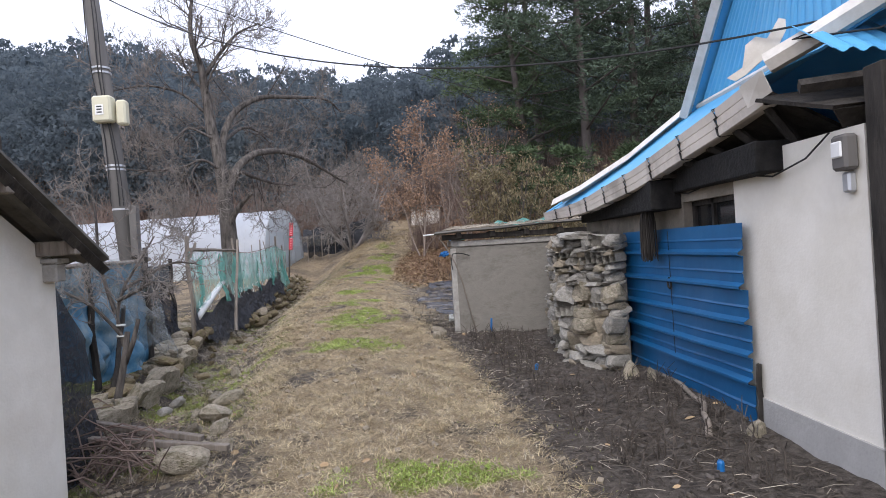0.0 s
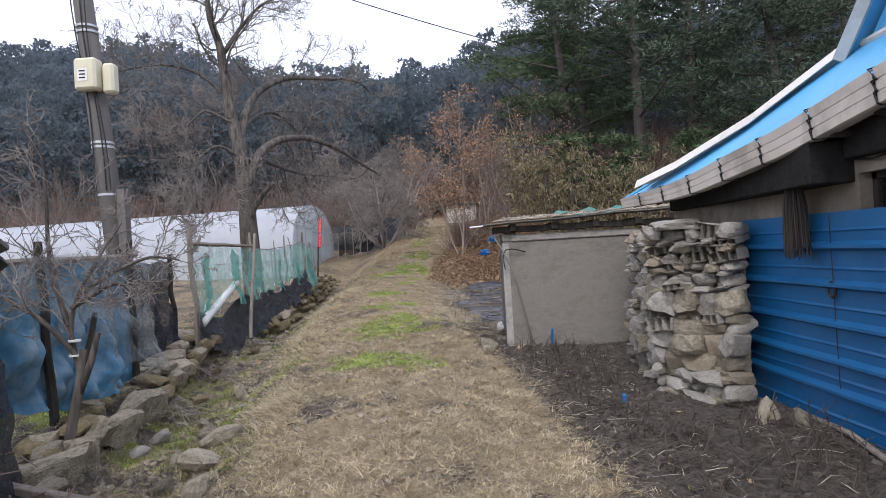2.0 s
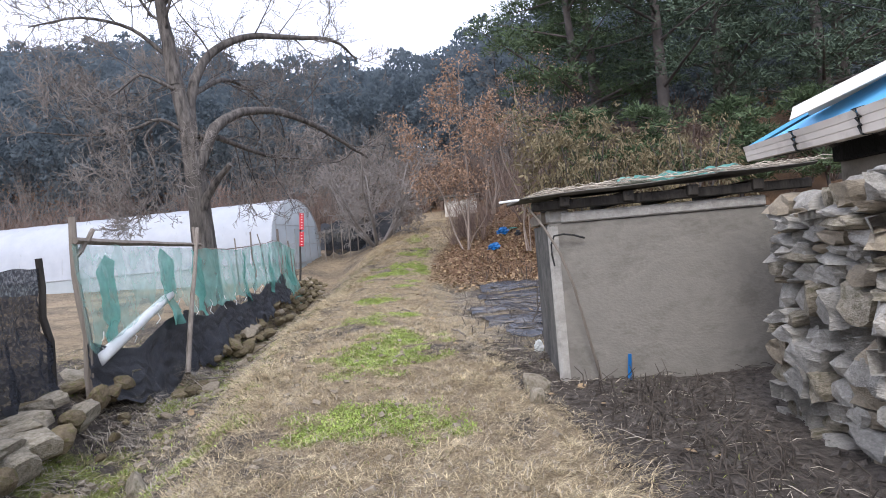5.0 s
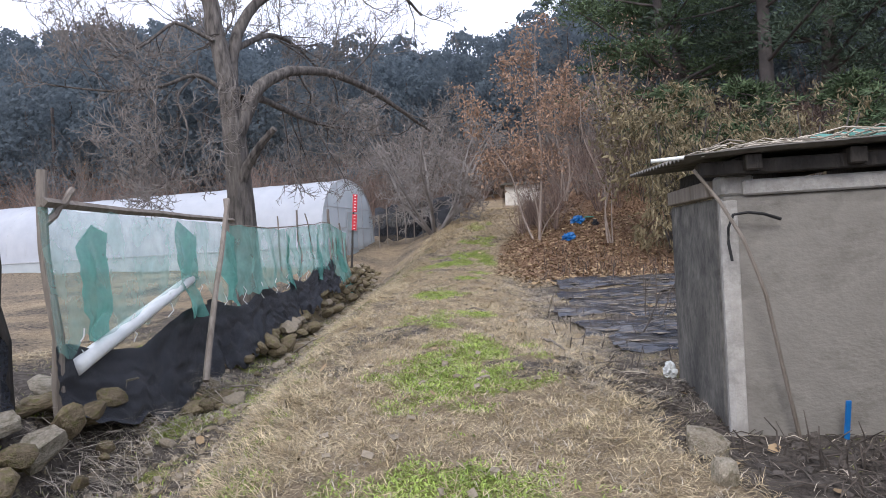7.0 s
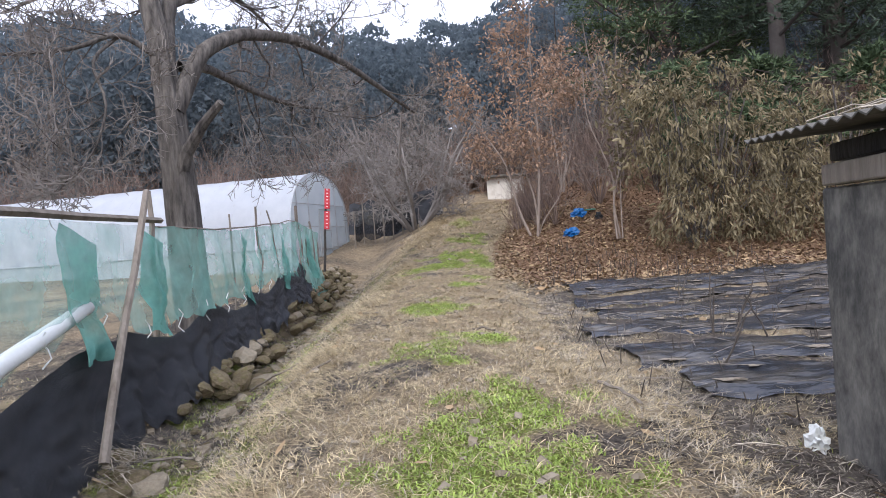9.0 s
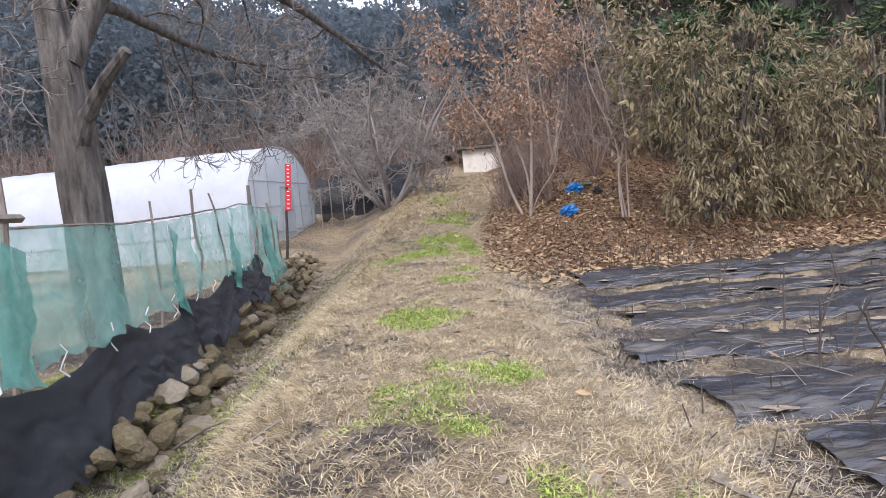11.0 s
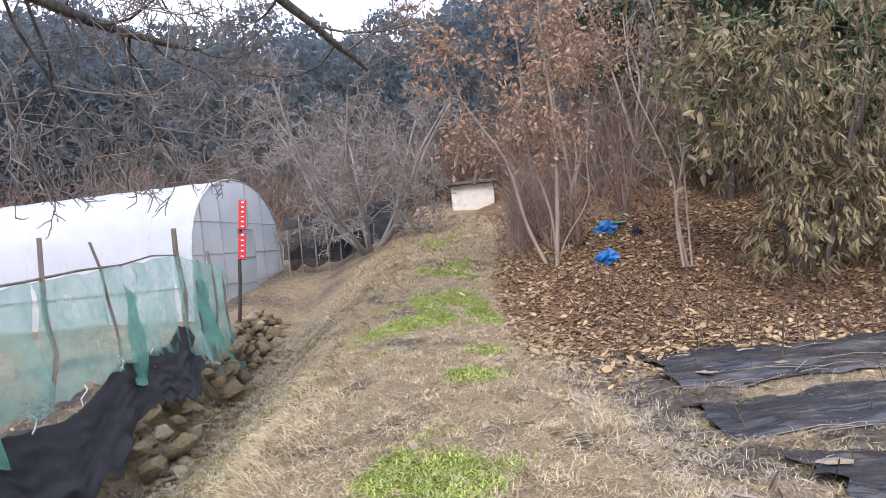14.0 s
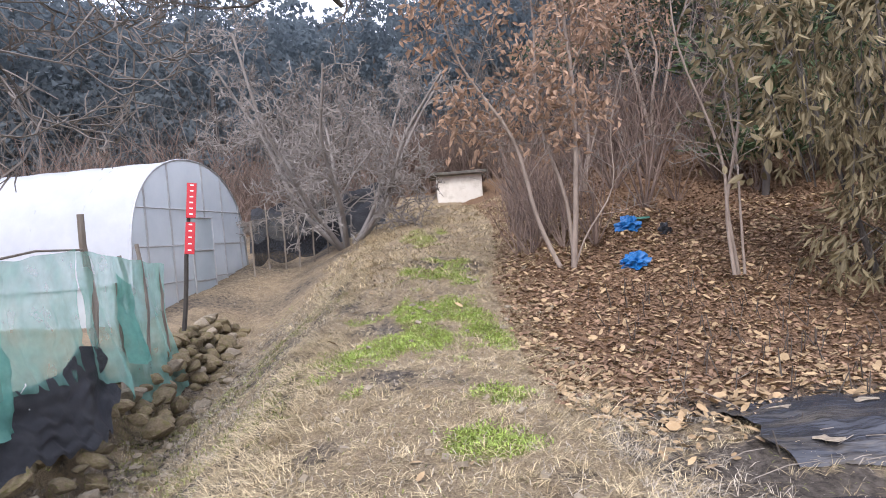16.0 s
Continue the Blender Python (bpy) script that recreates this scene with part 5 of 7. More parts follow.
def guided(geos, g, pts, r0, r1, conf, tips, sides=9, start=0.3, lvl=0, owner=None):
    """A limb along given points, with branches of its own."""
    pts = np.array(pts, dtype=float)
    k = np.linspace(0, len(pts) - 1, (len(pts) - 1) * 4 + 1)
    fine = np.stack([np.interp(k, np.arange(len(pts)), pts[:, a]) for a in range(3)], 1)
    for _ in range(2):
        fine[1:-1] = (fine[:-2] + 2 * fine[1:-1] + fine[2:]) / 4
    fine[1:] += g.normal(size=fine[1:].shape) * 0.25 * r1
    geos[0].tube(fine, np.linspace(r0, r1, len(fine)), sides, False)
    dirs = [fine[i + 1] - fine[i] for i in range(len(fine) - 1)]
    dirs = [v / np.linalg.norm(v) for v in dirs]
    L = sum(np.linalg.norm(fine[i + 1] - fine[i]) for i in range(len(fine) - 1))
    branch_out(geos, g, list(fine), dirs, min(L, conf["span"]), r1 * 1.6, lvl, conf, tips, start)
    if owner is not None:
        geos[0].make("limb", M_BARK, owner, smooth=True)


# the old bare tree behind the net fence
def old_tree():
    g = np.random.default_rng(5)
    tree = thing("bare_tree", "large old leafless tree with ridged bark and drooping limbs", "tree")
    geos, tips = (Geo(), Geo()), []
    trunk = Geo()
    tp = np.array([(-5.64, 16.85, 0.25), (-5.66, 16.85, 0.95), (-5.69, 16.85, 1.75), (-5.73, 16.85, 2.75), (-5.78, 16.87, 3.5), (-5.87, 16.9, 4.25), (-6.02, 16.95, 5.05)])
    k = np.linspace(0, 6, 31)
    fine = np.stack([np.interp(k, np.arange(7), tp[:, a]) for a in range(3)], 1)
    rad = np.interp(k, [0, 0.6, 3, 4, 6], [0.29, 0.22, 0.2, 0.165, 0.12])
    n = 28
    th = np.arange(n) * 2 * math.pi / n
    ring = []
    for c, r in zip(fine, rad):
        rr = [r * (1 + 0.1 * math.sin(8 * t + 3 * wob(c[2] * 0.8, t, 2)) + 0.06 * wob(math.cos(t) * 3, math.sin(t) * 3, c[2] * 1.2)) for t in th]
        ring.append([(c[0] + q * math.cos(t), c[1] + q * math.sin(t), c[2]) for q, t in zip(rr, th)] + [(c[0] + rr[0], c[1], c[2])])
    trunk.sheet(ring)
    trunk.make("trunk", M_BARK, tree, smooth=True)
    conf = dict(wobble=0.19, up=0.1, thin=2, levels=4, kids=(12, 6, 5, 3), angle=(25, 70), ratio=(0.4, 0.66), least=0.0065, span=2.7)
    guided((Geo(), geos[1]), g, [(-6.02, 16.95, 4.95), (-6.13, 17.0, 5.8), (-6.2, 17.0, 6.7), (-6.45, 16.9, 7.6), (-6.3, 16.8, 8.6)], 0.155, 0.04, conf, tips, owner=tree)
    arms = [
        ([(-5.7, 16.85, 3.3), (-5.42, 17.15, 4.15), (-5.15, 17.8, 4.56), (-4.66, 18.8, 4.74), (-4.05, 19.8, 4.56), (-3.4, 20.8, 4.1), (-3.1, 21.3, 3.9)], 0.15, 0.03, 0.3),
        ([(-5.8, 16.9, 3.7), (-5.86, 17.2, 4.9), (-5.6, 17.6, 5.75), (-5.0, 18.2, 6.25), (-4.15, 18.8, 6.3), (-3.3, 19.4, 6.38), (-2.95, 19.8, 6.0)], 0.14, 0.03, 0.3),
        ([(-5.65, 16.95, 3.9), (-5.46, 17.5, 4.0), (-5.2, 18.5, 3.85), (-4.8, 19.2, 3.75), (-4.5, 19.8, 3.8)], 0.09, 0.025, 0.3),
        ([(-5.84, 16.8, 4.0), (-6.17, 16.5, 4.27), (-6.55, 16.2, 4.0), (-7.2, 15.9, 3.9), (-8.0, 15.6, 4.0)], 0.05, 0.014, 0.3),
        ([(-6.0, 16.8, 4.85), (-6.5, 16.5, 5.15), (-6.75, 16.2, 4.7), (-7.2, 15.9, 4.4)], 0.045, 0.014, 0.25),
        ([(-6.2, 16.6, 4.26), (-6.4, 16.2, 3.85), (-6.05, 16.0, 3.25), (-6.15, 15.8, 2.65), (-6.5, 15.6, 2.25)], 0.03, 0.01, 0.3),
        ([(-6.1, 16.95, 5.5), (-6.7, 16.8, 6.1), (-7.5, 16.5, 6.3), (-8.4, 16.3, 6.1)], 0.055, 0.018, 0.3),
        ([(-6.2, 17.0, 6.5), (-5.8, 17.2, 7.2), (-5.3, 17.3, 7.8), (-4.7, 17.3, 8.0)], 0.075, 0.022, 0.3),
        ([(-5.9, 17.0, 4.4), (-6.3, 17.9, 5.2), (-6.9, 18.8, 5.6), (-7.7, 19.6, 5.7)], 0.08, 0.022, 0.3),
        ([(-5.86, 17.2, 4.8), (-5.6, 18.2, 5.4), (-5.5, 19.2, 5.5), (-5.3, 20.2, 5.2)], 0.07, 0.022, 0.3)]
    for pts_, r0, r1, st_at in arms:
        guided((Geo(), geos[1]), g, pts_, r0 * 0.85, r1 * 0.75, conf, tips, start=st_at, owner=tree)
    stub = Geo()
    stub.tube([(-5.66, 16.78, 2.45), (-5.49, 16.7, 2.75), (-5.2, 16.6, 3.06), (-4.92, 16.5, 3.27)], [0.1, 0.08, 0.062, 0.05], 9)
    stub.make("broken_limb", M_BARK, tree, "pale broken-off limb")
    geos[1].make("crown", M_TWIG, tree, "fine bare grey twigs")
    return tree


old_tree()


def bush_tree(name, label, base, height, spread, stems, seed, material, twigs, conf_over=None):
    g = np.random.default_rng(seed)
    t = thing(name, label, "tree")
    geos, tips = (Geo(), Geo()), []
    conf = dict(wobble=0.24, up=0.03, thin=2, levels=4, kids=(8, 6, 5, 3), angle=(30, 75), ratio=(0.42, 0.66), least=0.008, span=height * 0.5)
    conf.update(conf_over or {})
    for i in range(stems):
        a = 2 * math.pi * (i + g.random() * 0.5) / stems
        p = np.array(base, dtype=float)
        q = p + (math.cos(a) * spread * 0.3, math.sin(a) * spread * 0.3, height * 0.24)
        e = p + (math.cos(a) * spread * 0.75, math.sin(a) * spread * 0.75, height * g.uniform(0.75, 0.95))
        guided(geos, g, [p, q, (q + e) / 2 + g.normal(size=3) * 0.15, e], 0.07 if height > 4 else 0.05, 0.022, conf, tips, 7, 0.2)
    geos[0].make("trunk", material, t, smooth=True)
    geos[1].make("crown", twigs, t)
    return tips


bush_tree("fruit_tree", "bare grey fruit tree with a dense rounded crown", (-4.4, 30.4, 1.5), 4.9, 3.6, 8, 21, M_TWIG_GREY, M_TWIG_GREY, dict(least=0.012, angle=(35, 85)))
bush_tree("fruit_tree", "smaller bare fruit tree beside black netting", (-6.0, 35.5, 2.4), 4.6, 3.0, 5, 22, M_BARK, M_TWIG)
bush_tree("fruit_tree", "bare fruit tree with arching twigs at the wood's edge", (1.8, 36.0, 4.4), 5.5, 3.2, 3, 23, M_BARK, M_TWIG)


def leaf_cloud(name, g, centres, dirs, per, length, width, material, parent, droop, label="", jitter=0.12):
    """Folded leaves round the given places: six points each, with a mid rib."""
    n = len(centres) * per
    c = np.repeat(np.asarray(centres), per, 0) + g.normal(size=(n, 3)) * jitter
    d = np.repeat(np.asarray(dirs), per, 0) * 0.4 + g.normal(size=(n, 3)) * 0.6 + np.array((0, 0, -droop))
    d /= np.linalg.norm(d, axis=1)[:, None]
    side = np.cross(d, g.normal(size=(n, 3)))
    side /= np.linalg.norm(side, axis=1)[:, None] + 1e-9
    up = np.cross(side, d)
    L = (length * g.uniform(0.6, 1.25, n))[:, None]
    W = (width * g.uniform(0.7, 1.2, n))[:, None]
    curl = up * L * g.uniform(-0.25, 0.25, n)[:, None]
    base, tip = c, c + d * L + curl
    m1, m2 = c + d * L * 0.3 + curl * 0.05, c + d * L * 0.68 + curl * 0.35
    w1, w2 = W, W * 0.8
    v = np.stack([base, m1 + side * w1 + up * w1 * 0.45, m2 + side * w2 + up * w2 * 0.45, tip, m2 - side * w2 + up * w2 * 0.45, m1 - side * w1 + up * w1 * 0.45, m1, m2], 1).reshape(-1, 3)
    k = np.arange(n)[:, None] * 8
    f = [np.concatenate([k + np.array([q]) for q in ([0, 1, 6], [2, 3, 7], [0, 6, 5], [4, 7, 3])]), np.concatenate([k + np.array([q]) for q in ([1, 2, 7, 6], [5, 6, 7, 4])])]
    ob = mesh_np(name, v, f, material)
    ob.parent = parent
    if label:
        ob["label"] = label
    return ob


# young tree with rust-brown leaves
def leafy_tree(name, label, base, tops, seed, leaf_at, leaves, material, size):
    g = np.random.default_rng(seed)
    t = thing(name, label, "tree")
    geos, tips = (Geo(), Geo()), []
    conf = dict(wobble=0.16, up=0.05, thin=2, levels=3, kids=(11, 5, 3), angle=(30, 68), ratio=(0.3, 0.5), least=0.005, span=2.7)
    b = np.array(base, dtype=float)
    for x, y, z, r in tops:
        e = b + (x, y, z)
        guided(geos, g, [b + g.normal(size=3) * (0.05, 0.05, 0), b + np.array((x, y, z)) * 0.22 + g.normal(size=3) * 0.07, b + np.array((x, y, z)) * 0.45 + g.normal(size=3) * 0.14, b + np.array((x, y, z)) * 0.7 + g.normal(size=3) * 0.18, e], r * 0.8, r * 0.22, conf, tips, 8, 0.32)
    geos[0].make("trunk", M_TWIG_PALE, t, smooth=True)
    geos[1].make("crown", M_TWIG, t)
    pick = [(p, d) for p, d in tips if leaf_at(p - b)]
    if pick:
        leaf_cloud("leaves", g, [p for p, d in pick], [d for p, d in pick], leaves, size, size * 0.2, material, t, 0.55, "withered leaves still hanging", 0.14)
    return t


leafy_tree("young_tree", "young slender tree with rust-brown withered leaves", (-0.73, 23.6, 1.0),
           [(-1.5, 0.1, 4.0, 0.042), (-0.45, 0.3, 5.0, 0.036), (0.2, -0.1, 5.9, 0.05), (0.95, 0.2, 3.0, 0.018)],
           31, lambda v: v[2] > 1.9 and v[0] < 0.75, 6, M_DRYLEAF, 0.12)
leafy_tree("young_tree", "thin pale-barked sapling beside a broad-leaved bush", (0.95, 22.8, 1.1),
           [(-0.5, 0.1, 3.7, 0.032), (-0.1, 0.2, 4.0, 0.03), (0.35, 0.1, 3.2, 0.022)], 32, lambda v: v[2] > 1.0 and v[0] > -0.1, 2, M_PALELEAF, 0.17)
leafy_tree("young_tree", "thin bare sapling at the foot of the hill", (0.2, 26.5, 2.4),
           [(-0.3, 0.2, 3.9, 0.04), (0.3, 0.1, 3.6, 0.04), (0.7, 0.1, 2.8, 0.03)], 33, lambda v: v[2] > 2.4, 5, M_DRYLEAF, 0.12)
leafy_tree("young_tree", "rust-leaved scrub tree below the pines", (2.2, 28.5, 3.4),
           [(-0.8, 0.2, 4.4, 0.05), (0.3, 0.1, 4.6, 0.05), (1.2, 0.1, 3.8, 0.04)], 34, lambda v: v[2] > 1.6, 2, M_DRYLEAF, 0.12)


# broad bush with pale drooping leaves
def broad_bush(label, base, lobes, seed, clusters, per):
    g = np.random.default_rng(seed)
    t = thing("broadleaf_bush", label, "bush")
    wood = Geo()
    places, dirs = [], []
    for (cx, cy, cz, rx, ry, rz, share) in lobes:
        k = int(clusters * share)
        v = g.normal(size=(k, 3))
        v /= np.linalg.norm(v, axis=1)[:, None]
        rad = g.uniform(0.45, 1.0, k) ** 0.6
        lump_ = np.array([1 + 0.4 * noise.noise(Vector(a * 2.3) + Vector((cx, cy, cz))) for a in v])
        p = np.array((cx, cy, cz)) + v * (rad * lump_)[:, None] * np.array((rx, ry, rz))
        keep = p[:, 2] > gz(p[:, 0], p[:, 1]) + 0.15
        places.append(p[keep])
        dirs.append(v[keep])
        for i in range(0, k, 9):
            s = np.array((cx + 0.5 * v[i][0], cy + 0.4 * v[i][1], base[2] + 0.3 + 0.5 * max(0.0, p[i][2] - base[2] - 0.3)))
            m = (s + p[i]) / 2 + np.array((0, 0, 0.25))
            wood.tube([s, m, p[i]], [0.011, 0.008, 0.003], 4, False)
    for i in range(6):
        a = i * 1.05
        wood.tube([(base[0] + 0.1 * math.cos(a), base[1] + 0.1 * math.sin(a), base[2] - 0.2), (base[0] + 0.6 * math.cos(a), base[1] + 0.5 * math.sin(a), base[2] + 1.4), (base[0] + 1.1 * math.cos(a), base[1] + 0.8 * math.sin(a), base[2] + 2.9)], [0.035, 0.027, 0.014], 6, False)
    wood.make("branchwork", M_BARK, t)
    leaf_cloud("leaves", g, np.concatenate(places), np.concatenate(dirs), per, 0.16, 0.019, M_PALELEAF, t, 1.05, jitter=0.06)


broad_bush("tall bush with pale olive drooping leaves at the field's edge", (2.5, 22.4, 0.9), [(1.95, 22.3, 3.3, 1.0, 1.0, 1.25, .22), (2.9, 22.2, 3.0, 1.5, 1.2, 1.8, .38), (2.75, 21.9, 1.5, 1.4, 0.9, 0.9, .2), (3.9, 22.3, 2.2, 1.2, 1.0, 1.5, .18)], 41, 900, 9)
broad_bush("broad-leaved bush with pale drooping leaves behind the mulch rows", (5.6, 22.6, 0.9), [(5.6, 22.8, 2.6, 1.6, 1.2, 1.8, .7), (5.0, 22.2, 1.5, 1.4, 0.9, 0.8, .3)], 42, 560, 9)


# ---- pines ----
def needle_pads(g, pads, per, length, width):
    """Needles on flat, drooping-edged pads: each row of pads is a centre and a radius."""
    pads = np.asarray(pads)
    n = len(pads) * per
    c, r = np.repeat(pads[:, :3], per, 0), np.repeat(pads[:, 3], per)[:, None]
    u = g.normal(size=(n, 3))
    u /= np.linalg.norm(u, axis=1)[:, None]
    u[:, 2] = np.abs(u[:, 2]) - 0.25
    p = c + u * r * np.array((1.0, 1.0, 0.38)) * g.uniform(0.55, 1.08, n)[:, None] ** 0.5
    d = u * np.array((1.0, 1.0, 0.5)) + g.normal(size=(n, 3)) * 0.45 + np.array((0, 0, 0.25))
    d /= np.linalg.norm(d, axis=1)[:, None]
    side = np.cross(d, u * np.array((0.4, 0.4, 1.0)) + g.normal(size=(n, 3)) * 0.5)
    side /= np.linalg.norm(side, axis=1)[:, None] + 1e-9
    L = (length * g.uniform(0.6, 1.25, n))[:, None]
    v = np.stack([p - side * width, p + side * width, p + d * L], 1).reshape(-1, 3)
    return v, np.arange(3 * n).reshape(-1, 3)


def pine(label, base, height, reach, seed, lean=(0, 0), bare=0.3, limbs=22, group="pines on the hill"):
    g = np.random.default_rng(seed)
    t = thing("pine_tree", label, "tree", group)
    wood = Geo()
    b = np.array(base, dtype=float)
    pts = [b + np.array((lean[0] * f + 0.12 * math.sin(4 * f + seed), lean[1] * f, height * f - 0.3)) for f in np.linspace(0, 1, 9)]
    wood.tube(pts, np.linspace(0.21, 0.03, 9) * height / 11, 9, False)
    places = []
    for i in range(limbs):
        f = bare + (1 - bare) * (i + g.random()) / limbs
        s = f * 8
        a = min(int(s), 7)
        p = pts[a] + (pts[a + 1] - pts[a]) * (s - a)
        az = g.uniform(0, 2 * math.pi)
        L = reach * (1.05 - 0.75 * f) * g.uniform(0.6, 1.15)
        d = np.array((math.cos(az), math.sin(az), g.uniform(-0.15, 0.35)))
        mid = p + d * L * 0.55 + np.array((0, 0, 0.05 * L))
        end = p + d * L + np.array((0, 0, 0.12 * L))
        wood.tube([p, mid, end], [0.055 * (1.2 - f) + 0.015, 0.035 * (1.2 - f) + 0.01, 0.01], 5, False)
        for q in range(int(4 + 2.8 * L)):
            w = g.uniform(0.12, 1.05)
            c = (p + (mid - p) * w / 0.55) if w < 0.55 else mid + (end - mid) * (w - 0.55) / 0.45
            c = c + g.normal(size=3) * np.array((0.4, 0.4, 0.1)) * (0.4 + 0.22 * L)
            places.append((*c, g.uniform(0.34, 0.72) * (0.7 + 0.13 * L)))
    wood.make("trunk", M_FARTRUNK, t, smooth=True)
    v, f = needle_pads(g, places, 56, 0.24, 0.025)
    ob = mesh_np("crown", v, f, M_NEEDLE if seed % 3 else M_NEEDLE_LIGHT)
    ob.parent = t


for k, (x, y, h, r, lean) in enumerate(((4.6, 29.5, 13, 4.8, (-1.3, 0)), (6.8, 27.5, 14, 5.4, (-0.6, 0)), (9.5, 30, 15, 5.4, (0, 0)), (5.6, 33.5, 16, 5.2, (-0.8, 0)), (11.8, 27, 14, 5.2, (-.4, 0)), (14.5, 30.5, 16, 5.2, (0, 0)),
                                        (8.4, 35.5, 17, 5.2, (0, 0)), (12.5, 36, 17, 5.2, (0, 0)), (17.5, 27.5, 12, 4.8, (0, 0)), (5.2, 38.0, 12, 4.0, (0, 0)), (18.5, 34, 13, 4.6, (0, 0)))):
    pine("tall dark green pine with spreading limbs on the hillside", (x, y, float(gz(x, y))), h, r, 60 + k, lean, 0.2 if k != 1 else 0.28, 28)
for k, (x, y) in enumerate(((3.3, 26.3), (5.6, 25.6), (8.0, 25.2), (10.5, 25.0))):
    pine("low young pine with fresh green needles under tall pines", (x, y, float(gz(x, y))), 3.6, 2.0, 81 + 3 * k, (0, 0), 0.25, 14, "young pines")


# ---- the far wood on the mountain: one mass ----
def far_tree(g, h, pads, per, size):
    """A conifer as layered pads of sprays, wide below and rounded on top."""
    rows = []
    for i in range(pads):
        f = 0.2 + 0.78 * (i + g.random()) / pads
        reach = h * 0.27 * math.sin(math.pi * min(1.0, 1.12 - f)) ** 0.7 + 0.2
        az = i * 2.4 + g.normal() * 0.4
        out = reach * g.uniform(0.35, 0.95) * (f < 0.93)
        r = (0.34 * reach + 0.55) * g.uniform(0.8, 1.2)
        rows.append((out * math.cos(az), out * math.sin(az), h * f - 0.12 * out, r))
    rows = np.array(rows)
    n = pads * per
    c, r = np.repeat(rows[:, :3], per, 0), np.repeat(rows[:, 3], per)[:, None]
    u = g.normal(size=(n, 3))
    u /= np.linalg.norm(u, axis=1)[:, None]
    u[:, 2] = np.abs(u[:, 2]) - 0.3 * (g.random(n) < 0.4)
    p = c + u * r * np.array((1.0, 1.0, 0.62)) * g.uniform(0.75, 1.1, n)[:, None]
    a1 = np.cross(u + g.normal(size=(n, 3)) * 0.45, g.normal(size=(n, 3)))
    a1 /= np.linalg.norm(a1, axis=1)[:, None] + 1e-9
    a2 = np.cross(u + g.normal(size=(n, 3)) * 0.35, a1)
    a2 /= np.linalg.norm(a2, axis=1)[:, None] + 1e-9
    s = (size * g.uniform(0.6, 1.3, n))[:, None]
    v = np.stack([p - a1 * s * 0.4, p + a1 * s * 0.4, p + a2 * s * 0.9], 1).reshape(-1, 3)
    return v, np.arange(3 * n).reshape(-1, 3)


def mass(name, templates, spots, material, label, category):
    vs, fs, n = [], [], 0
    g = np.random.default_rng(77)
    for x, y, z, s in spots:
        v, f = templates[g.integers(len(templates))]
        a = g.uniform(0, 6.28)
        rot = np.array([[math.cos(a), -math.sin(a), 0], [math.sin(a), math.cos(a), 0], [0, 0, 1]])
        vs.append(v @ rot.T * np.array((s, s, s * g.uniform(0.9, 1.15))) + np.array((x, y, z)))
        fs.append(f + n)
        n += len(v)
    ob = mesh_np(name, np.concatenate(vs), np.concatenate(fs), material)
    return tagged(ob, label, category, kind="stuff")


g = np.random.default_rng(13)
T_FAR = [far_tree(g, 10.0, 15, 48, 0.5) for _ in range(7)]
T_MID = [far_tree(g, 10.0, 28, 78, 0.29) for _ in range(6)]
spots = []
for row_y in np.arange(44, 112, 3.6):
    half = row_y * 0.8 + 6
    for x in np.arange(-half, half, 3.7 if row_y > 55 else 3.2):
        xx, yy = x + g.uniform(-1.5, 1.5), row_y + g.uniform(-1.5, 1.5)
        if yy < 47 and -9 < xx < 2:
            continue
        if g.random() < 0.12:
            continue
        spots.append((xx, yy, float(gz(xx, yy)) - 0.5, g.uniform(0.75, 1.2) * ((0.9 if -0.5 < (xx + 2.5) / (yy - 14) < 0.06 else 0.95) if yy < 74 else 1.0 if yy > 74 and -0.32 < (xx + 2.5) / (yy - 14) < 0.02 else 1.05)))
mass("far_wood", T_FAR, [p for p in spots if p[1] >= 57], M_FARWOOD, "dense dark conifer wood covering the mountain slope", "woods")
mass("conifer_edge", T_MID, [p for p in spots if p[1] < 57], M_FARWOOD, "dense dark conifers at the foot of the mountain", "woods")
tk = Geo()
for x, y, z, s in spots:
    if y < 66:
        tk.tube([(x, y, z - 0.5), (x + 0.1, y, z + 7.5 * s)], [0.17 * s, 0.09 * s], 5, False)
tagged(tk.make("far_trunks", M_FARTRUNK), "slim dark trunks at the wood's edge", "woods", kind="stuff")


def shrub_template(g, h, n):
    ge = Geo()
    for i in range(n):
        a, out = g.uniform(0, 6.28), g.uniform(0.1, 0.55)
        e = np.array((math.cos(a) * out * h, math.sin(a) * out * h, h * g.uniform(0.6, 1.0)))
        m = e * 0.5 + g.normal(size=3) * 0.08 * h
        ge.tube([(0, 0, 0), m, e], [0.022, 0.014, 0.004], 3, False)
        for k in range(5):
            f = g.uniform(0.35, 1)
            p = m * f * 2 if f < 0.5 else m + (e - m) * (f - 0.5) * 2
            ge.tube([p, p + (e / np.linalg.norm(e) * 0.5 + g.normal(size=3) * 0.5) * h * 0.22], [0.008, 0.003], 3, False)
    return np.concatenate(ge.v), np.concatenate(ge.q)


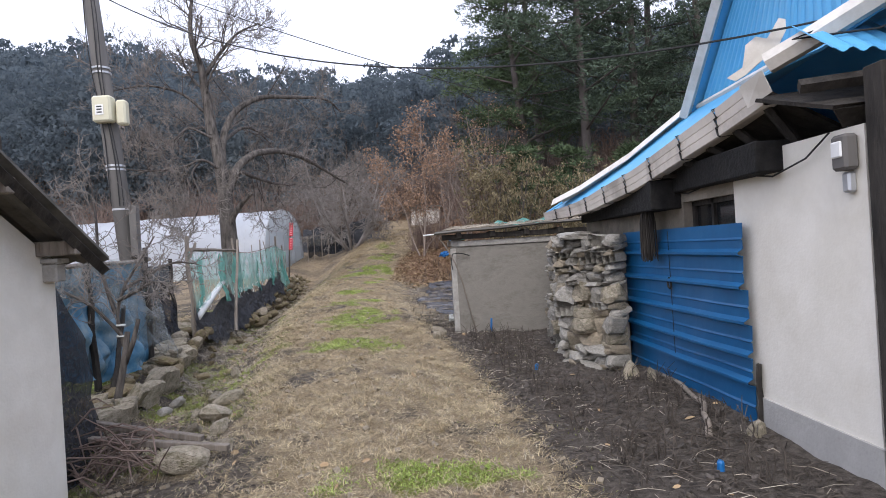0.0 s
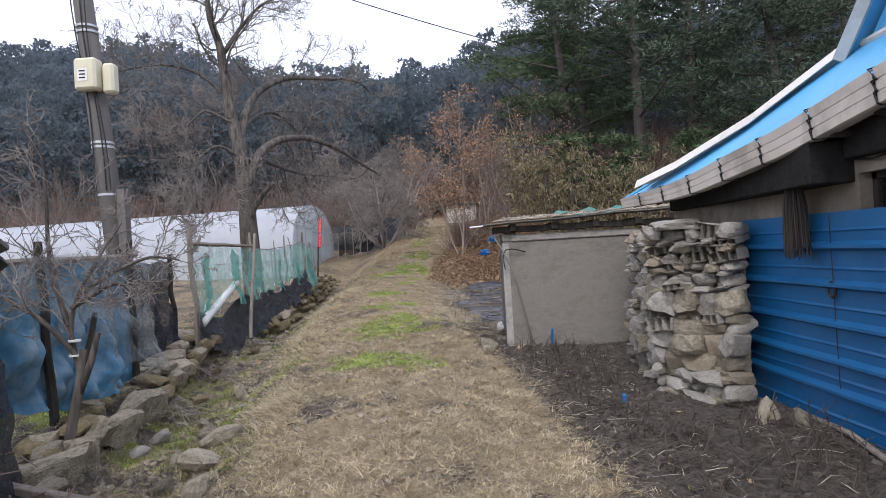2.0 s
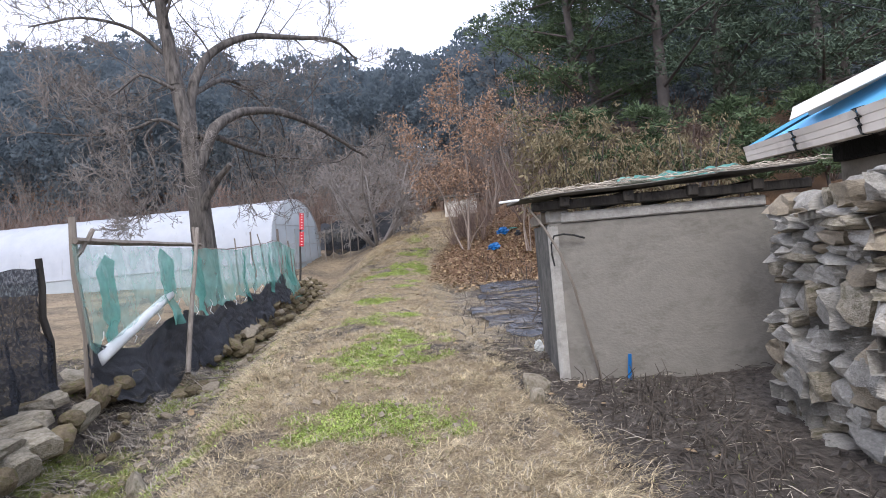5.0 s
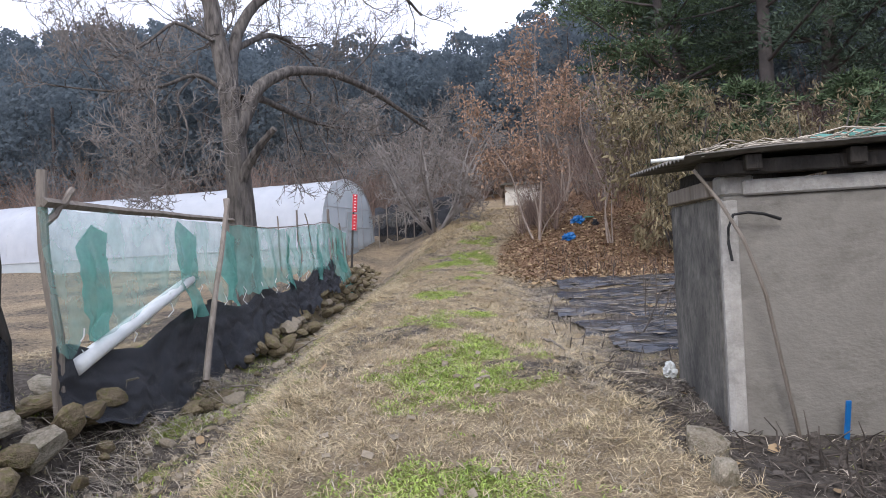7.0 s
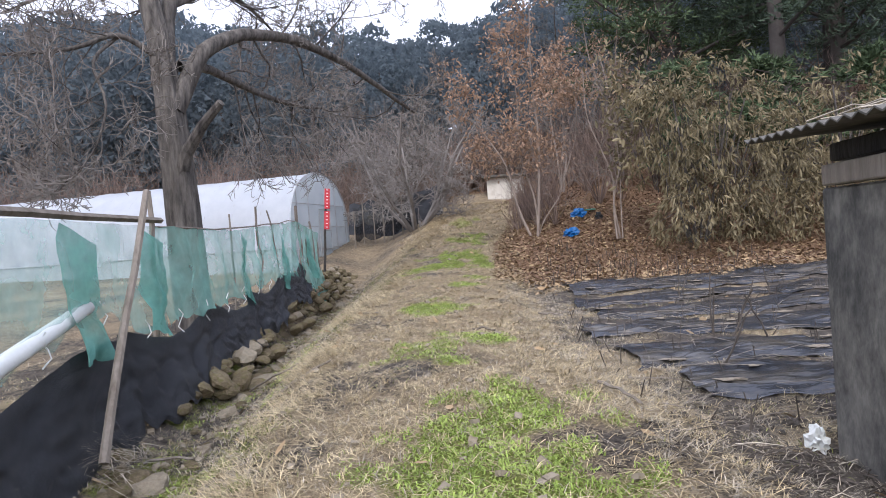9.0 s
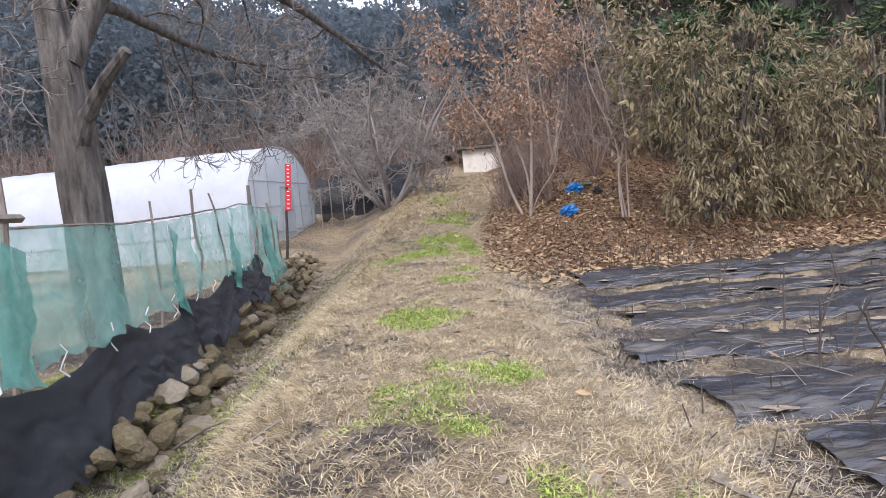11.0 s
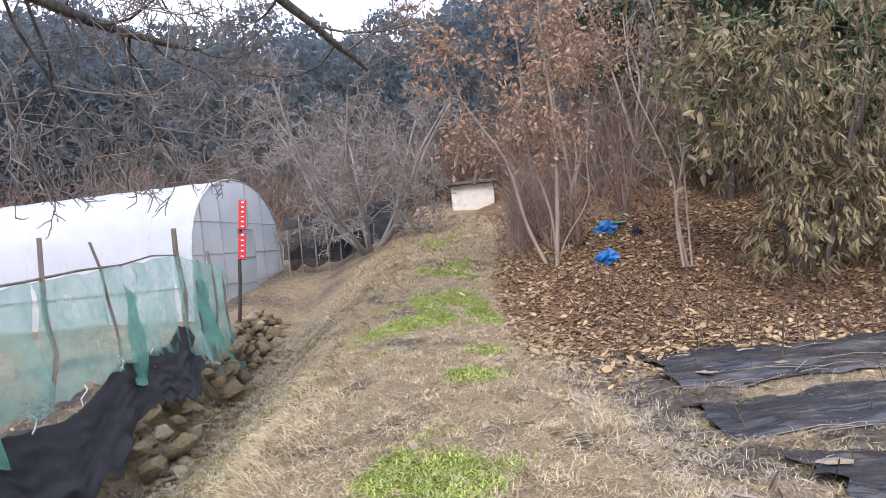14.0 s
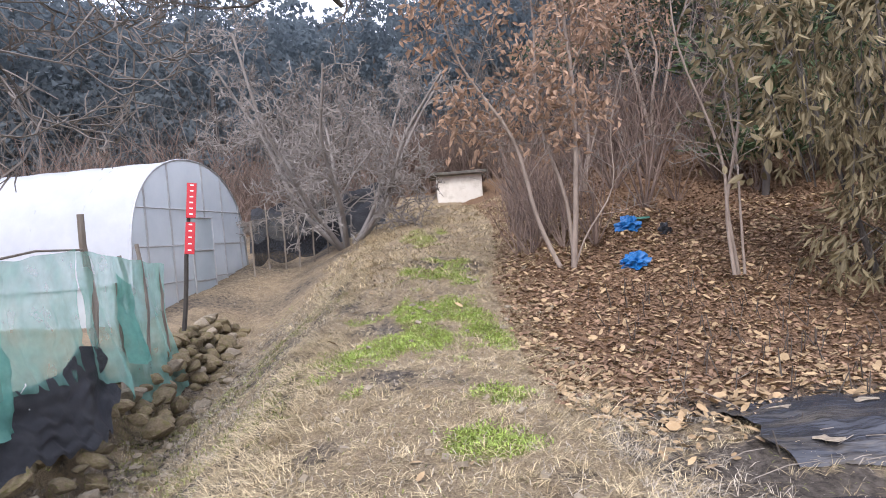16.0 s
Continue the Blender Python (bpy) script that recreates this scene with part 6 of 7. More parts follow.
T_SHRUB = [shrub_template(g, 2.4, 13) for _ in range(5)]
spots = []
for _ in range(250):
    y = g.uniform(33, 47)
    x = g.uniform(-26 - (y - 33), 12)
    if -3.8 < x < 0.3 and y < 43:
        continue
    spots.append((x, y, float(gz(x, y)) - 0.1, g.uniform(0.6, 1.5)))
for _ in range(90):
    x, y = g.uniform(0.5, 12), g.uniform(25.5, 34)
    spots.append((x, y, float(gz(x, y)) - 0.1, g.uniform(0.5, 1.1)))
for _ in range(70):
    x, y = g.uniform(-4.5, 1.5), g.uniform(44.2, 49)
    spots.append((x, y, float(gz(x, y)) - 0.1, g.uniform(0.8, 1.5)))
for _ in range(26):
    y = g.uniform(24.3, 29)
    x = float(at_y(PATH_X, y)) + g.uniform(1.35, 2.5)
    spots.append((x, y, float(gz(x, y)) - 0.05, g.uniform(0.3, 0.6)))
mass("shrubs", T_SHRUB, spots, M_SHRUB, "tangled leafless brown shrubs under the wood", "shrubs")
T_TALL = []
for k in range(4):
    v, f = shrub_template(g, 5.2, 15)
    ob = mesh_np("sapling", v, f, M_TWIG)
    T_TALL.append(ob.data)
    bpy.data.objects.remove(ob)
for k in range(70):
    x, y = g.uniform(-30, 6), g.uniform(37, 50)
    x = x - 5 if -4.5 < x < 0.8 else x
    ob = new("sapling", T_TALL[k % 4])
    s = g.uniform(0.7, 1.2)
    ob.matrix_basis = pose(x, y, float(gz(x, y)) - 0.1, 0, 0, g.uniform(0, 360)) @ Matrix.Diagonal((s, s, s, 1))
    tagged(ob, "grey leafless sapling at the edge of the conifers", "sapling", "bare saplings below the wood")


# ---- ground cover ----
def scatter(n, lo, hi, want, seed):
    g = np.random.default_rng(seed)
    x, y = g.uniform(lo[0], hi[0], n), g.uniform(lo[1], hi[1], n)
    keep = g.random(n) < want(x, y)
    x, y = x[keep], y[keep]
    return x, y, gz(x, y), g


def blades(name, x, y, z, g, length, width, lift, material, label, category, rel=None):
    n = len(x)
    az = g.uniform(0, 2 * math.pi, n) if rel is None else rel
    L = length * g.uniform(0.5, 1.3, n)
    up = g.uniform(*lift, n)
    d = np.stack([np.cos(az) * np.cos(up), np.sin(az) * np.cos(up), np.sin(up)], 1)
    side = np.stack([-np.sin(az), np.cos(az), g.uniform(-.3, .3, n)], 1) * (width * g.uniform(0.6, 1.3, n))[:, None]
    p = np.stack([x, y, z + 0.004], 1)
    mid = p + d * (L * 0.55)[:, None]
    tip = p + d * L[:, None] + np.stack([np.cos(az) * 0.1, np.sin(az) * 0.1, -np.abs(np.sin(up)) * 0.35], 1) * L[:, None]
    v = np.stack([p - side, p + side, mid + side * 0.8, mid - side * 0.8, tip], 1).reshape(-1, 3)
    k = np.arange(n)[:, None] * 5
    ob = mesh_np(name, v, [k + np.array([[0, 1, 2, 3]]), k + np.array([[3, 2, 4]])], material)
    return tagged(ob, label, category, kind="stuff")


def near_weight(y):
    return np.clip(1.25 - (y - 3) / 32, 0.5, 1)


x, y, z, g = scatter(470000, (-6.4, 3.0), (1.4, 27), lambda x, y: cover_at(x, y)[:, 0] * (1 - 0.75 * cover_at(x, y)[:, 1]) * near_weight(y), 101)
blades("straw", x, y, z, g, 0.08, 0.0019, (0.0, 0.55), M_STRAW, "flattened dry straw on the farm path", "straw")
x, y, z, g = scatter(130000, (-6.4, 3.0), (1.4, 30), lambda x, y: (0.15 + 0.85 * cover_at(x, y)[:, 0]) * (1 - 0.6 * cover_at(x, y)[:, 1]) * near_weight(y) * (cover_at(x, y)[:, 2] < 0.5), 102)
blades("dead_grass", x, y, z, g, 0.075, 0.0018, (0.1, 1.0), M_STRAW_GREY, "short grey dead grass", "grass")
# tufts of bent dead grass, standing a little above the mat
def tufts(count, lo, hi, want, seed, per, reach, length, width, lift, material, name, label, category):
    x, y, z, g = scatter(count, lo, hi, want, seed)
    n = len(x) * per
    r, a = g.uniform(0, reach, n), g.uniform(0, 6.283, n)
    xx, yy = np.repeat(x, per) + r * np.cos(a), np.repeat(y, per) + r * np.sin(a)
    size = np.repeat(g.uniform(0.5, 1.3, len(x)), per)
    lean = a + np.repeat(g.normal(size=len(x)) * 0.8, per) + g.normal(size=n) * 0.5
    blades(name, xx, yy, gz(xx, yy), g, length * size, width, lift, material, label, category, lean)


def on_bank(x, y):
    return (x < at_y(PATH_X, y) - at_y(PATH_W, y) + 0.1) & (x > at_y(EDGE_X, y) - 0.15)


tufts(9000, (-4.6, 3.2), (1.0, 26), lambda x, y: cover_at(x, y)[:, 0] * (1 - 0.8 * cover_at(x, y)[:, 1]) * near_weight(y), 121, 16, 0.06, 0.085, 0.0017, (0.15, 1.0), M_STRAW, "straw_tufts", "tousled tufts of dry straw-coloured grass on the path", "grass")
tufts(3200, (-5.5, 24), (0.6, 40), lambda x, y: np.abs(x - at_y(PATH_X, y)) < 2.2, 125, 9, 0.14, 0.16, 0.004, (0.1, 0.9), M_STRAW, "far_tufts", "dry grass tufts where the path climbs to the trees", "grass")
tufts(4200, (-6.4, 5), (-1.6, 26), lambda x, y: on_bank(x, y) * 0.8, 122, 13, 0.07, 0.1, 0.0019, (0.1, 1.1), M_STRAW_GREY, "bank_tufts", "grey dead grass tufts on the ditch bank", "grass")
tufts(9000, (-6.4, 5), (-1.6, 24), lambda x, y: on_bank(x, y) * np.clip(0.45 + 0.6 * np.sin(y * 1.7 + 2 * np.sin(x * 2)), 0, 1), 123, 14, 0.07, 0.055, 0.003, (0.2, 1.2), M_BANKGREEN, "bank_weeds", "dull green weeds in the ditch", "weeds")
tufts(2600, (-1.6, 11.5), (1.6, 20.5), lambda x, y: (x > at_y(PATH_X, y) + at_y(PATH_W, y) - 0.2) * (x < at_y(PATH_X, y) + at_y(PATH_W, y) + 0.9) * 0.8, 124, 12, 0.07, 0.1, 0.0017, (0.1, 1.0), M_STRAW_GREY, "edge_tufts", "grey dead grass tufts along the field edge", "grass")
# long bent grass along both shoulders of the path
xs, ys = [], []
g = np.random.default_rng(103)
for _ in range(9000):
    yy = g.uniform(7, 29)
    s = -1 if g.random() < 0.85 else 1
    if wob(yy * 0.9, s * 3.0, 8.1) + 0.35 * g.normal() < 0.02:
        continue
    cx = float(at_y(PATH_X, yy)) + s * (float(at_y(PATH_W, yy)) + g.uniform(-0.35, 0.2 if s < 0 else 0.3))
    k = g.integers(3, 9)
    xs += list(cx + g.normal(size=k) * 0.05)
    ys += list(yy + g.normal(size=k) * 0.05)
x, y = np.array(xs), np.array(ys)
side = np.where(x < at_y(PATH_X, y), math.pi, 0.0) + g.normal(size=len(x)) * 0.8
blades("long_grass", x, y, gz(x, y), g, 0.2, 0.0015, (-0.1, 0.7), M_STRAW, "long bleached grass drooping over the bank", "grass", side)
x, y, z, g = scatter(9000, (-5.2, 8.4), (-2.6, 13.6), lambda x, y: (np.abs(x - at_y(EDGE_X, y) - 0.12) < 0.3) * (np.sin(y * 2.9) + np.sin(y * 5.3 + 1) > -0.5), 111)
blades("trailing_grass", x, y, z + 0.1, g, 0.2, 0.0026, (-0.5, 0.5), M_STRAW_GREY, "dead grass trailing over the mossy stones", "grass", g.normal(size=len(x)) * 0.7)
x, y, z, g = scatter(60000, (-5.0, 3.0), (1.2, 22), lambda x, y: cover_at(x, y)[:, 0] * np.clip(1.2 - (y - 3) / 16, 0.1, 1) * (0.35 + 0.65 * (np.sin(x * 3.1 + 2 * np.sin(y * 2.3)) > 0.2)), 110)
blades("loose_straw", x, y, z + 0.01, g, 0.12, 0.0012, (0.0, 0.25), M_STRAW, "loose tufts of longer dry straw", "straw")
x, y, z, g = scatter(760000, (-6.2, 3.4), (1.2, 27), lambda x, y: np.clip(1.6 * cover_at(x, y)[:, 1] - 0.25, 0, 1) * np.where(x > at_y(PATH_X, y) - at_y(PATH_W, y), 1, 0.25), 104)
blades("clover", x, y, z, g, 0.036, 0.0045, (0.1, 1.2), M_CLOVER, "patches of low green clover and grass", "grass")
x, y, z, g = scatter(26000, (-6.2, 3.0), (1.2, 27), lambda x, y: 0.3 + 0.3 * np.sin(x * 2.3 + 1.7 * np.sin(y * 1.1)), 105)
blades("weeds", x, y, z, g, 0.035, 0.0035, (0.2, 1.1), M_BANKGREEN, "scattered small green weeds", "weeds")


def litter(name, x, y, z, g, size, material, label, parent=None):
    n = len(x)
    az, tilt = g.uniform(0, 6.28, n), g.normal(size=n) * 0.3
    d = np.stack([np.cos(az), np.sin(az), np.sin(tilt)], 1)
    side = np.stack([-np.sin(az), np.cos(az), g.normal(size=n) * 0.45], 1)
    L = (size * g.uniform(0.5, 1.35, n))[:, None]
    p = np.stack([x, y, z + 0.006 + g.uniform(0, 0.016, n)], 1)
    upv = np.array((0, 0, 1.0)) * L * g.uniform(0.03, 0.22, n)[:, None]
    a1, a2 = p + d * L * 0.28, p + d * L * 0.7
    v = np.stack([p + upv * 0.4, a1 + side * L * 0.2 + upv * 0.6, a2 + side * L * 0.19 + upv * 0.6, p + d * L + upv * 0.5, a2 - side * L * 0.19 + upv * 0.7, a1 - side * L * 0.2 + upv * 0.6], 1).reshape(-1, 3)
    k = np.arange(n)[:, None] * 6
    f = np.concatenate([k + np.array([[0, 1, 2, 3]]), k + np.array([[0, 3, 4, 5]])])
    return tagged(mesh_np(name, v, f, material), label, "leaves", kind="stuff")


x, y, z, g = scatter(100000, (-2.2, 19.4), (9, 33), lambda x, y: cover_at(x, y)[:, 2] * np.clip(1.3 - (y - 20) / 14, 0.2, 1) * np.clip(1.3 - x / 9, 0.2, 1), 106)
litter("leaf_litter", x, y, z, g, 0.055, M_LITTER, "brown fallen leaves covering the slope")
x, y, z, g = scatter(26000, (-2.0, 19.2), (6, 26), lambda x, y: np.clip(cover_at(x, y)[:, 2] * 0.4 + 0.9 * np.exp(-((y - 20.1) / 0.45) ** 2), 0, 1) * (x > at_y(PATH_X, y) + at_y(PATH_W, y) - 0.1), 107)
litter("leaf_litter", x, y, z, g, 0.08, M_LITTER_PALE, "large pale tan leaves strewn by the field")
x, y, z, g = scatter(2600, (-6.2, 3.2), (4, 25), lambda x, y: 0.2 + 0 * x, 108)
litter("stray_leaves", x, y, z, g, 0.08, M_LITTER_PALE, "stray dry leaves on path and field")

# dead stalks standing in the dark beds
sk_ = Geo()
g = np.random.default_rng(109)
for _ in range(600):
    x, y = g.uniform(0.1, 2.5), g.uniform(4.2, 11.0)
    if x < at_y(PATH_X, y) + at_y(PATH_W, y) + 0.5 or (x > 1.3 and y > 7.4):
        continue
    z = float(gz(x, y))
    for k in range(g.integers(1, 4)):
        h = g.uniform(0.06, 0.28)
        b = np.array((x + g.normal() * 0.03, y + g.normal() * 0.03, z - 0.02))
        sk_.tube([b, b + (g.normal() * 0.03, g.normal() * 0.03, h * 0.6), b + (g.normal() * 0.07, g.normal() * 0.07, h)], [0.006, 0.005, 0.003], 4)
for _ in range(520):
    x, y = g.uniform(-0.9, 3.2), g.choice([g.uniform(12.8, 20), g.uniform(20, 23)])
    z = float(gz(x, y))
    b = np.array((x, y, z - 0.02))
    h = g.uniform(0.05, 0.24)
    sk_.tube([b, b + (g.normal() * 0.05, g.normal() * 0.05, h)], [0.006, 0.004], 4)
tagged(sk_.make("dead_stalks", M_STALK), "dark dead plant stalks in the beds", "stalks", kind="stuff")
for name, count, x_hi, y_lo, y_hi, r, mat_, lab in (("straw_stems", 380, 5.0, 13.0, 20.2, 0.0032, M_WOOD, "broken pale stems lying on the mulch"), ("dead_twigs", 3400, 2.6, 3.8, 12.8, 0.0035, M_STALK, "dark broken stems matted over the bed"), ("chaff", 500, 2.6, 3.8, 12.8, 0.0025, M_STRAW_GREY, "pale chaff on the dark bed")):
    lt = Geo()
    for _ in range(count):
        x, y = g.uniform(-0.9, x_hi), g.uniform(y_lo, y_hi)
        if x < at_y(PATH_X, y) + at_y(PATH_W, y) + 0.2 or (x > 1.4 and 7.4 < y < 11):
            continue
        a, L = g.normal() * 0.6 if y > 12.5 else g.uniform(0, 6.28), g.uniform(0.06, 0.3) * (1 + 1.2 * (name == "straw_stems"))
        if name == "straw_stems" and g.random() < 0.75:
            y = 14.45 + 1.2 * round((y - 14.45) / 1.2) + g.normal() * 0.1
        z = float(gz(x, y)) + 0.012 + (0.05 if y > 13.3 else 0)
        lt.tube([(x, y, z), (x + L * 0.5 * math.cos(a), y + L * 0.5 * math.sin(a), z + g.uniform(0, 0.035)), (x + L * math.cos(a), y + L * math.sin(a), z)], [r, r * 1.2, r * 0.7], 3)
    tagged(lt.make(name, mat_), lab, "stems", kind="stuff")
cl = Geo()
for _ in range(1300):
    x, y = g.uniform(-0.6, 2.6), g.uniform(3.8, 13.2)
    if x < at_y(PATH_X, y) + at_y(PATH_W, y) + 0.15:
        continue
    s = g.uniform(0.01, 0.035)
    cl.box((x, y, float(gz(x, y)) + s * 0.15), (s * 2, s * 1.6, s), Euler((g.uniform(-.6, .6), g.uniform(-.6, .6), g.uniform(0, 3))).to_matrix())
tagged(cl.make("clods", M_CLOD), "dark earth clods in the beds", "soil", kind="stuff")
pb = Geo()
for _ in range(1500):
    y = g.uniform(4, 25)
    dx_, px_ = float(at_y(DITCH_X, y)), float(at_y(PATH_X, y))
    x = dx_ + g.normal() * 0.35 if g.random() < 0.75 else px_ + g.normal() * 0.8
    s = g.uniform(0.01, 0.035)
    z = float(gz(x, y)) + s * 0.3
    pb.box((x, y, z), (s * 2, s * 1.5, s), Euler((g.uniform(-.5, .5), g.uniform(-.5, .5), g.uniform(0, 3))).to_matrix())
tagged(pb.make("pebbles", M_STONE_TAN), "small pebbles in ditch and path", "pebbles", kind="stuff")

# ---- smaller things ----
def tagged_geo(geo, name, material, label, category, group="", smooth=False):
    return tagged(geo.make(name, material, smooth=smooth), label, category, group)


# gnarled vine tree, planks and brush by the outbuilding
def vine_tree():
    g = np.random.default_rng(55)
    t = thing("gnarled_vine_tree", "small gnarled bare tree in front of the blue tarpaulin", "tree")
    geos, tips = (Geo(), Geo()), []
    conf = dict(wobble=0.22, up=0.05, thin=1, levels=3, kids=(9, 6, 4), angle=(25, 75), ratio=(0.4, 0.65), least=0.0045, span=1.2)
    b = np.array((-3.72, 6.85, -0.25))
    geos[0].tube([b, b + (0.06, 0.05, 0.35), b + (0.14, 0.08, 0.75), b + (0.18, 0.1, 1.05)], [0.05, 0.042, 0.036, 0.03], 9)
    geos[0].tube([b + (0.14, 0.08, 0.7), b + (0.24, 0.1, 0.95), b + (0.3, 0.12, 1.18)], [0.032, 0.03, 0.022], 8)
    for pts in ([(0.15, 0.1, 0.85), (0.05, 0.12, 1.2), (0.12, 0.15, 1.5), (0.32, 0.2, 1.85), (0.45, 0.3, 2.1)], [(0.16, 0.1, 0.95), (-0.1, 0.0, 1.35), (-0.5, -0.1, 1.6), (-0.95, -0.1, 1.72)],
                [(0.12, 0.15, 1.5), (0.4, 0.3, 1.7), (0.65, 0.4, 1.8), (0.85, 0.45, 1.75)], [(0.05, 0.12, 1.25), (-0.15, 0.2, 1.8), (-0.2, 0.3, 2.4), (-0.28, 0.35, 2.9)],
                [(0.1, 0.1, 1.4), (0.4, -0.1, 1.5), (0.65, -0.2, 1.6), (0.8, -0.2, 1.55)]):
        guided((geos[0], geos[1]), g, [b + p for p in pts], 0.024, 0.008, conf, tips, 6, 0.2)
    geos[0].make("trunk", M_BARK, t, smooth=True)
    geos[1].make("crown", M_TWIG, t)
    for z in (1.0, 1.12):
        r = Geo()
        r.tube([b + (0.11, 0.1, z), b + (0.11, 0.1, z + 0.015)], 0.05, 10)
        r.make("white_tie", M_WHITEPIPE, t)


vine_tree()
for k, (p, q) in enumerate((((-3.55, 5.62, 0.02), (-1.98, 5.5, -0.12)), ((-3.4, 5.8, 0.1), (-2.25, 5.62, -0.06)))):
    p, q = Vector(p), Vector(q)
    bm_ = bevelled(((q - p).length, 0.07, 0.055), 0.006)
    ob = part("timber", bm_, M_WOOD, None, "", Matrix.Translation((p + q) / 2) @ (q - p).to_track_quat("X", "Z").to_matrix().to_4x4())
    tagged(ob, "weathered grey timber lying across brush by the wall", "timber", "timbers by the outbuilding")
br = Geo()
g = np.random.default_rng(56)
for _ in range(110):
    c = np.array((-3.05 + g.normal() * 0.25, 5.5 + g.normal() * 0.22, -0.27))
    d = g.normal(size=3) * (1, 0.8, 0.35)
    d /= np.linalg.norm(d)
    L = g.uniform(0.25, 0.75)
    h = abs(g.normal()) * 0.16 + 0.02
    br.tube([c - d * L / 2 + (0, 0, h), c + (0, 0, h + 0.06), c + d * L / 2 + (0, 0, h - 0.03)], [0.006, 0.008, 0.003], 4)
tagged(br.make("brush_pile", M_SHRUB), "pile of dry brown twigs and prunings", "brush", kind="stuff")
bk = thing("wall_bracket", "small pale concrete bracket block under the eave", "bracket")
part("block", bevelled((0.16, 0.12, 0.14), 0.01), M_CONCRETE, bk, "", (-3.02, 4.83, 1.5))
part("cap", bevelled((0.2, 0.16, 0.035), 0.006), M_CONCRETE, bk, "", (-3.02, 4.83, 1.59))

# things at the house
bundle = thing("brush_bundle", "dark bundle of dried stalks hanging from the eave", "bundle")
bgm = Geo()
g = np.random.default_rng(57)
bx, by = wall_x(7.22) - 0.2, 7.22
for _ in range(90):
    a, r = g.uniform(0, 6.28), g.uniform(0.02, 0.09)
    top = (bx + 0.3 * r * math.cos(a), by + 0.3 * r * math.sin(a), 2.02)
    bgm.tube([top, (bx + r * math.cos(a), by + r * 1.3 * math.sin(a), 1.65), (bx + 1.1 * r * math.cos(a), by + 1.5 * r * math.sin(a), 1.2 + g.uniform(0, 0.12))], [0.006, 0.007, 0.004], 4)
bgm.make("stalk_mass", M_DARKWOOD, bundle)
bgm = Geo()
bgm.tube([(bx, by, 2.0), (bx + 0.05, by, 2.12)], 0.012, 6)
bgm.make("tie", M_BLACK, bundle)
for pts, nm in (([(wall_x(7) - 0.03, 7.0, 1.98), (wall_x(6.5) - 0.04, 6.5, 1.92), (wall_x(6) - 0.03, 6.0, 1.98), (wall_x(5.5) - 0.05, 5.5, 1.99), (wall_x(5) - 0.06, 5.0, 1.92), (wall_x(4.6) - 0.05, 4.6, 2.0), (wall_x(4.3) - 0.05, 4.35, 2.14)], "wall_cable"),
                ([(wall_x(7.4) - 0.03, 7.4, 1.95), (wall_x(7.45) - 0.04, 7.45, 1.75), (wall_x(7.5) - 0.04, 7.5, 1.62)], "wall_cable"),
                ([(2.98, 4.3, 2.95), (2.6, 4.5, 2.85), (3.0, 4.2, 2.8), (3.4, 3.9, 2.9)], "wall_cable")):
    r_ = rod(pts, 0.009, 5, 3, 0.004)
    tagged_geo(r_, nm, M_BLACK, "thin black cable strung along the house wall", "cable", "cables on the house")
mtr = thing("electric_meter", "grey electric meter with glass dome on the house wall", "meter")
part("case", bevelled((0.1, 0.16, 0.24), 0.02), M_POLE, mtr, "", (wall_x(4.2) - 0.05, 4.2, 1.98))
part("dial", bevelled((0.02, 0.11, 0.11), 0.01), M_PAPER, mtr, "white dial", (wall_x(4.2) - 0.105, 4.2, 2.0))
part("bracket", bevelled((0.06, 0.08, 0.14), 0.015), M_GALV, mtr, "", (wall_x(4.2) - 0.03, 4.2, 1.78))
bs_ = rod([(2.1, 5.18, -0.19), (2.22, 5.55, -0.1), (2.36, 5.9, -0.12), (2.47, 6.5, -0.14), (2.46, 7.6, -0.12)], 0.03, 7, 4, 0.012)
tagged_geo(bs_, "fallen_branch", M_WOOD, "crooked grey branch lying below the blue sheets", "branch", smooth=True)
tagged_geo(rod([(wall_x(5.42) - 0.03, 5.42, -0.3), (wall_x(5.4) - 0.03, 5.41, 0.35)], 0.03, 4, 5, 0.004), "stake", M_DARKWOOD, "short dark wooden stake holding the blue sheet", "stake")

# overhead cable from the pole to the house corner
A, B = np.array((3.0, 4.5, 3.0)), np.array((-5.72, 9.9, 6.2))
for k, sag in ((0, 0.85),):
    cb = Geo()
    cb.tube([A + (B - A) * f - np.array((0, 0, sag * 4 * f * (1 - f))) for f in np.linspace(0, 1, 30)], 0.009, 5)
    tagged_geo(cb, "overhead_cable", M_BLACK, "thin dark cable from the pole to the house", "cable")
cb = Geo()
A, B = np.array((8.0, 13.5, 3.2)), np.array((-6.5, 9.9, 6.9))
cb.tube([A + (B - A) * f - np.array((0, 0, 2.4 * f * (1 - f))) for f in np.linspace(0, 1, 30)], 0.008, 5)
tagged_geo(cb, "overhead_cable", M_BLACK, "thin dark cable crossing towards the hillside", "cable")

# blue caps and stake in the beds
for k, (x, y) in enumerate(((1.14, 8.28), (1.88, 4.47))):
    cg = Geo()
    z = float(gz(x, y))
    cg.tube([(x, y, z - 0.03), (x, y, z + 0.06), (x + 0.003, y, z + 0.075)], [0.028, 0.026, 0.018], 12)
    tagged_geo(cg, "pipe_cap", M_BLUEBAG, "small bright-blue plastic pipe cap in the soil", "cap", "blue caps in the bed")
part_ob = part("marker_stake", bevelled((0.035, 0.012, 0.3), 0.003), M_BLUEBAG, None, "", pose(0.77, 11.1, 0.08, 4, 3, 10))
tagged(part_ob, "bright-blue plastic marker stake by the shed wall", "stake")

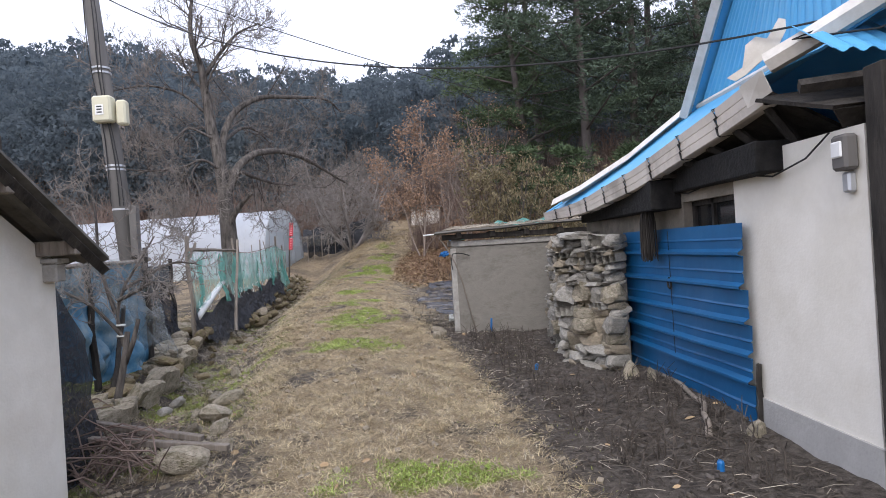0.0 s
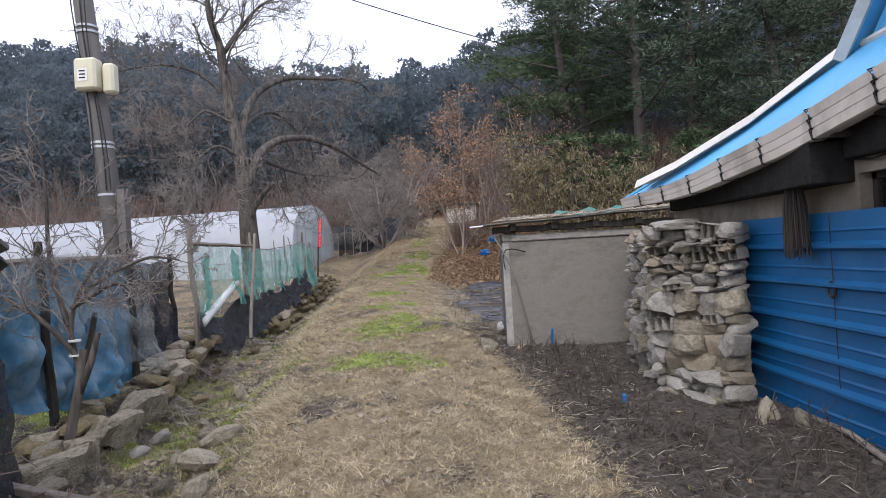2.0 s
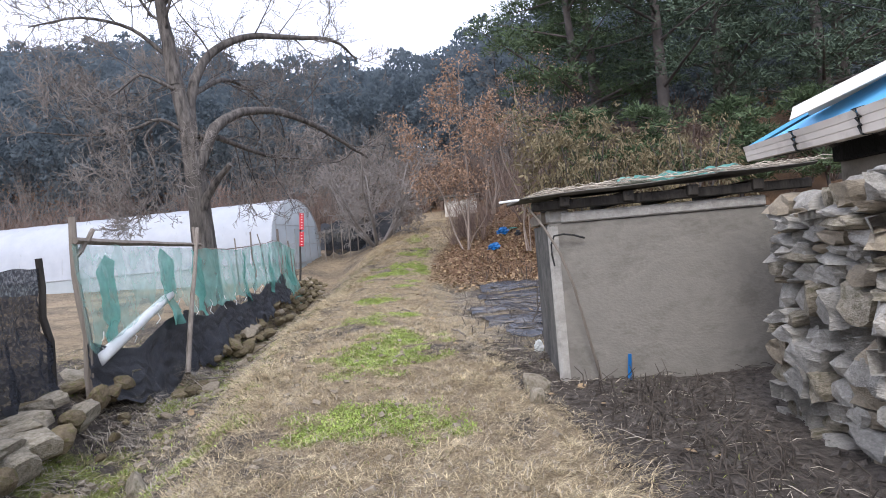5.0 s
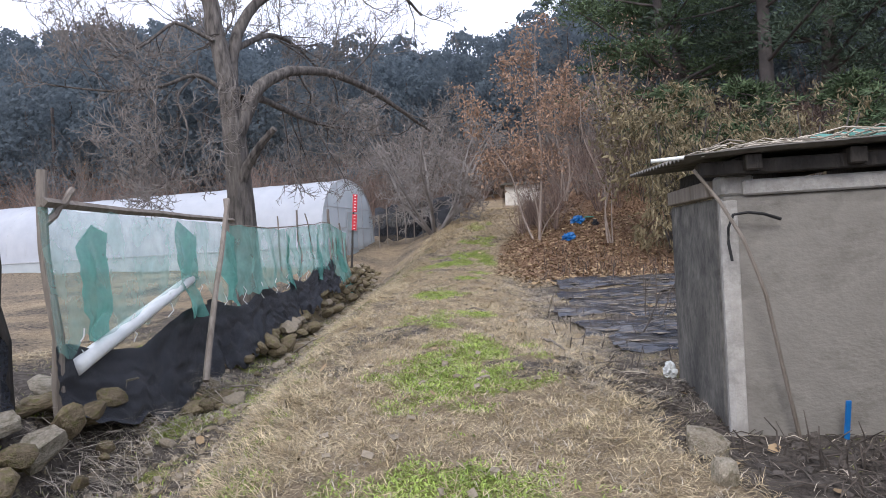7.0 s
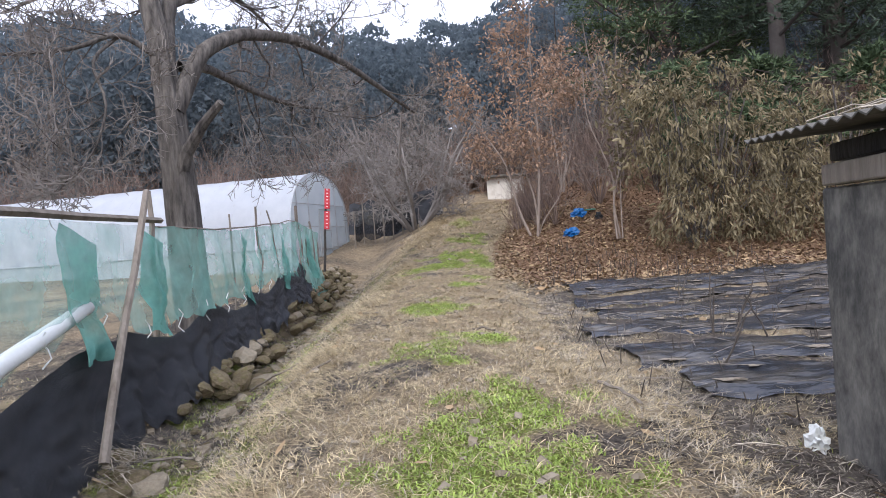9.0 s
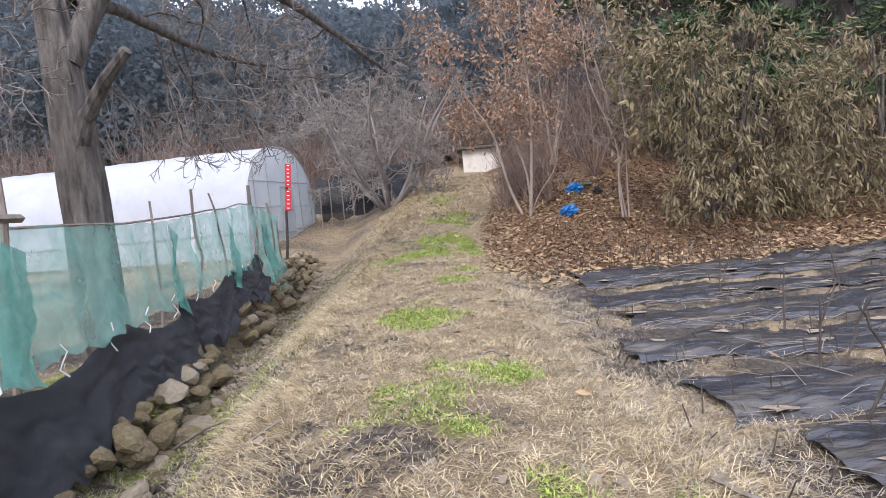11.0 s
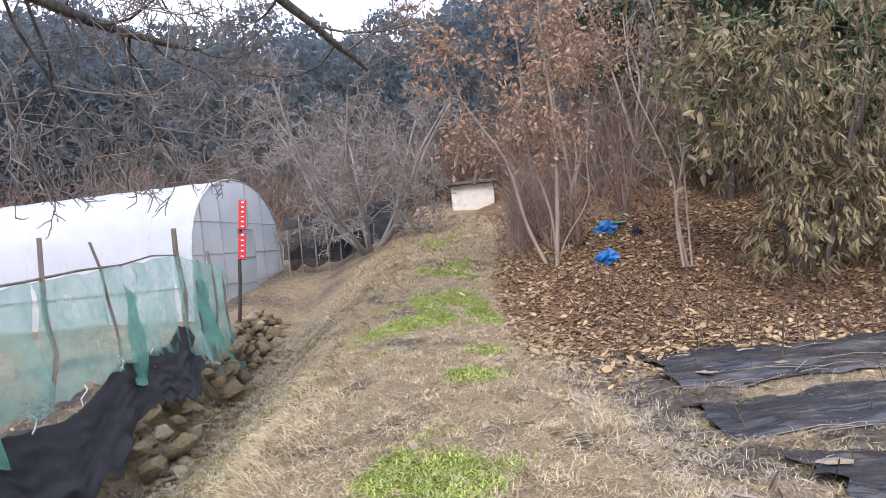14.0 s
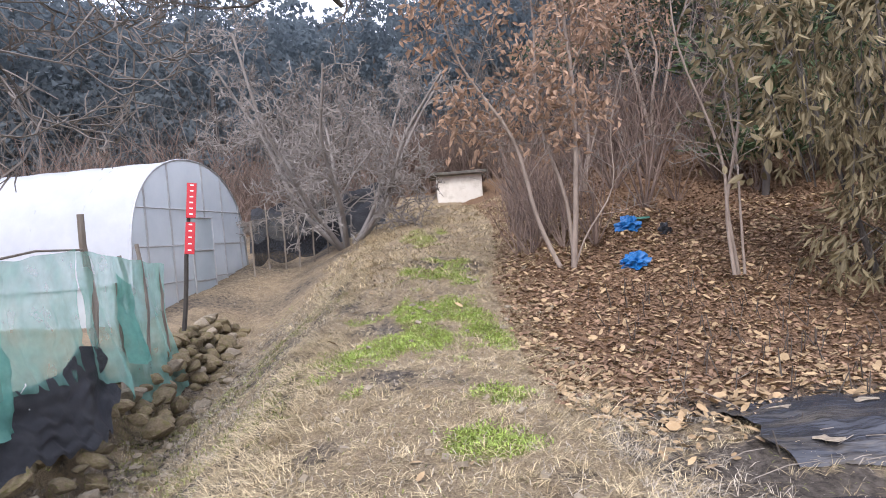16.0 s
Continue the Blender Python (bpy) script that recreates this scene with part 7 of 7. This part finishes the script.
# at the shed: leaning pole, wires, roof litter
tagged_geo(rod([(0.5, 11.12, 0.0), (0.3, 11.0, 0.9), (0.2, 11.02, 1.25), (-0.06, 11.08, 1.7)], 0.014, 7, 6, 0.006), "leaning_pole", M_WOOD, "thin grey pole leaning on the shed corner", "pole")
tagged_geo(rod([(0.46, 11.14, 1.36), (0.3, 11.1, 1.42), (0.17, 11.1, 1.4), (0.12, 11.12, 1.28), (0.16, 11.12, 1.12)], 0.011, 6, 7, 0.004), "bent_wire", M_BLACK, "bent dark wire hook on the shed corner", "wire")
tagged_geo(rod([(-0.33, 11.0, 1.755), (-0.02, 10.98, 1.77)], 0.012, 8, 8, 0.0), "roof_pipe", M_WHITEPIPE, "short white plastic pipe under the shed eave", "pipe")
rn = Geo()
g = np.random.default_rng(58)
for _ in range(260):
    x, y = g.uniform(0.0, 2.6), g.uniform(10.98, 12.6)
    z = SH_Z + 0.2 + 0.08 * (y - 10.95) / 1.95 + 0.03 * (x - SH_X0)
    a, L = g.uniform(-0.9, 0.9), g.uniform(0.1, 0.5)
    rn.tube([(x, y, z), (x + L * 0.5 * math.cos(a), y + 0.3 * L * math.sin(a), z + g.uniform(0.0, 0.06)), (x + L * math.cos(a), y + 0.6 * L * math.sin(a), z + 0.01)], 0.004, 4)
tagged(rn.make("roof_debris", M_STRAW_GREY), "dry pale stems strewn on the shed roof", "stems", kind="stuff")
rows = []
for j in range(9):
    rows.append([(1.0 + i * 0.07, 11.25 + j * 0.1, SH_Z + 0.23 + 0.07 * j / 8 + 0.03 * (0.4 + i * 0.07) + 0.05 * abs(wob(i * 0.4, j * 0.5, 4)) + 0.03 * math.sin(i)) for i in range(16)])
nn_ = Geo()
nn_.sheet(rows)
tagged_geo(nn_, "old_net", M_NETDENSE, "crumpled old green net on the shed roof", "net", smooth=True)
bm_ = bmesh.new()
bmesh.ops.create_icosphere(bm_, subdivisions=3, radius=0.5)
for v in bm_.verts:
    v.co *= 1 + 0.95 * noise.noise(v.co * 4.5 + Vector((3, 1, 2))) + 0.3 * noise.noise(v.co * 11)
    if v.co.z < -0.2:
        v.co.z = -0.2
crumple = bpy.data.meshes.new("bag")
bm_.to_mesh(crumple)
bm_.free()


def bag_at(name, x, y, z, s, material, label):
    me = crumple.copy()
    me.materials.append(material)
    ob = new(name, me)
    ob.matrix_basis = pose(x, y, z, 10, -8, 70 * x) @ Matrix.Diagonal((s[0], s[1], s[2], 1))
    return tagged(ob, label, "bag")


bag_at("plastic_bag", 0.09, 12.72, float(gz(0.09, 12.72)) + 0.04, (0.1, 0.13, 0.16), M_WHITEPIPE, "crumpled white plastic bag by the shed corner")
bag_at("plastic_bag", 0.40, 24.8, float(gz(0.40, 24.8)) + 0.06, (0.34, 0.3, 0.24), M_BLUEBAG, "crumpled bright-blue plastic bag on the leaf litter")
bag_at("plastic_bag", 0.04, 23.5, float(gz(0.04, 23.5)) + 0.05, (0.34, 0.26, 0.22), M_BLUEBAG, "flattened bright-blue plastic bag on the leaf litter")
bag_at("plastic_bag", 0.85, 24.6, float(gz(0.85, 24.6)) + 0.04, (0.2, 0.16, 0.2), M_SHADE, "black plastic bag with a pale lid on the slope")
pan = Geo()
pan.tube([(0.75, 25.3, float(gz(0.75, 25.3)) + 0.03), (0.75, 25.3, float(gz(0.75, 25.3)) + 0.06)], 0.14, 14)
tagged_geo(pan, "plastic_dish", M_NETDENSE, "pale green plastic dish on the leaf litter", "dish")

# red sign on a stake at the greenhouse
sign = thing("red_sign", "narrow red sign boards nailed to a leaning stake", "sign")
P0, P1 = np.array((-6.16, 24.9, 0.7)), np.array((-6.16, 25.62, 2.9))
rod([P0, P1], 0.035, 7, 9, 0.006).make("stake", M_DARKWOOD, sign)
dirv = Vector(P1 - P0).normalized()
for f0, f1 in ((0.52, 0.74), (0.77, 1.02)):
    c = Vector(P0 + (P1 - P0) * (f0 + f1) / 2) + Vector((0.05, -0.04, 0))
    L = (f1 - f0) * float(np.linalg.norm(P1 - P0))
    face = Vector((0.35, -0.94, 0))
    face = (face - dirv * face.dot(dirv)).normalized()
    across = dirv.cross(-face) * -1
    base = Matrix.Translation(c) @ Matrix((across, -face, dirv)).transposed().to_4x4()
    bdp = part("board", bevelled((0.14, 0.012, L), 0.003), M_REDSIGN, sign, "", base)
    nmarks = int(L / 0.085)
    for k in range(nmarks):
        part("letter_bar", bevelled((0.05, 0.004, 0.02), 0), M_PAPER, bdp, "", (0, -0.0085, -L / 2 + 0.06 + k * (L - 0.1) / max(1, nmarks - 1)))

# hut at the end of the path
hut = thing("hut", "small white-walled hut with a flat dark roof among trees", "hut")
hz = float(gz(-1.1, 42.5)) + 0.05
box_part("wall", (-2.0, 42.0, hz - 0.4), (-0.1, 43.6, hz + 1.0), M_CAP, hut, 0.02)
box_part("roof", (-2.25, 41.7, hz + 1.002), (0.1, 43.9, hz + 1.13), M_ROOFOLD, hut, 0.02)

# black netting pen by the fruit tree
pen = thing("netting_pen", "pen of black netting on thin posts by the fruit tree", "fence")
PEN = [(-6.3, 29.3), (-6.15, 30.0), (-5.5, 30.2), (-4.9, 30.6), (-4.6, 31.4)]
for k in range(4):
    (xa, ya), (xb, yb) = PEN[k], PEN[k + 1]
    for z0, z1, m_ in ((0.25, 0.75, M_SHADENET), (0.75, 1.35, M_NETGREY)):
        rows = []
        for j in range(7):
            rows.append([(xa + (xb - xa) * i / 12 + 0.03 * wob(i, j, k), ya + (yb - ya) * i / 12, float(gz(xa + (xb - xa) * i / 12, ya + (yb - ya) * i / 12)) + z0 + (z1 - z0) * j / 6 - 0.1 * math.sin(math.pi * i / 12)) for i in range(13)])
        ge = Geo()
        ge.sheet(rows)
        ge.make("net_panel", m_, pen, smooth=True)
for k, (x, y) in enumerate(PEN + [(-5.8, 30.1), (-5.2, 30.4), (-3.75, 31.0)]):
    z = float(gz(x, y))
    rod([(x, y, z - 0.1), (x + 0.02, y, z + 1.2 + 0.2 * (k % 2))], 0.022, 6, 200 + k, 0.004).make("post", M_WOOD, pen)
heap = thing("black_tarp_heap", "heap under sagging black tarpaulin at the wood's edge", "tarpaulin")
rows = []
for j in range(11):
    rows.append([(-7.2 + i * 0.2, 32.2 + 0.05 * j + 0.15 * wob(i * 0.4, j * 0.5, 1), float(gz(-7.2 + i * 0.2, 32.4)) - 0.1 + (1.25 + 0.35 * wob(i * 0.35, 2, 6)) * j / 10) for i in range(19)])
ge = Geo()
ge.sheet(rows)
ge.make("sheet", M_SHADE, heap, smooth=True)

# sticks left standing in the mulched rows
for k, (x, y, h, lx) in enumerate(((0.35, 15.2, 0.55, 0.02), (0.55, 15.3, 0.5, 0.22), (0.9, 15.3, 0.45, -0.2), (0.75, 16.5, 0.6, 0.02), (1.1, 16.6, 0.45, 0.2), (0.9, 18.3, 0.5, 0.02), (1.0, 18.6, 0.4, 0.15), (0.15, 14.4, 0.5, 0.25), (0.55, 19.6, 0.45, 0.06), (1.9, 17.6, 0.5, -0.1))):
    z = float(gz(x, y))
    tagged_geo(rod([(x, y, z), (x + lx * 0.5, y, z + h * 0.5), (x + lx, y, z + h)], 0.01, 5, 300 + k, 0.006), "dead_stem", M_STALK, "dry dead stem standing in the mulch row", "stem", "dead stems in the mulch")
for k, (x, y, dx_, dy_) in enumerate(((-1.2, 17.0, 0.3, 0.1), (-2.0, 16.0, 0.25, -0.1), (-4.5, 15.6, 0.7, -0.2), (-3.6, 14.2, 0.3, 0.5), (-1.0, 13.6, 0.2, -0.5), (-3.9, 17.6, 0.6, -0.5), (-4.4, 13.4, 0.35, 0.1))):
    z0, z1 = float(gz(x, y)) + 0.03, float(gz(x + dx_, y + dy_)) + 0.03
    tagged_geo(rod([(x, y, z0), (x + dx_ * 0.5, y + dy_ * 0.5 + 0.03, (z0 + z1) / 2 + 0.02), (x + dx_, y + dy_, z1)], 0.013, 5, 400 + k, 0.006), "fallen_stick", M_WOOD, "short dry stick lying on the grass", "stick", "sticks on the ground")
